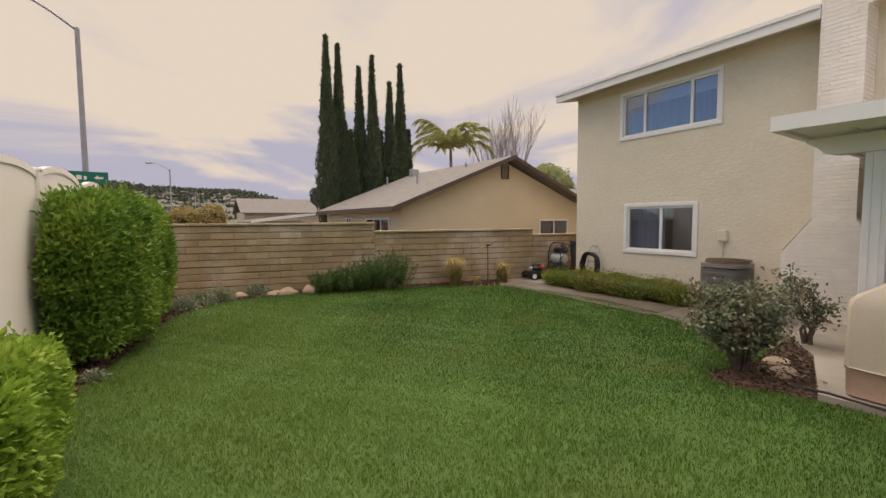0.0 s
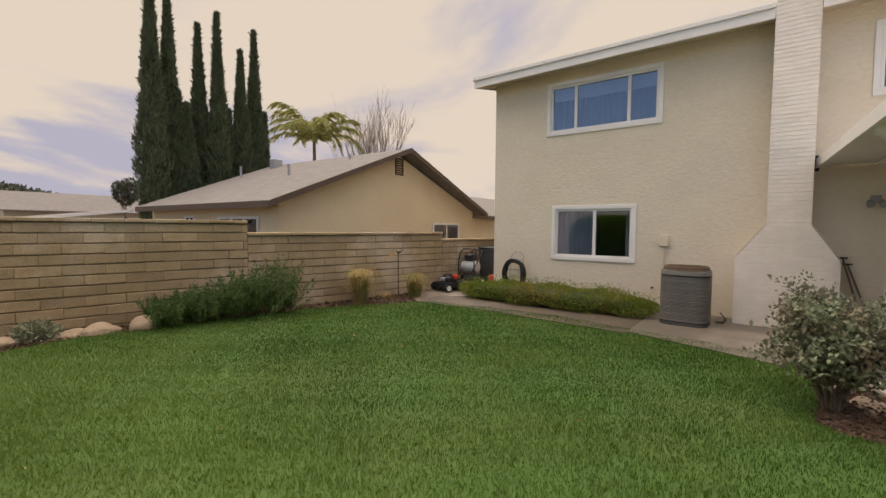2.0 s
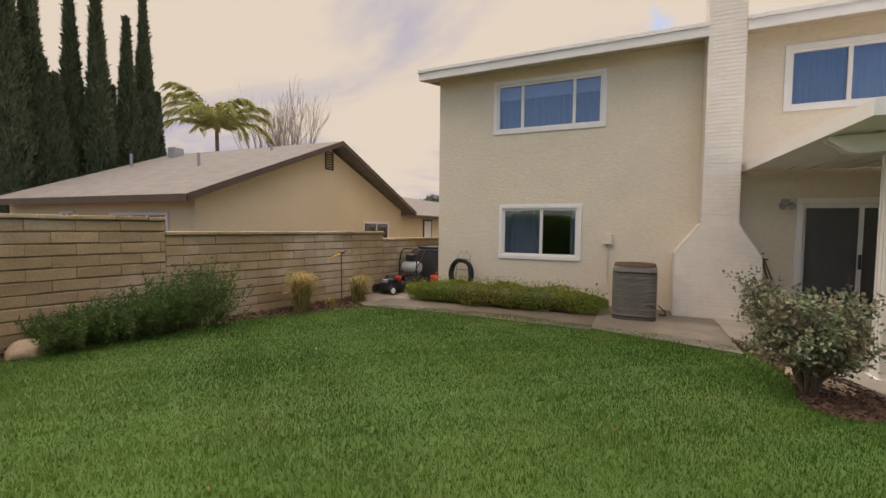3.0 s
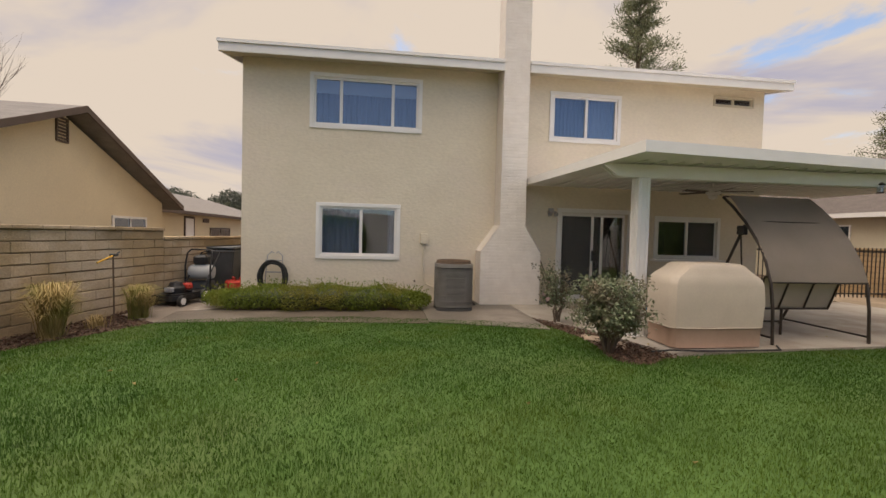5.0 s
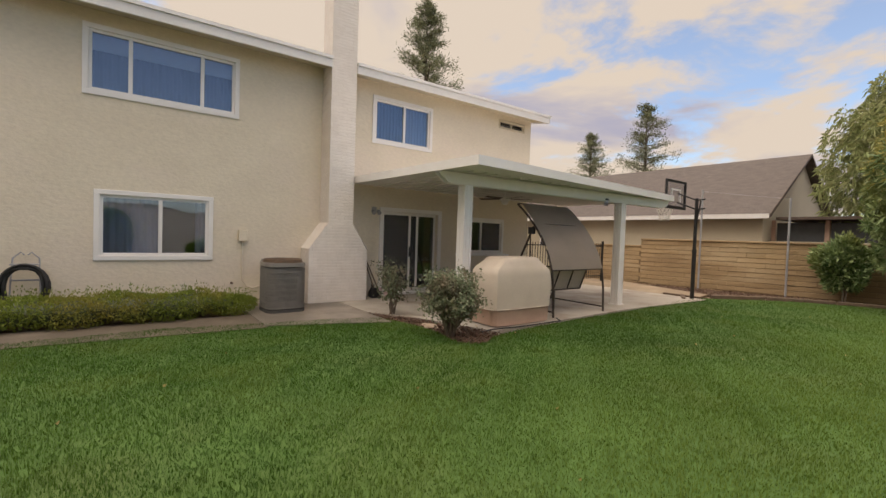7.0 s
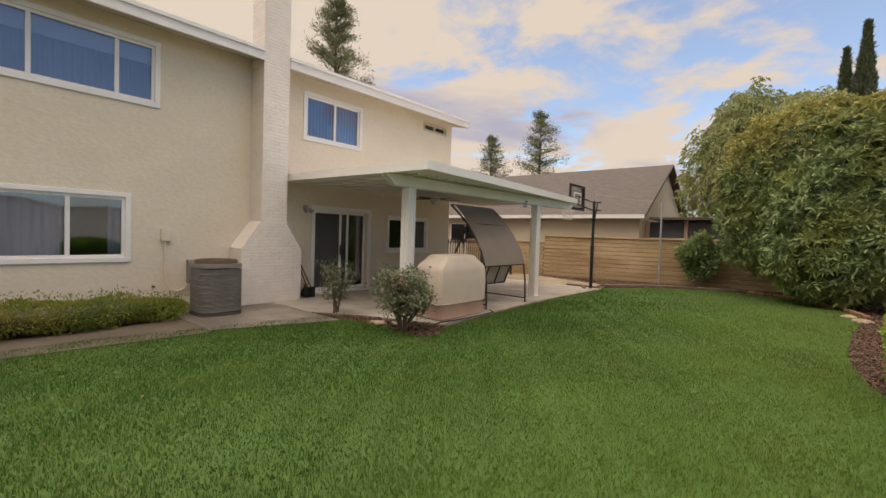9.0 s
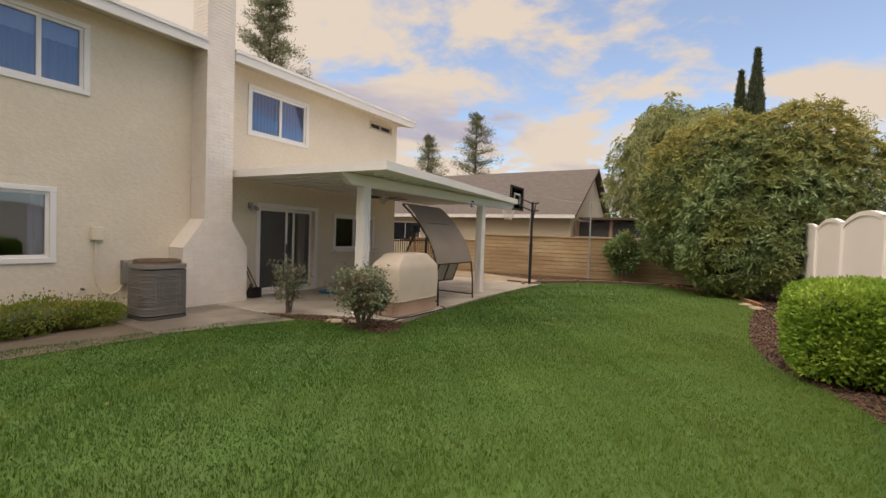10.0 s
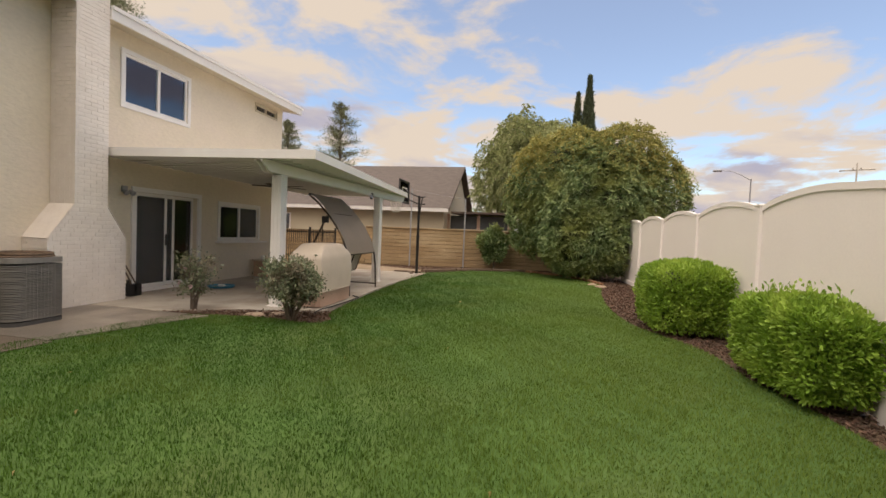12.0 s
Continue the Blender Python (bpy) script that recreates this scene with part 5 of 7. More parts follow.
def cypress(at, h, r, seed, n=15000, label="tall narrow dark Italian cypress"):
    """A column of upright sprays, tapering to a thin tip, with gaps and loose sides."""
    rng = np.random.default_rng(seed)
    ob = thing("cypress", label, "tree", "row of cypresses", at=at)
    z = rng.uniform(0.0, 1.0, n) ** 0.9
    prof = np.where(z < 0.45, 0.75 + 0.25 * np.sin(z / 0.45 * math.pi / 2 * 1.0), np.maximum(1.0 - ((z - 0.45) / 0.55) ** 0.85, 0.05))
    a = rng.uniform(0, math.tau, n)
    ph = seed * 1.7
    bulge = 1 + 0.16 * np.sin(3 * a + z * 16 + ph) + 0.13 * np.sin(5 * a - z * 41 + ph) + 0.10 * np.sin(z * 83 + 2 * a)
    rr = r * prof * bulge * rng.uniform(0.72, 1.06, n)
    p = np.column_stack([np.cos(a) * rr, np.sin(a) * rr, 0.3 + z * (h - 0.5)])
    d = np.column_stack([np.cos(a) * 0.28, np.sin(a) * 0.28, np.ones(n)]) + rng.normal(0, 0.30, (n, 3))
    link("crown", leaf_mesh("crown", p, d, 0.19, 0.045, rng, 0.25), L_CYPRESS, ob)
    # solid filling, painted dark for the shade between the sprays
    bm = bmesh.new()
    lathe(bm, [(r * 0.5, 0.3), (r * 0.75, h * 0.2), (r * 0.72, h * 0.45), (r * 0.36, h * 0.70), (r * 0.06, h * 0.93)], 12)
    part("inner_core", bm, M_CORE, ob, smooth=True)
    part("trunk", rod((0, 0, -0.05), (0, 0, 1.0), 0.18, 8, 0.14), M_BARK, ob)


for i, (x, h, r) in enumerate([(6.17, 10.54, 0.45), (6.83, 10.36, 0.41), (7.99, 9.58, 0.38), (8.49, 10.04, 0.37), (9.56, 8.99, 0.4), (10.31, 10.13, 0.43), (7.32, 6.26, 0.41), (9.04, 6.44, 0.4), (10.77, 6.71, 0.27), (7.03, 6.62, 0.36)]):
    cypress((0.957 * x - 0.01, 19.45 + (i % 3) * 0.25, 0), 0.957 * h + 0.07, 0.957 * r, 70 + i)
cypress((-1.15, -15.2, 0), 10.0, 0.72, 90)
cypress((-0.62, -15.4, 0), 9.2, 0.55, 91)


def pine(at, h, r, seed, base=0.25, n=12000):
    """A conifer with tiers of uneven boughs and gaps between them."""
    rs, rng = random.Random(seed), np.random.default_rng(seed)
    ob = thing("pine_tree", "tall open-branched dark green pine", "tree", "pines beyond the houses", at=at)
    part("trunk", rod((0, 0, -0.05), (0.1, 0, h * 0.97), 0.25, 8, 0.04), M_BARK, ob)
    P, D = [], []
    boughs = 62
    for i in range(boughs):
        s = (i + rs.random()) / boughs
        z = h * (base + (0.98 - base) * s)
        ln = r * (1 - s) ** 0.70 * rs.uniform(0.35, 1.12) + 0.22
        a = i * 2.4 + rs.uniform(-0.7, 0.7)
        end = np.array((math.cos(a) * ln, math.sin(a) * ln, z + ln * rs.uniform(0.05, 0.55)))
        st = np.array((0.0, 0.0, z))
        part("bough", rod(tuple(st), tuple(end), 0.05, 5, 0.015), M_BARK, ob)
        k = n // boughs
        w = (rng.integers(1, 5, (k, 1)) / 4.0) + rng.normal(0, 0.05, (k, 1))
        cl = rng.integers(0, 7, k)
        off = rng.uniform(-1, 1, (7, 3))[cl] * np.array((0.42, 0.42, 0.34)) * (0.25 + ln * 0.36)
        P.append(st + (end - st) * w + off + rng.normal(0, 0.115, (k, 3)) * (0.6 + ln * 0.3))
        D.append((end - st) / ln * 0.5 + rng.normal(0, 0.6, (k, 3)) + np.array((0, 0, 0.4)))
    link("crown", leaf_mesh("crown", np.concatenate(P), np.concatenate(D), 0.24, 0.040, rng, 0.25), L_PINE, ob)


pine((21.6, -8.3, 0), 15.3, 2.9, 101, 0.3, 20000)
pine((18.6, -28.0, 0), 12.8, 2.9, 102)
pine((23.9, -28.2, 0), 11.3, 2.6, 103)
pine((40.5, -18.5, 0), 17.5, 2.8, 104)


def palm(at, h, r, fronds, seed):
    rs, rng = random.Random(seed), np.random.default_rng(seed)
    ob = thing("palm_tree", "queen palm with drooping yellow-green fronds", "tree", at=at)
    bm = bmesh.new()
    tube(bm, [(0, 0, -0.05), (0.05, 0, h * 0.5), (0, 0, h)], 0.13, 10, 0.08)
    part("trunk", bm, M_PALM_DRY, ob)
    for i in range(fronds):
        a = i * 2.39996
        el = 1.45 - 0.95 * (i + 0.5) / fronds + rs.uniform(-0.1, 0.1)
        ln = r * rs.uniform(1.1, 1.4)
        out = Vector((math.cos(a), math.sin(a), 0))
        pts, q = [], Vector((0, 0, h))
        for k in range(11):
            pts.append(q)
            g = el - (1.7 + 0.35 * math.sin(i)) * (k / 10) ** 1.3
            q = q + (out * math.cos(g) + Vector((0, 0, math.sin(g)))) * ln / 10
        bm = bmesh.new()
        tube(bm, pts, 0.022, 5, 0.006)
        fr = part("frond", bm, L_PALM, ob)
        side = out.cross(Vector((0, 0, 1)))
        P, D = [], []
        for j in range(170):
            s = rs.uniform(0.10, 1.0)
            k = min(int(s * 10), 9)
            P.append(pts[k].lerp(pts[k + 1], s * 10 - k))
            D.append(side * rs.choice((-1, 1)) * 0.75 + (pts[k + 1] - pts[k]).normalized() * 0.7 + Vector((0, 0, rs.uniform(-0.55, 0.15))))
        link("blade", leaf_mesh("blade", np.array(P), np.array(D), 0.46, 0.012, rng, 0.2, 0.35), L_PALM, fr)


palm((13.75, 21.2, 0), 5.85, 2.25, 15, 111)


def bare_tree(at, h, seed, spread=0.11):
    rs = random.Random(seed)
    ob = thing("bare_tree", "leafless winter tree with fine upright twigs", "tree", at=at)
    part("trunk", rod((0, 0, -0.05), (0, 0, h * 0.35), 0.2, 8, 0.14), M_BARK, ob)

    def grow(bm, p, d, ln, r, depth):
        e = p + d * ln
        tube(bm, [p, e], r, 5, r * 0.6)
        if depth:
            for k in range(3):
                grow(bm, p + d * ln * rs.uniform(0.45, 1.0), (d + Vector((rs.gauss(0, 0.22), rs.gauss(0, 0.22), 0.18))).normalized(), ln * rs.uniform(0.5, 0.75), r * 0.5, depth - 1)

    for i in range(9):
        a = i * 2.4
        bm = bmesh.new()
        d = Vector((math.cos(a) * spread * 2.2, math.sin(a) * spread * 2.2, 1)).normalized()
        grow(bm, Vector((0, 0, h * rs.uniform(0.2, 0.34))), d, h * 0.34, 0.045, 4)
        part("limb", bm, M_TWIG, ob)


bare_tree((18.6, 21.2, 0), 8.9, 121)
bare_tree((17.5, 22.0, 0), 8.5, 122)


def round_tree(at, lobes, n, leaf, mat, seed, label, droop=0.0):
    rng = np.random.default_rng(seed)
    ob = thing("tree", label, "tree", at=at)
    P, D = crown(rng, lobes, n, 5, leaf[0], droop)
    link("crown", leaf_mesh("crown", P, D, leaf[0], leaf[1], rng, 0.25, droop), mat, ob)
    lobe_core(ob, lobes, 0.5)
    limb_tree(ob, 0.15, lobes[0][0][2], lobes, seed)


round_tree((22.5, 22.0, 0), [((0, 0, 4.2), (1.6, 1.4, 1.4)), ((1.3, 0, 3.6), (1.2, 1.1, 1.2))], 90, (0.4, 0.07), L_PEPPER, 131, "wispy pale green tree behind the house", 0.3)
round_tree((15.7, 55.0, 0), [((0, 0, 4.7), (1.0, 1.0, 1.0)), ((0.4, 0, 5.5), (0.6, 0.6, 0.7)), ((-0.6, 0, 5.3), (0.45, 0.5, 0.5))], 60, (0.42, 0.11), L_SAGE, 132, "small round dark tree beyond the roofs")
round_tree((0.8, 50.0, 0), [((0, 0, 1.9), (1.5, 1.3, 1.2)), ((2.2, 0.5, 2.1), (1.5, 1.3, 1.3)), ((-2.6, 0.5, 1.7), (1.2, 1.2, 1.0))], 60, (0.4, 0.14), L_STRAW, 133, "yellowish roadside shrubs in the distance")
for i, (x, y, h) in enumerate(((42.0, 24.0, 4.4), (47.0, 26.0, 5.2), (38.0, 25.0, 3.6), (52.0, 22.5, 5.6))):
    round_tree((x, y, 0), [((0, 0, h * 0.6), (2.6, 2.4, h * 0.40)), ((1.8, 0.5, h * 0.5), (1.8, 1.8, h * 0.34))], 40, (0.5, 0.12), L_SAGE, 140 + i, "distant hazy grey-green tree beyond the side yard")

# far hills
bm = bmesh.new()
NX, NY = 90, 14
grid = []
for j in range(NY + 1):
    row = []
    for i in range(NX + 1):
        x = -520 + 1000 * i / NX
        v = j / NY
        y = 300 + 260 * v
        ridge = 34.0 - 0.055 * max(x, -150) - (max(0, x - 55) * 0.18) + 4 * noise.noise(Vector((x * 0.012, 3.1, 0))) + 1.2 * noise.noise(Vector((x * 0.08, v * 6, 1)))
        z = max(ridge, 2.0) * math.sin(min(v * 1.35, 1.0) * math.pi / 2) ** 1.1 + 3.0 * noise.noise(Vector((x * 0.03, v * 3, 7))) * (1 - v) - 1.0
        row.append(bm.verts.new((x, y, z)))
    grid.append(row)
for j in range(NY):
    for i in range(NX):
        bm.faces.new((grid[j][i], grid[j][i + 1], grid[j + 1][i + 1], grid[j + 1][i]))
grid_z = [[v.co.z for v in row] for row in grid]
tagged(part("backdrop", bm, M_HILL, smooth=True), "low chaparral-covered hill on the horizon", "hill", kind="structure")
rng = np.random.default_rng(150)
n = 5200
hx, hv_ = rng.uniform(-240, 150, n), rng.uniform(0.05, 0.78, n)
hp_, hd_ = [], []
for x, v in zip(hx, hv_):
    i, j = (x + 520) / 1000 * NX, v * NY
    q = grid_z[int(j)][int(i)]
    hp_.append((x, 300 + 260 * v, q - 0.5))
    hd_.append((rng.normal(), rng.normal(), 2.0))
hp_ = np.repeat(np.array(hp_), 5, 0)
hd_ = rng.normal(0, 1, (len(hp_), 3)) + np.array((0, 0, 0.9))
hill_scrub = link("hill_scrub", leaf_mesh("hill_scrub", hp_, hd_, 4.2, 2.6, rng, 0.3), L_SAGE)
tagged(hill_scrub, "dark scrub bushes scattered over the far hill", "scrub", kind="stuff")

# ---- grass ----
def grass(seed, count):
    """Short turf: bent blades in tufts, thicker along the walked strip."""
    rng = np.random.default_rng(seed)
    r = np.array(LAWN_EDGE)
    lo, hi = r.min(0), r.max(0)
    n = int(count * 1.9)
    a = rng.uniform(lo, hi, (n, 2))
    dens = np.clip(1.25 - np.abs(a[:, 1] - 4.2) / 12.0, 0.35, 1.0)
    a = a[rng.random(n) < dens]
    tuft = a + rng.normal(0, 0.006, a.shape)
    ok = inside(tuft[:, 0], tuft[:, 1], LAWN_EDGE)
    a = tuft[ok]
    m = len(a)
    patch = np.sin(a[:, 0] * 2.1 + 0.7) * np.sin(a[:, 1] * 1.7 + 1.9) + 0.7 * np.sin(a[:, 0] * 5.3) * np.sin(a[:, 1] * 4.7 + 0.3) + 0.5 * np.sin(a[:, 0] * 13.0 + a[:, 1] * 9.0)
    h = (0.031 + 0.006 * patch) * rng.uniform(0.55, 1.35, m)
    ang = rng.uniform(0, math.tau, m)
    out = np.column_stack([np.cos(ang), np.sin(ang), np.zeros(m)])
    side = np.column_stack([-out[:, 1], out[:, 0], np.zeros(m)]) * (0.0024 * rng.uniform(0.7, 1.4, m))[:, None]
    b = np.column_stack([a, np.full(m, -0.003)])
    lean = rng.uniform(0.1, 0.9, m)[:, None] * h[:, None]
    mid = b + out * lean * 0.35 + np.array((0, 0, 1.0)) * h[:, None] * 0.62
    tip = b + out * lean * 1.1 + np.array((0, 0, 1.0)) * h[:, None]
    v = np.stack([b - side, b + side, mid + side * 0.8, mid - side * 0.8, tip], 1).reshape(-1, 3)
    k = np.arange(m)[:, None] * 5
    f = np.concatenate([k + np.array((0, 1, 2)), k + np.array((0, 2, 3)), k + np.array((3, 2, 4))], 1).ravel()
    ob = link("grass", mesh_from("grass", v, 3, f), L_GRASS)
    return tagged(ob, "short thick green turf blades", "grass", kind="stuff")


grass(201, 420000)

# ---- things in the yard ----
def ac_unit(x0, x1, y0, y1, h):
    """Condenser: louvred sides between rounded corner posts, fan grille on top."""
    cx, cy, hx_, hy_ = (x0 + x1) / 2, (y0 + y1) / 2, (x1 - x0) / 2, (y1 - y0) / 2
    ob = thing("air_conditioner", "grey louvred air conditioning condenser beside the chimney", "air conditioner", at=(cx, cy, 0.018))
    part("coil", boxes((-hx_ + 0.035, hx_ - 0.035, -hy_ + 0.035, hy_ - 0.035, 0.05, h - 0.1), bevel=0.16), M_ACDARK, ob, "dark finned coil")

    def ring(z, r, w):
        """A flat rounded-square band."""
        bm = bmesh.new()
        pts = []
        for sx_, sy_, a0 in ((1, 1, 0), (-1, 1, 90), (-1, -1, 180), (1, -1, 270)):
            for k in range(7):
                a = radians(a0 + k * 15)
                pts.append((sx_ * (hx_ - r) + r * math.cos(a), sy_ * (hy_ - r) + r * math.sin(a)))
        prism(bm, pts, z, z + w)
        return bm

    part("base_pad", ring(0.0, 0.17, 0.05), M_ACDARK, ob, "dark base pad")
    n = 34
    for i in range(n):
        wide = 0.016 if i % 5 == 0 else 0.011
        part("louvre", ring(0.07 + i * (h - 0.19) / n, 0.17, wide), M_ACMETAL, ob)
    bm = bmesh.new()
    for k in range(9):
        u = -1 + 2 * (k + 0.5) / 9
        for sx_, sy_ in ((-1, u * 0.56), (1, u * 0.56)):
            tube(bm, [(sx_ * (hx_ + 0.001), sy_ * hy_, 0.06), (sx_ * (hx_ + 0.001), sy_ * hy_, h - 0.1)], 0.0025, 4)
            tube(bm, [(sy_ * hx_, sx_ * (hy_ + 0.001), 0.06), (sy_ * hx_, sx_ * (hy_ + 0.001), h - 0.1)], 0.0025, 4)
    guard = part("wire_guard", bm, M_ACMETAL, ob, "thin upright guard wires")
    guard["kind"] = "stuff"
    part("top_band", ring(h - 0.10, 0.17, 0.07), M_ACMETAL, ob, "grey top panel")
    bm = bmesh.new()
    for r in (0.31, 0.25, 0.19, 0.13, 0.07):
        tube(bm, [(r * math.cos(k * math.tau / 24), r * math.sin(k * math.tau / 24), h + 0.02 + 0.03 * (1 - r / 0.31)) for k in range(24)], 0.006, 5, closed=True)
    for k in range(8):
        a = k * math.tau / 8
        tube(bm, [(0, 0, h + 0.05), (0.31 * math.cos(a), 0.31 * math.sin(a), h + 0.015)], 0.006, 5)
    part("fan_grille", bm, M_RUST, ob, "rusty round fan grille")
    bm = bmesh.new()
    for rr, z in ((0.33, h - 0.02), (0.32, h + 0.015)):
        tube(bm, [(rr * math.cos(k * math.tau / 24), rr * math.sin(k * math.tau / 24), z) for k in range(24)], 0.022, 6, closed=True)
    part("fan_ring", bm, M_RUST, ob)


ac_unit(7.94, 8.64, 3.29, 4.00, 0.93)
bm = bmesh.new()
tube(bm, [(8.5, 3.22, 0.05), (8.6, 3.12, 0.035), (8.9, 3.1, 0.03), (9.2, 3.2, 0.1)], 0.012, 6)
tagged(part("refrigerant_line", bm, M_RUBBER), "black insulated pipe along the slab", "pipe")


def grill(at):
    """A barbecue under a fitted fabric cover: boxy skirt, sloped shoulders, narrower lid."""
    ob = thing("covered_grill", "barbecue grill under a beige fabric cover", "barbecue", at=at)
    prof = [(0.33, 0.73, 0.02), (0.335, 0.74, 0.27), (0.345, 0.755, 0.29), (0.35, 0.76, 0.62), (0.345, 0.755, 0.86), (0.335, 0.735, 0.935), (0.315, 0.68, 0.985), (0.28, 0.54, 1.07), (0.262, 0.475, 1.125), (0.235, 0.425, 1.152), (0.18, 0.38, 1.16)]

    def loft(levels, close_top):
        bm = bmesh.new()
        rings = []
        for hx_, hy_, z in levels:
            ring = []
            for k in range(40):
                a = k * math.tau / 40
                c, s = math.cos(a), math.sin(a)
                f = (abs(c) ** 9 + abs(s) ** 9) ** (-1 / 9)
                w = 1 + 0.012 * math.sin(a * 9 + z * 7) + 0.012 * noise.noise(Vector((c * 3, s * 3, z * 5)))
                ring.append(bm.verts.new((hx_ * c * f * w, hy_ * 0.94 * s * f * w, z + (0.012 * math.sin(a * 5) if 0.1 < z < 0.7 else 0))))
            rings.append(ring)
        for a_, b_ in zip(rings, rings[1:]):
            for k in range(40):
                bm.faces.new((a_[k], a_[(k + 1) % 40], b_[(k + 1) % 40], b_[k]))
        bm.faces.new(rings[0][::-1])
        bm.faces.new(rings[-1])
        return bm

    part("cover", loft(prof[2:], True), M_COVER, ob, "beige fabric cover with soft folds", True)
    part("skirt", loft(prof[:3], True), M_COVER_B, ob, "faded pinkish lower skirt", True)
    bm = bmesh.new()
    tube(bm, [(0.357 * c, 0.722 * s, 0.29) for c, s in [((abs(math.cos(a)) ** 6 + abs(math.sin(a)) ** 6) ** (-1 / 6) * math.cos(a), (abs(math.cos(a)) ** 6 + abs(math.sin(a)) ** 6) ** (-1 / 6) * math.sin(a)) for a in [k * math.tau / 40 for k in range(40)]]], 0.008, 5, closed=True)
    part("hem", bm, M_COVER, ob)


grill((5.44, 0.47, 0.022))
bm = bmesh.new()
tube(bm, [(5.0, 1.55, 0.03), (5.05, 1.25, 0.035), (5.0, 0.9, 0.035), (4.98, 0.3, 0.035), (4.99, -0.35, 0.035), (5.2, -0.5, 0.035)], 0.012, 6)
tagged(part("hose", bm, M_RUBBER), "thin black hose lying along the slab edge", "hose")


def swing(y0, y1):
    """A porch swing: two bowed side frames, a tilted canopy, a sling bench hung between them."""
    ob = thing("porch_swing", "brown metal porch swing with a tilted fabric canopy", "swing", at=(5.9, (y0 + y1) / 2, 0.022))
    h = (y1 - y0) / 2
    cx = 5.9
    bow = [(6.32, 2.20), (6.10, 2.02), (5.86, 1.78), (5.64, 1.50), (5.46, 1.18), (5.36, 0.88), (5.31, 0.5), (5.29, 0.0)]
    for s in (-1, 1):
        bm = bmesh.new()
        tube(bm, [(x - cx, s * h, z) for x, z in bow], 0.022, 8)
        part("bowed_leg", bm, M_BRONZE, ob)
        part("rear_leg", rod((5.88 - cx, s * h, 1.70), (6.75 - cx, s * h, 0.0), 0.022), M_BRONZE, ob)
        part("bracket", boxes((5.84 - cx, 5.98 - cx, s * h - 0.04, s * h + 0.04, 1.58, 1.72), bevel=0.01), M_BLACK, ob, "dark canopy pivot bracket")
        part("side_rail", rod((5.30 - cx, s * h, 0.10), (6.68 - cx, s * h, 0.10), 0.016), M_BRONZE, ob)
        part("hanger", rod((6.02 - cx, s * (h - 0.08), 1.62), (6.0 - cx, s * (h - 0.14), 0.62), 0.012), M_BRONZE, ob)
        bm = bmesh.new()
        tube(bm, [(5.72 - cx, s * (h - 0.13), 0.70), (5.9 - cx, s * (h - 0.12), 0.74), (6.2 - cx, s * (h - 0.12), 0.70), (6.28 - cx, s * (h - 0.12), 0.55), (6.15 - cx, s * (h - 0.12), 0.42), (5.9 - cx, s * (h - 0.12), 0.42)], 0.014, 7)
        part("armrest", bm, M_BRONZE, ob)
    for x, z in ((5.88, 1.72), (6.75, 0.04)):
        part("crossbar", rod((x - cx, -h, z), (x - cx, h, z), 0.02), M_BRONZE, ob)
    # canopy sheet between the bows, sagging a little
    bm = bmesh.new()
    rows = []
    line = [Vector((x - cx, 0, z)) for x, z in bow[:6]]
    dense = [line[i].lerp(line[i + 1], k / 3) for i in range(5) for k in range(3)] + [line[-1]]
    for i, p in enumerate(dense):
        row = []
        for k in range(11):
            v = -1 + 2 * k / 10
            w = h * (1.0 - 0.10 * max(0, 1 - i / 6) * (v > 0))
            row.append(bm.verts.new((p.x - 0.015, v * w, p.z + 0.028 - 0.03 * (1 - v * v) * math.sin(i / len(dense) * math.pi))))
        rows.append(row)
    for a_, b_ in zip(rows, rows[1:]):
        for k in range(10):
            bm.faces.new((a_[k], a_[k + 1], b_[k + 1], b_[k]))
    g = bmesh.ops.solidify(bm, geom=list(bm.faces), thickness=0.012)
    can = part("canopy", bm, M_SLING, ob, "taut brown canopy fabric", True)
    for q in (0, 6, len(dense) - 1):
        p = dense[q]
        part("canopy_bar", rod((p.x, -h, p.z + 0.01), (p.x, h, p.z + 0.01), 0.013), M_BRONZE, can)
    # sling bench, its back towards the lawn
    w = h - 0.14
    bm = bmesh.new()
    solid(bm, [(5.62 - cx, -w, 0.94), (5.62 - cx, w, 0.94), (5.80 - cx, w, 0.46), (5.80 - cx, -w, 0.46)], (0.015, 0, 0.006))
    part("backrest", bm, M_SLING, ob, "brown sling backrest")
    part("seat", boxes((5.80 - cx, 6.28 - cx, -w, w, 0.445, 0.46), bevel=0.004), M_SLING, ob, "brown sling seat")
    for v in (-w, -w / 3, w / 3, w):
        part("back_slat", rod((5.605 - cx, v, 0.95), (5.79 - cx, v, 0.44), 0.014), M_BRONZE, ob)
    for x, z in ((5.61, 0.95), (5.79, 0.44), (6.28, 0.45)):
        part("bench_rail", rod((x - cx, -w, z), (x - cx, w, z), 0.016), M_BRONZE, ob)
    part("support", rod((5.9 - cx, 0.05, 0.44), (5.9 - cx, 0.05, 0.0), 0.02), M_BRONZE, ob)


swing(-2.14, -0.52)


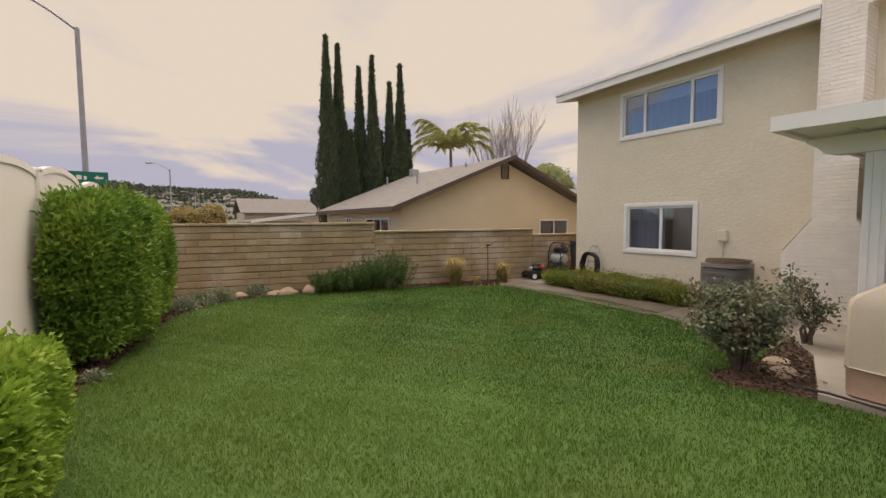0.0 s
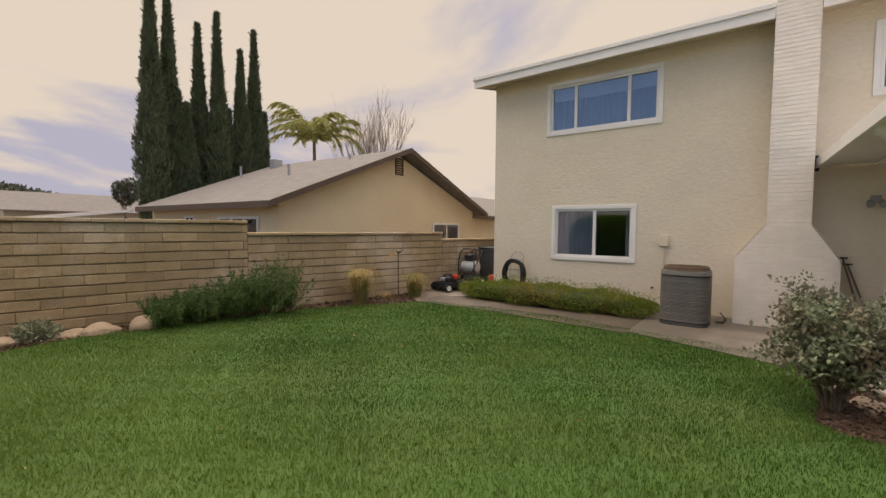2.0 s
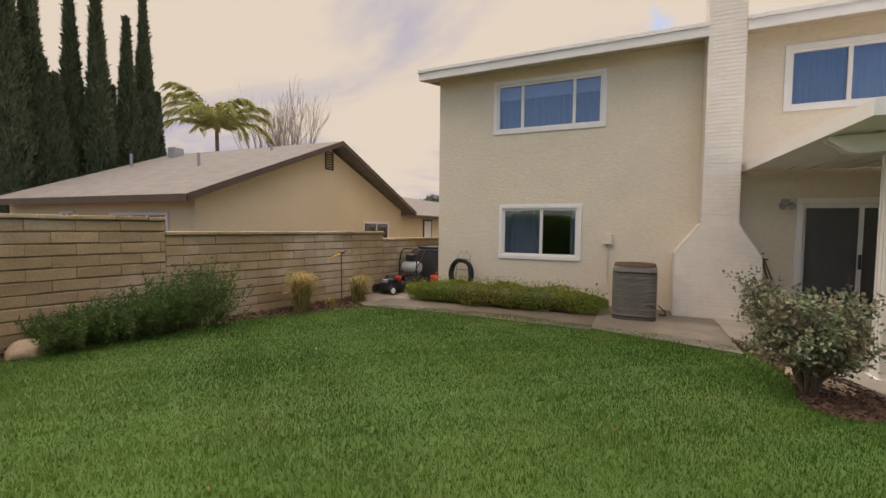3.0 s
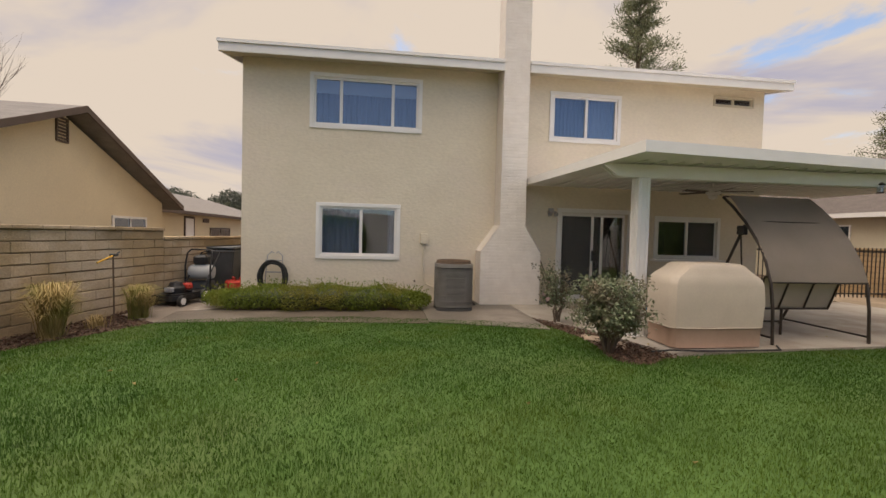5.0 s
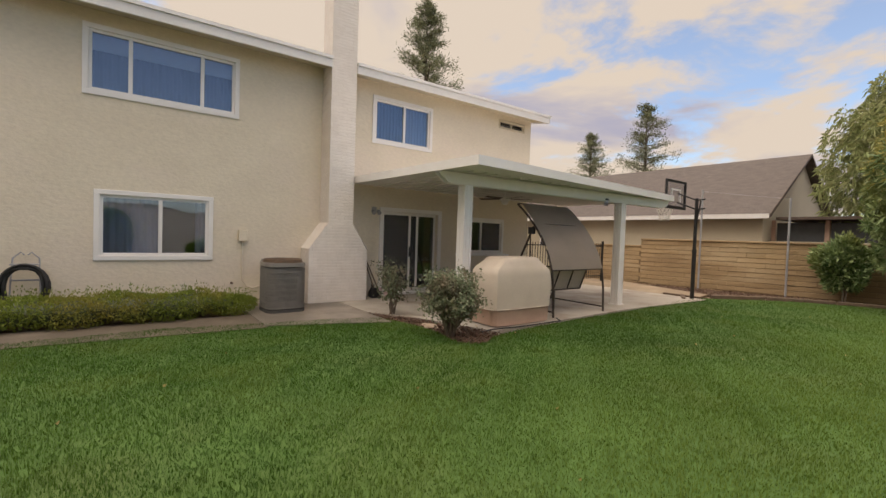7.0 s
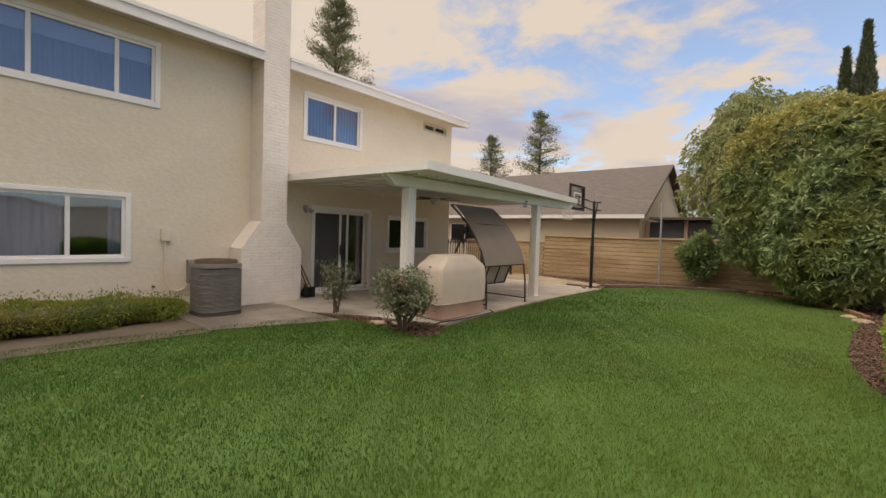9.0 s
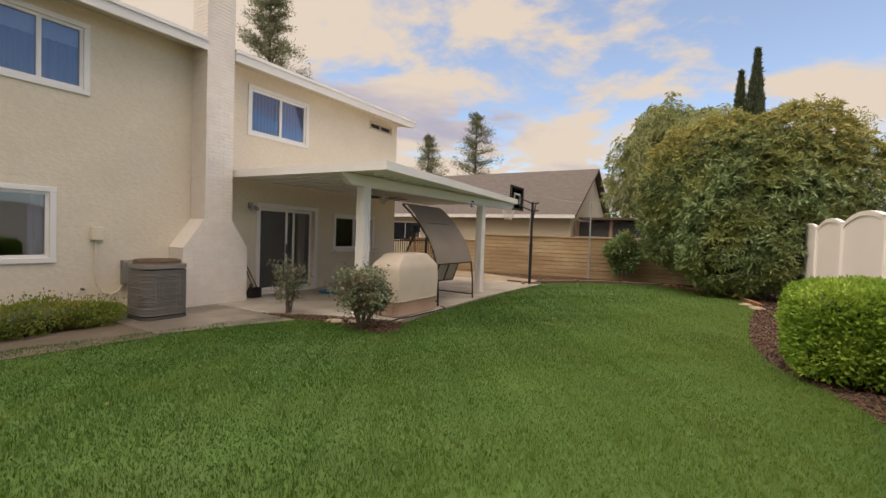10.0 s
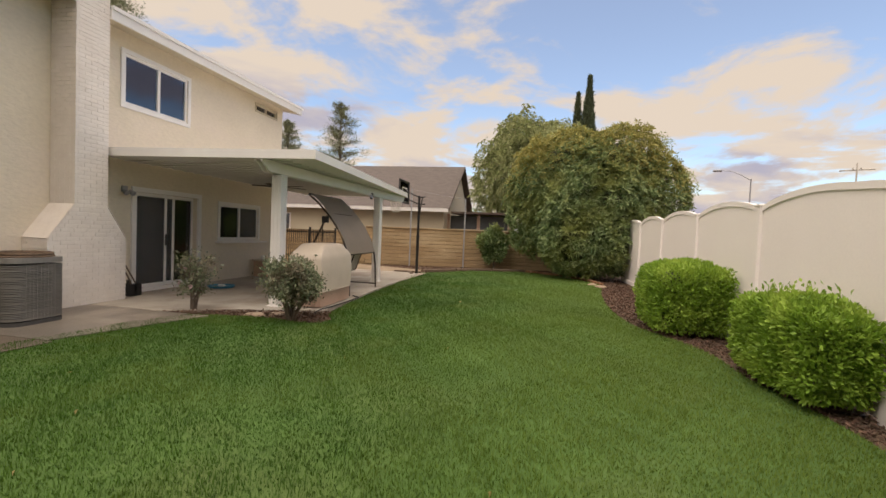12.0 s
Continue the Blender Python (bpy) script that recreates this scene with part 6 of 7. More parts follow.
def ceiling_fan(at):
    ob = thing("ceiling_fan", "white ceiling fan with bronze blades under the patio cover", "ceiling fan", at=at)
    part("downrod", rod((0, 0, 0.0), (0, 0, -0.12), 0.015), M_WHITE, ob)
    bm = bmesh.new()
    lathe(bm, [(0.05, -0.26), (0.11, -0.24), (0.13, -0.19), (0.12, -0.13), (0.05, -0.11)], 18)
    part("motor", bm, M_WHITE, ob, smooth=True)
    bm = bmesh.new()
    lathe(bm, [(0.02, -0.33), (0.07, -0.31), (0.09, -0.27), (0.07, -0.262)], 16)
    part("light_bowl", bm, M_WHITE, ob, smooth=True)
    for k in range(5):
        bm = bmesh.new()
        box(bm, 0.14, 0.66, -0.055, 0.055, -0.185, -0.177)
        bmesh.ops.rotate(bm, verts=bm.verts, cent=(0, 0, -0.18), matrix=Matrix.Rotation(radians(10), 3, "X"))
        bmesh.ops.rotate(bm, verts=bm.verts, cent=(0, 0, 0), matrix=Matrix.Rotation(k * math.tau / 5 + 0.4, 3, "Z"))
        part("blade", bm, M_TRIM_D, ob)


ceiling_fan((7.55, -1.35, 2.634))


def lantern(at):
    ob = thing("lantern", "small black hanging patio lantern", "lamp", at=at)
    part("chain", rod((0, 0, 0), (0, 0, -0.12), 0.005, 5), M_BLACK, ob)
    bm = bmesh.new()
    lathe(bm, [(0.06, -0.16), (0.07, -0.15), (0.02, -0.11)], 10)
    part("hood", bm, M_BLACK, ob)
    part("glass", rod((0, 0, -0.27), (0, 0, -0.16), 0.04, 8), M_GLASS, ob)
    part("base", rod((0, 0, -0.285), (0, 0, -0.27), 0.05, 8), M_BLACK, ob)


lantern((5.72, -2.75, 2.60))


def hoop(at):
    """A free-standing basketball hoop whose board faces the court."""
    ob = thing("basketball_hoop", "black basketball hoop on a pole at the lawn edge", "basketball hoop", at=at)
    part("lower_pole", rod((0, 0, -0.05), (0, 0, 1.3), 0.05, 10), M_BLACK, ob)
    part("upper_pole", rod((0, 0, 1.3), (0, 0, 2.75), 0.042, 10), M_BLACK, ob)
    part("collar", rod((0, 0, 1.27), (0, 0, 1.36), 0.06, 10), M_BLACK, ob)
    for z0, z1 in ((2.70, 3.0), (2.45, 2.75)):
        bm = bmesh.new()
        tube(bm, [(-0.22, 0, z0 + 0.02), (0, 0, z0), (0.52, 0, z1 - 0.08)], 0.022, 7)
        part("arm", bm, M_BLACK, ob)
    part("spring", rod((-0.02, 0.03, 2.0), (-0.12, 0.03, 2.68), 0.02, 7), M_BLACK, ob)
    bx = 0.55
    bd = part("backboard", boxes((bx, bx + 0.02, -0.55, 0.55, 2.52, 3.25)), M_POLY, ob, "smoky clear backboard")
    part("board_frame", boxes((bx - 0.01, bx + 0.035, -0.58, 0.58, 3.22, 3.28), (bx - 0.01, bx + 0.035, -0.58, 0.58, 2.48, 2.56), (bx - 0.01, bx + 0.035, -0.58, -0.51, 2.56, 3.22), (bx - 0.01, bx + 0.035, 0.51, 0.58, 2.56, 3.22)), M_BLACK, bd, "black board frame")
    for f in (bx + 0.022, bx - 0.004):
        part("target_lines", boxes((f, f + 0.003, -0.27, 0.27, 3.0, 3.04), (f, f + 0.003, -0.27, -0.23, 2.65, 3.0), (f, f + 0.003, 0.23, 0.27, 2.65, 3.0)), M_WHITE, bd, "white target square")
    bm = bmesh.new()
    tube(bm, [(bx + 0.30 + 0.225 * math.cos(k * math.tau / 20), 0.225 * math.sin(k * math.tau / 20), 2.56) for k in range(20)], 0.010, 6, closed=True)
    tube(bm, [(bx + 0.02, 0.08, 2.55), (bx + 0.12, 0.09, 2.555)], 0.01, 6)
    tube(bm, [(bx + 0.02, -0.08, 2.55), (bx + 0.12, -0.09, 2.555)], 0.01, 6)
    rim = part("rim", bm, M_BLACK, ob)
    bm = bmesh.new()
    for k in range(12):
        for sgn in (1, -1):
            pts = []
            for j in range(5):
                a = (k + sgn * j * 0.5) * math.tau / 12
                r = 0.22 - 0.026 * j
                pts.append((bx + 0.30 + r * math.cos(a), r * math.sin(a), 2.55 - 0.10 * j))
            tube(bm, pts, 0.006, 4)
    part("net", bm, M_NET, rim, "frayed white net")
    part("base_bar", boxes((-0.12, 0.9, -0.3, -0.22, 0.0, 0.07), bevel=0.01), M_WOOD, ob, "flat dark base board")


hoop((5.36, -6.42, 0.0))

# tall thin poles by the rear wall
for x, y, h in ((6.55, -9.62, 3.35), (4.28, -10.12, 3.0)):
    tagged(part("pole", rod((x, y, -0.05), (x, y, h), 0.03, 8), M_GALV), "thin galvanised pole before the rear wall", "pole", "poles at the rear wall")
bm = bmesh.new()
tube(bm, [(6.55, -9.62, 3.3), (5.4, -9.88, 3.12), (4.28, -10.12, 2.97)], 0.004, 4)
tagged(part("wire", bm, M_GALV), "thin wire strung between two poles", "wire")

# timber and brick edging along the far lawn
for i, ((xa, ya), (xb, yb)) in enumerate((((5.25, -7.35), (4.35, -8.55)), ((4.3, -8.65), (3.0, -9.45)), ((2.95, -9.48), (1.7, -9.85)))):
    d = Vector((xb - xa, yb - ya, 0))
    bm = bmesh.new()
    box(bm, 0, d.length, -0.06, 0.06, -0.04, 0.085, bevel=0.012)
    bmesh.ops.transform(bm, matrix=pose(xa, ya, 0, 0, 0, math.degrees(math.atan2(d.y, d.x))), verts=bm.verts)
    tagged(part("edging_timber", bm, M_WOOD), "weathered timber edging beside the lawn", "edging", "timber edging")
bm = bmesh.new()
box(bm, 0, 0.95, -0.05, 0.05, 0, 0.06, bevel=0.01)
bmesh.ops.transform(bm, matrix=pose(5.45, -6.15, 0.0, 0, 0, -62), verts=bm.verts)
tagged(part("edging_timber", bm, M_WOOD), "short dark timber at the lawn corner", "edging", "timber edging")
edge = thing("brick_edging", "curved row of clay edging bricks beside the lawn", "edging", at=(0, 0, 0))
me_e = bpy.data.meshes.new("brick")
bm = bmesh.new()
box(bm, -0.045, 0.045, -0.1, 0.1, -0.05, 0.075, bevel=0.008)
bm.to_mesh(me_e)
bm.free()
me_e.materials.append(M_COPING)
curve = [(1.6, -9.88), (0.9, -9.5), (0.3, -8.95), (-0.15, -8.3), (-0.5, -7.7), (-0.72, -7.0), (-0.88, -6.3)]
rs = random.Random(8)
for (xa, ya), (xb, yb) in zip(curve, curve[1:]):
    seg = Vector((xb - xa, yb - ya, 0))
    k = max(int(seg.length / 0.2), 1)
    for j in range(k):
        p = Vector((xa, ya, 0)) + seg * ((j + 0.5) / k)
        ob = new("brick", me_e)
        ob.parent = edge
        ob.location = p
        ob.rotation_euler = (0, rs.uniform(-0.06, 0.06), math.atan2(seg.y, seg.x) + math.pi / 2 + rs.uniform(-0.06, 0.06))
        ob.rotation_euler.z += math.pi / 2 * 0


def mower(at, turn):
    ob = thing("lawn_mower", "black and red push lawn mower beside the wall", "lawn mower", at=at, turn=turn)
    bm = bmesh.new()
    prism(bm, [(-0.36, -0.25), (-0.1, -0.28), (0.26, -0.25), (0.40, -0.14), (0.40, 0.14), (0.26, 0.25), (-0.1, 0.28), (-0.36, 0.25)], 0.09, 0.22)
    bmesh.ops.bevel(bm, geom=bm.edges[:], offset=0.025, segments=2, affect="EDGES")
    part("deck", bm, M_BLACK, ob, "dark mower deck")
    part("apron", boxes((-0.38, -0.05, -0.26, 0.26, 0.13, 0.25), bevel=0.03), M_BLACK, ob, "black rear apron")
    bm = bmesh.new()
    lathe(bm, [(0.17, 0.22), (0.17, 0.32), (0.13, 0.36), (0.10, 0.42), (0.05, 0.43)], 16, (0.08, 0, 0))
    part("engine", bm, M_BLACK, ob, "black engine with starter housing")
    part("fuel_tank", boxes((-0.12, 0.02, 0.05, 0.22, 0.28, 0.40), bevel=0.03), M_RED, ob)
    part("muffler", boxes((0.2, 0.3, -0.08, 0.08, 0.24, 0.34), bevel=0.02), M_GALV, ob)
    for x, r in ((-0.34, 0.13), (0.30, 0.10)):
        for s in (-1, 1):
            w = part("wheel", rod((x, s * 0.27, r), (x, s * 0.33, r), r, 18), M_RUBBER, ob, "wheel with pale hub")
            part("hub", rod((x, s * 0.331, r), (x, s * 0.338, r), r * 0.66, 14), M_WHITE, w)
    bm = bmesh.new()
    tube(bm, [(-0.36, 0.22, 0.2), (-0.75, 0.22, 0.75), (-0.92, 0.2, 0.95), (-0.94, 0.12, 0.98), (-0.94, -0.12, 0.98), (-0.92, -0.2, 0.95), (-0.75, -0.22, 0.75), (-0.36, -0.22, 0.2)], 0.014, 7)
    part("handle", bm, M_BLACK, ob, "folded tubular handle")
    bm = bmesh.new()
    tube(bm, [(-0.85, -0.2, 0.93), (-0.88, 0, 1.0), (-0.85, 0.2, 0.93)], 0.008, 6)
    part("bail", bm, M_BLACK, ob)


mower((8.78, 8.93, 0.014), 165)


def air_tank(at, turn):
    """A portable washer: a pale tank and pump on a wheeled frame with a high handle."""
    ob = thing("pressure_washer", "wheeled pressure washer with pale tank and dark frame", "pressure washer", at=at, turn=turn)
    bm = bmesh.new()
    lathe(bm, [(0.04, -0.26), (0.13, -0.23), (0.16, -0.15), (0.16, 0.15), (0.13, 0.23), (0.04, 0.26)], 18)
    bmesh.ops.transform(bm, matrix=pose(0, 0, 0.55, 90, 0, 0), verts=bm.verts)
    part("tank", bm, M_TAN_PLASTIC, ob, "pale rounded tank", True)
    part("frame_base", boxes((-0.22, 0.22, -0.25, 0.25, 0.10, 0.16), bevel=0.015), M_BLACK, ob)
    for s in (-1, 1):
        bm = bmesh.new()
        tube(bm, [(0.2, s * 0.24, 0.06), (0.2, s * 0.24, 0.7), (0.1, s * 0.24, 0.95), (0.02, s * 0.2, 1.02)], 0.016, 7)
        part("upright", bm, M_BLACK, ob)
        w = part("wheel", rod((-0.05, s * 0.27, 0.15), (-0.05, s * 0.33, 0.15), 0.15, 18), M_RUBBER, ob)
        part("hub", rod((-0.05, s * 0.331, 0.15), (-0.05, s * 0.338, 0.15), 0.09, 14), M_WHITE, w)
    part("handle", rod((0.02, -0.2, 1.02), (0.02, 0.2, 1.02), 0.016), M_BLACK, ob)
    part("motor", boxes((-0.16, 0.12, -0.14, 0.14, 0.71, 0.90), bevel=0.04), M_BLACK, ob, "black motor housing")
    part("pump", boxes((-0.2, 0.05, -0.2, 0.2, 0.18, 0.36), bevel=0.03), M_BIN, ob)
    bm = bmesh.new()
    tube(bm, [(-0.18 + 0.02 * math.sin(k), 0.16 * math.cos(k * 0.7), 0.80 + 0.12 * math.sin(k * 0.7)) for k in range(28)], 0.010, 6)
    part("hose", bm, M_RUBBER, ob)


air_tank((9.50, 8.80, 0.014), 180)


def cart_bin(at, turn):
    ob = thing("refuse_bin", "dark grey wheeled refuse bin in the side yard", "bin", "bins in the side yard", at=at, turn=turn)
    bm = bmesh.new()
    a = [bm.verts.new((x * 0.24, y * 0.26, 0.03)) for x, y in ((-1, -1), (1, -1), (1, 1), (-1, 1))]
    b = [bm.verts.new((x * 0.31, y * 0.34, 1.0)) for x, y in ((-1, -1), (1, -1), (1, 1), (-1, 1))]
    bm.faces.new(a[::-1])
    bm.faces.new(b)
    for k in range(4):
        bm.faces.new((a[k], a[(k + 1) % 4], b[(k + 1) % 4], b[k]))
    bmesh.ops.bevel(bm, geom=bm.edges[:], offset=0.03, segments=2, affect="EDGES")
    part("body", bm, M_BIN, ob)
    part("lid", boxes((-0.34, 0.34, -0.37, 0.37, 1.003, 1.06), bevel=0.02), M_BIN, ob, "closed bin lid")
    part("rim", boxes((-0.335, 0.335, -0.36, 0.36, 0.93, 0.985), bevel=0.012), M_BIN, ob)
    for s in (-1, 1):
        part("wheel", rod((0.24, s * 0.28, 0.11), (0.24, s * 0.34, 0.11), 0.11, 14), M_RUBBER, ob)
    part("handle", rod((0.36, -0.25, 0.96), (0.36, 0.25, 0.96), 0.016), M_BIN, ob)


cart_bin((10.45, 8.72, 0.014), 0)
cart_bin((11.3, 8.74, 0.014), 0)


def gas_can(at, turn):
    ob = thing("fuel_can", "red plastic fuel can on the side path", "fuel can", at=at, turn=turn)
    part("body", boxes((-0.19, 0.19, -0.15, 0.15, 0, 0.34), bevel=0.04), M_RED, ob)
    bm = bmesh.new()
    tube(bm, [(-0.12, 0, 0.32), (-0.1, 0, 0.40), (0.06, 0, 0.40), (0.1, 0, 0.32)], 0.02, 7)
    part("handle", bm, M_RED, ob)
    part("spout", rod((0.14, 0, 0.32), (0.2, 0, 0.42), 0.02, 8, 0.012), M_BLACK, ob)


gas_can((9.85, 8.28, 0.014), 30)
gas_can((10.0, 8.12, 0.014), 100)


def hose_reel(at):
    """A hose cart leaning on the wall, black hose hung in big loops."""
    rs = random.Random(4)
    ob = thing("hose_reel", "black garden hose looped over a metal hose cart", "hose reel", at=at, turn=0)
    for s in (-1, 1):
        bm = bmesh.new()
        tube(bm, [(-0.12, s * 0.17, 0.0), (0.02, s * 0.17, 0.5), (0.08, s * 0.15, 0.95), (0.09, s * 0.06, 1.04), (0.09, s * 0.02, 1.0)], 0.011, 6)
        part("frame_rail", bm, M_GALV, ob)
        part("wheel", rod((0.0, s * 0.20, 0.11), (0.0, s * 0.24, 0.11), 0.11, 16), M_RUBBER, ob)
    for z in (0.3, 0.62, 0.86):
        part("crossbar", rod((-0.02, -0.17, z), (-0.02, 0.17, z), 0.012), M_GALV, ob)
    for i in range(13):
        bm = bmesh.new()
        a0, w, hh = rs.uniform(-0.1, 0.1), rs.uniform(0.21, 0.31), rs.uniform(0.27, 0.36)
        tube(bm, [(-0.05 - 0.010 * i + 0.02 * math.sin(k), w * math.cos(k * math.tau / 22 + a0), 0.52 + hh * math.sin(k * math.tau / 22 + a0)) for k in range(22)], 0.018, 6, closed=True)
        part("hose_loop", bm, M_RUBBER, ob)


hose_reel((9.08, 7.25, 0.0))

# irrigation riser with its valve
v = thing("sprinkler_riser", "thin rusty irrigation riser with a valve head", "sprinkler", at=(7.03, 9.08, 0))
part("pipe", rod((0, 0, -0.05), (0.02, 0.03, 1.02), 0.012, 7), M_RUST, v)
part("valve", boxes((-0.05, 0.06, -0.03, 0.05, 1.02, 1.06), bevel=0.01), M_BLACK, v)
part("spray_arm", rod((0.06, 0, 1.05), (0.20, 0.04, 1.08), 0.012, 7), M_BLACK, v)
part("outlet", rod((-0.05, 0, 1.03), (-0.30, 0.06, 0.94), 0.012, 7), M_YELLOW, v, "yellowed outlet pipe")

# tools leaning beside the chimney
for i, (y, h, lean) in enumerate(((1.52, 1.15, 0.10), (1.42, 1.05, 0.14))):
    t_ = thing("garden_tool", "long-handled garden tool leaning beside the chimney", "garden tool", "tools beside the chimney", at=(9.02, y, 0.022))
    part("shaft", rod((-0.12, -0.12, 0.2), (0.20, lean, h), 0.014, 7), M_WOOD, t_)
    part("grip", rod((0.195, lean - 0.06, h), (0.195, lean + 0.06, h), 0.014, 7), M_BLACK, t_)
    part("blade", boxes((-0.155, -0.135, -0.2, -0.04, 0.0, 0.24), bevel=0.006), M_BLACK, t_, "dark metal blade")

# low storage box and kitchen-side clutter
b_ = thing("storage_bench", "tan storage box standing under the kitchen window", "storage box", at=(8.95, -2.95, 0.022))
part("body", boxes((-0.22, 0.22, -0.3, 0.3, 0, 0.44), bevel=0.015), M_COVER_B, b_)
part("lid", boxes((-0.25, 0.25, -0.33, 0.33, 0.443, 0.49), bevel=0.012), M_COVER, b_)
part("jar", rod((0.05, 0.1, 0.492), (0.05, 0.1, 0.60), 0.05, 12), M_WHITE, b_)
p_ = thing("kids_pool_toy", "flat blue plastic tray on the patio floor", "tray", at=(8.35, -0.35, 0.022))
bm = bmesh.new()
lathe(bm, [(0.24, 0.0), (0.27, 0.02), (0.29, 0.05), (0.27, 0.05), (0.24, 0.025)], 22)
part("tray", bm, M_BLUE, p_)
part("sponge", boxes((-0.08, 0.06, -0.05, 0.05, 0.026, 0.07), bevel=0.012), M_WHITE, p_)
g_ = thing("trash_bag", "small black bag at the chimney foot", "bag", at=(8.98, 1.40, 0.022))
bm = bmesh.new()
lathe(bm, [(0.06, 0.0), (0.11, 0.04), (0.10, 0.14), (0.05, 0.22), (0.03, 0.27), (0.05, 0.30)], 12)
part("bag", bm, M_RUBBER, g_, smooth=True)

# iron side gate past the patio
gt = thing("metal_gate", "black iron bar fence closing the side yard", "gate", at=(9.45, -4.1, 0.0))
for y in (-0.05, -2.2, -4.3):
    part("post", boxes((-0.03, 0.03, y - 0.03, y + 0.03, -0.05, 1.5)), M_BLACK, gt)
for z in (0.2, 1.30):
    part("rail", boxes((-0.015, 0.015, -4.3, -0.05, z, z + 0.035)), M_BLACK, gt)
for i in range(32):
    y = -0.18 - i * 0.128
    part("bar", boxes((-0.009, 0.009, y - 0.009, y + 0.009, 0.12, 1.42)), M_BLACK, gt)


# ---- street ----
def street_lamp(at, h, arm, turn, r=0.09, label="tall grey street lamp with curved arm"):
    ob = thing("street_lamp", label, "street lamp", "street lamps", at=at, turn=turn)
    part("pole", rod((0, 0, -0.05), (0, 0, h), r, 10, r * 0.7), M_GALV, ob)
    bm = bmesh.new()
    tube(bm, [(-arm * s, 0, h - 0.1 + arm * 0.42 * math.sin(min(s * 1.15, 1.0) * math.pi / 2)) for s in (0, 0.15, 0.3, 0.5, 0.7, 0.85, 1.0)], r * 0.4, 7, r * 0.3)
    part("arm", bm, M_GALV, ob)
    part("lamp_head", boxes((-arm - 0.55, -arm + 0.1, -0.12, 0.12, h - 0.16 + arm * 0.42, h + 0.0 + arm * 0.42), bevel=0.05), M_GALV, ob)
    part("pole_cap", rod((0, 0, h), (0, 0, h + 0.06), r * 0.8, 10, r * 0.4), M_GALV, ob)
    return ob


lamp = street_lamp((-3.25, 23.0, 0), 9.65, 2.5, 5, 0.125)
sg = part("street_sign", boxes((-0.84, 0.74, -0.17, -0.14, 3.34, 3.85), bevel=0.004), M_GREEN_SIGN, lamp, "green street name sign")
part("sign_lettering", boxes((-0.68, -0.52, -0.176, -0.172, 3.51, 3.69), (-0.46, -0.35, -0.176, -0.172, 3.51, 3.66), (-0.30, -0.13, -0.176, -0.172, 3.51, 3.69), (-0.07, 0.03, -0.176, -0.172, 3.51, 3.66)), M_WHITE, sg, "unreadable white lettering")
bm = bmesh.new()
solid(bm, [(0.27, -0.176, 3.60), (0.40, -0.176, 3.71), (0.40, -0.176, 3.64), (0.57, -0.176, 3.64), (0.57, -0.176, 3.56), (0.40, -0.176, 3.56), (0.40, -0.176, 3.49)], (0, 0.004, 0))
part("arrow", bm, M_WHITE, sg)
street_lamp((-0.35, 55.0, 0), 7.4, 1.6, 0, 0.09)
street_lamp((3.1, 85.0, 0), 6.3, 1.6, 0, 0.09)
street_lamp((9.3, 130.0, 0), 6.4, 2.2, 0, 0.1)
street_lamp((-14.9, -29.0, 0), 6.6, 2.0, 156, 0.07)
up_ = thing("utility_pole", "pale grey pole with a small crossarm beyond the fence", "pole", at=(-14.0, -16.5, 0), turn=-35)
part("pole", rod((0, 0, -0.05), (0, 0, 5.75), 0.07, 8, 0.03), M_NET, up_)
part("crossarm", boxes((-0.65, 0.65, -0.04, 0.04, 5.38, 5.44), bevel=0.01), M_NET, up_)
for x in (-0.14, 0.14):
    part("insulator", rod((x, 0, 5.44), (x, 0, 5.54), 0.05, 8, 0.03), M_NET, up_)
ys_ = thing("warning_sign", "yellow diamond road sign in the distance", "road sign", at=(-0.2, 50.0, 0))
part("post", rod((0, 0.05, -0.05), (0, 0.05, 2.6), 0.04, 6), M_GALV, ys_)
bm = bmesh.new()
solid(bm, [(-0.45, 0, 2.5), (0, 0, 2.05), (0.45, 0, 2.5), (0, 0, 2.95)], (0, 0.02, 0))
part("plate", bm, M_YELLOW, ys_)
rd = bmesh.new()
prism(rd, [(-12.0, -60.0), (-4.0, -60.0), (-4.0, 30.0), (6.0, 180.0), (-4.0, 180.0), (-12.0, 30.0)], -0.055, -0.03)
tagged(part("road", rd, M_ASPHALT), "asphalt street beyond the white fence", "road", kind="structure")

# fallen leaves on the turf
rng = np.random.default_rng(301)
lp = np.column_stack([rng.uniform(0.5, 6.0, 26), rng.uniform(-6, 9, 26), np.full(26, 0.035)])
fl = link("fallen_leaves", leaf_mesh("fallen_leaves", lp, rng.normal(0, 1, (26, 3)) * np.array((1, 1, 0.15)), 0.05, 0.03, rng), L_STRAW)
tagged(fl, "a few dry leaves scattered on the lawn", "leaves", kind="stuff")
# torn label plate, utility meter and downspout on the house
hp("downspout", boxes((HX - 0.08, HX - 0.003, 1.955, 2.025, 2.55, 2.80), bevel=0.01), M_BLACK, label="short black downspout")
hp("hose_bib", rod((HX - 0.10, 4.35, 0.45), (HX, 4.35, 0.45), 0.018, 8), M_RUST, label="brass hose bib")

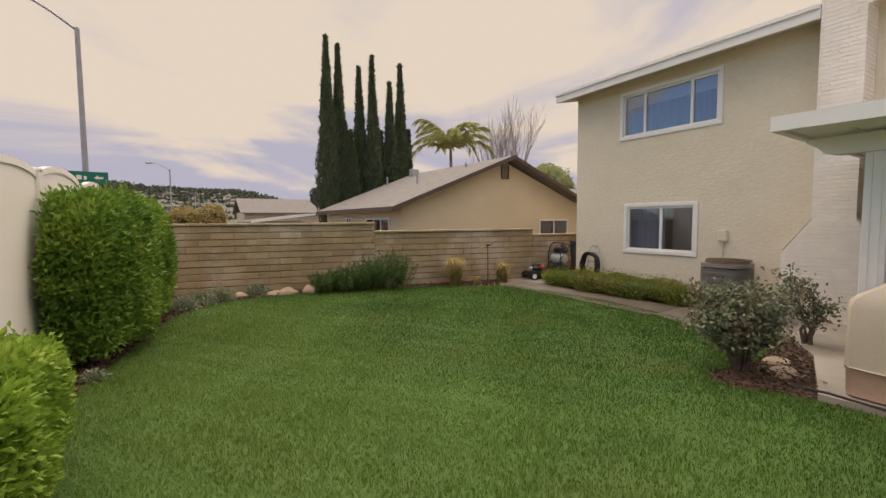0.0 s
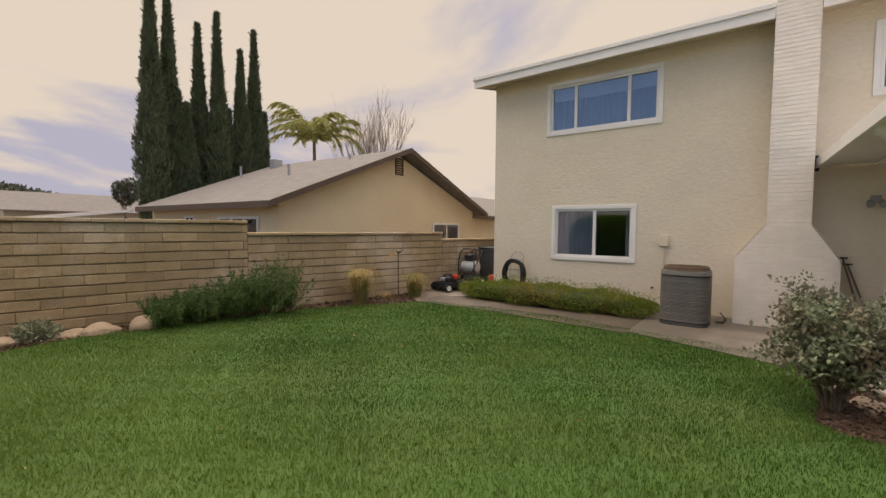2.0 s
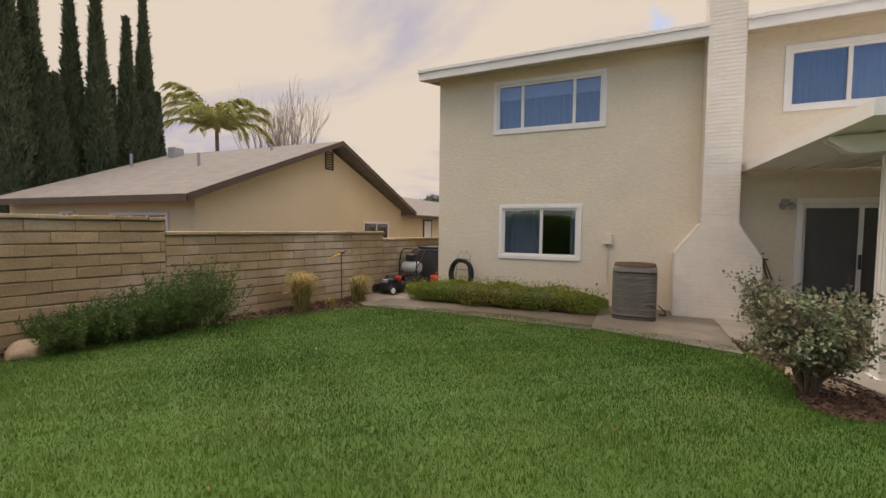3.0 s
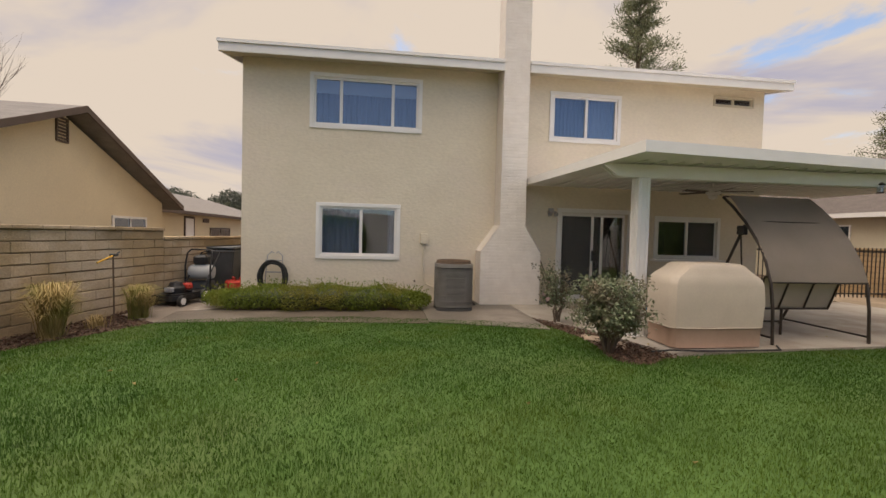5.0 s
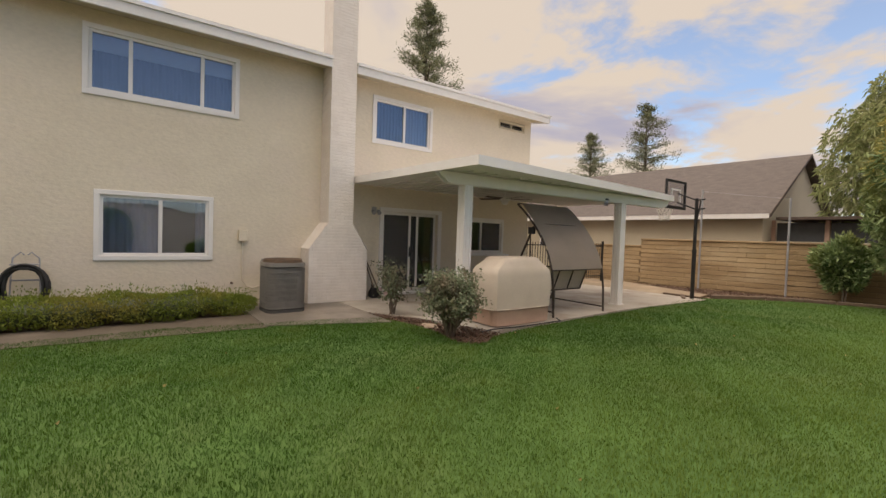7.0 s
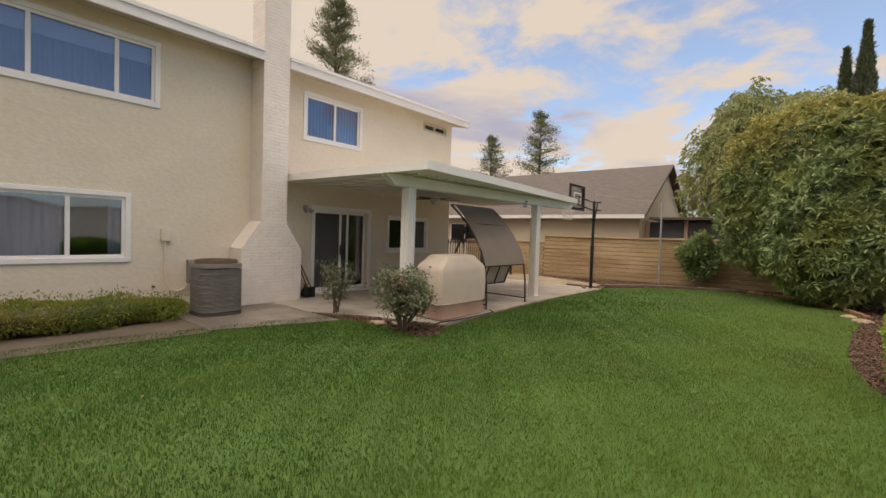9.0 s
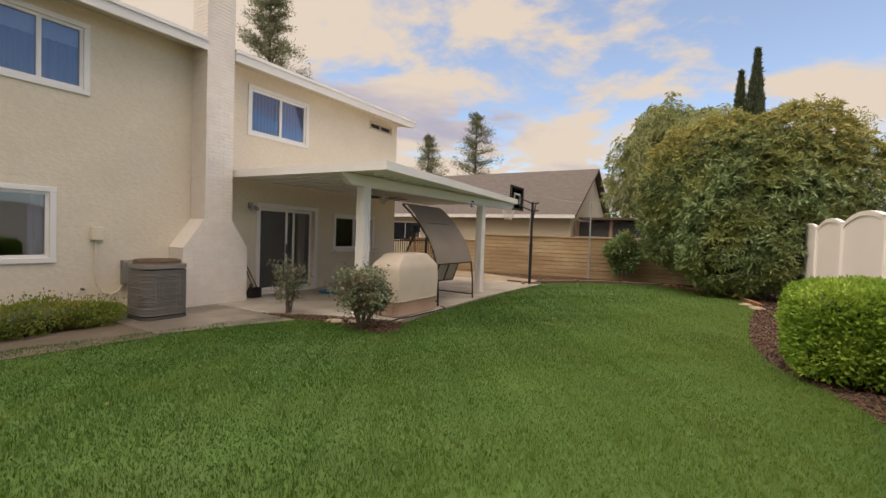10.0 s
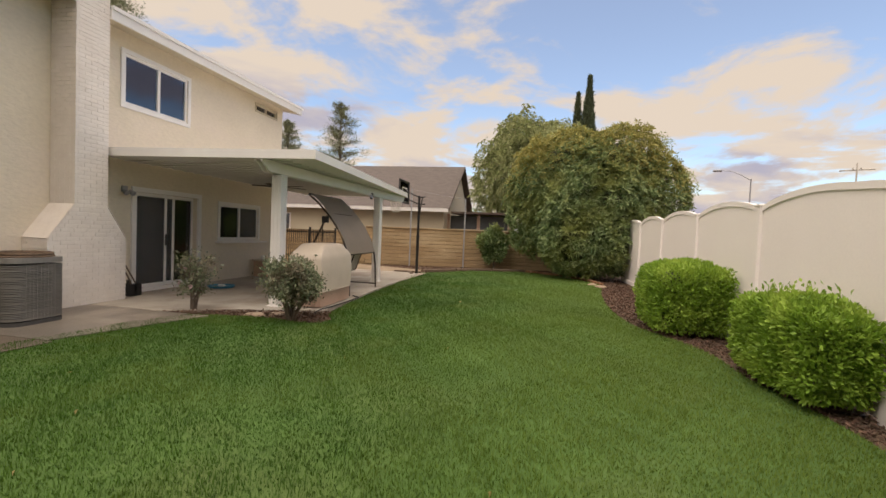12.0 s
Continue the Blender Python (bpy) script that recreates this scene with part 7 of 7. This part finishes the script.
# ---- masonry pieces ----
def block_mesh(name, lx, ly, lz, bev, seed, rough=0.006):
    """One rough block, its edges worn."""
    rng = random.Random(seed)
    bm = bmesh.new()
    box(bm, 0, lx, 0, ly, 0, lz, bevel=bev)
    for v in bm.verts:
        v.co += Vector((rng.uniform(-rough, rough) * 0.15, rng.uniform(-rough, rough), rng.uniform(-rough, rough) * 0.6))
    me = bpy.data.meshes.new(name)
    bmesh.ops.recalc_face_normals(bm, faces=bm.faces)
    bm.to_mesh(me)
    bm.free()
    return me


BL, BH, BT = 0.50, 0.158, 0.19


def block_wall(name, p0, p1, tops, label, seed, mat=M_BLOCK):
    """A slump-block wall from p0 to p1; tops: (share along, height of top) steps; a mortar core with proud blocks."""
    rng = random.Random(seed)
    a, b = Vector((*p0, 0)), Vector((*p1, 0))
    length = (b - a).length
    wall = new(name)
    wall.matrix_world = Matrix.Translation(a) @ pose(0, 0, 0, 0, 0, math.degrees(math.atan2(b.y - a.y, b.x - a.x)))
    tagged(wall, label, "wall", kind="structure")
    kinds = [block_mesh("block", BL - 0.002, 0.05, BH - 0.018, 0.007, seed * 10 + i) for i in range(5)]
    halves = [block_mesh("block", BL / 2 - 0.002, 0.05, BH - 0.018, 0.007, seed * 10 + 7 + i) for i in range(2)]
    caps = [block_mesh("cap_block", 0.40 - 0.008, BT + 0.07, 0.055, 0.008, seed * 10 + 20 + i, 0.003) for i in range(3)]
    for me in kinds + halves + caps:
        me.materials.append(mat)
    bounds = [(s * length, z) for s, z in tops] + [(length, 0)]
    for (s0, z), (s1, _) in zip(bounds, bounds[1:]):
        part("mortar_core", boxes((s0, s1, 0.012, BT - 0.012, -0.06, z - 0.056)), M_GROUT, wall)
        rows = int(math.ceil((z - 0.055) / BH))
        for r in range(rows):
            zt = z - 0.062 - r * BH
            x = s0 + (0.0 if r % 2 else -BL / 2)
            while x < s1 - 0.02:
                lo, hi = max(x, s0), min(x + BL, s1)
                if hi - lo > 0.06:
                    me = rng.choice(kinds) if hi - lo > BL * 0.8 else rng.choice(halves)
                    ob = new("block", me)
                    ob.parent = wall
                    full = BL if hi - lo > BL * 0.8 else BL / 2
                    ob.location = (lo + 0.001, rng.uniform(-0.008, 0.004), zt - BH + 0.007)
                    ob.scale = ((hi - lo) / full, 1, 1)
                x += BL
        x = s0
        while x < s1 - 0.01:
            w_ = min(0.40, s1 - x)
            ob = new("cap_block", rng.choice(caps))
            ob.parent = wall
            ob.location = (x, -0.035, z - 0.055)
            ob.scale = (w_ / 0.40, 1, 1)
            x += 0.40
    return wall


def north_y(x):
    return 10.1 - 0.215 * (x - 4.8)


block_wall("wall_north", (-1.5, north_y(-1.5)), (14.5, north_y(14.5)), [(0, 1.69), (0.356, 1.47), (0.646, 1.30)], "weathered tan slump-block garden wall stepping down", 1)
block_wall("wall_south", (12.0, -8.75), (-2.5, -11.65), [(0, 1.40), (0.24, 1.66)], "golden tan block rear garden wall, stained by water", 2, M_BLOCK_S)

# chimney bricks: single bricks up to the patio roof, joined courses above
rng_b = random.Random(5)
CB, CC = 0.205, 0.068
brick_kinds = [block_mesh("brick", 0.02, CB - 0.002, CC - 0.010, 0.003, 60 + i, 0.0015) for i in range(4)]
for me in brick_kinds:
    me.materials.append(M_BRICK)


def chimney_bounds(z):
    if z < CH["zb"]:
        return CH["b0"], CH["b1"]
    if z < CH["zs"]:
        s = (z - CH["zb"]) / (CH["zs"] - CH["zb"])
        return CH["b0"] + (CH["y0"] - CH["b0"]) * s, CH["b1"] + (CH["y1"] - CH["b1"]) * s
    return CH["y0"], CH["y1"]


count = 0
upper = bmesh.new()
r = 0
while r * CC < CH["top"] - CC:
    z = r * CC + 0.02
    ya, yb = chimney_bounds(z + CC * 0.9)
    y = ya - (CB / 2 if r % 2 else 0)
    while y < yb - 0.015:
        lo, hi = max(y, ya), min(y + CB, yb)
        if hi - lo > 0.02:
            if count < 300:
                ob = new("brick", rng_b.choice(brick_kinds))
                ob.parent = chimney
                ob.location = HO @ Vector((CH["x"] + rng_b.uniform(-0.002, 0.002), lo, z))
                ob.scale = (1, (hi - lo) / CB, 1)
                count += 1
            else:
                box(upper, CH["x"] + rng_b.uniform(-0.002, 0.002), CH["x"] + 0.02, lo + 0.001, hi - 0.001, z, z + CC - 0.009)
        y += CB
    # side faces
    for yy in (ya, yb):
        x = CH["x"] - (0.0 if r % 2 else 0.1)
        while x < HX - 0.03:
            x1 = min(x + CB, HX - 0.01)
            x = max(x, CH["x"])
            s = 1 if yy == ya else -1
            box(upper, x + 0.003, x1 - 0.003, yy, yy + s * 0.02, z, z + CC - 0.009)
            x = x1
    r += 1
bmesh.ops.transform(upper, matrix=HO, verts=upper.verts)
rest = part("brickwork", upper, M_BRICK, chimney)
rest["kind"] = "stuff"
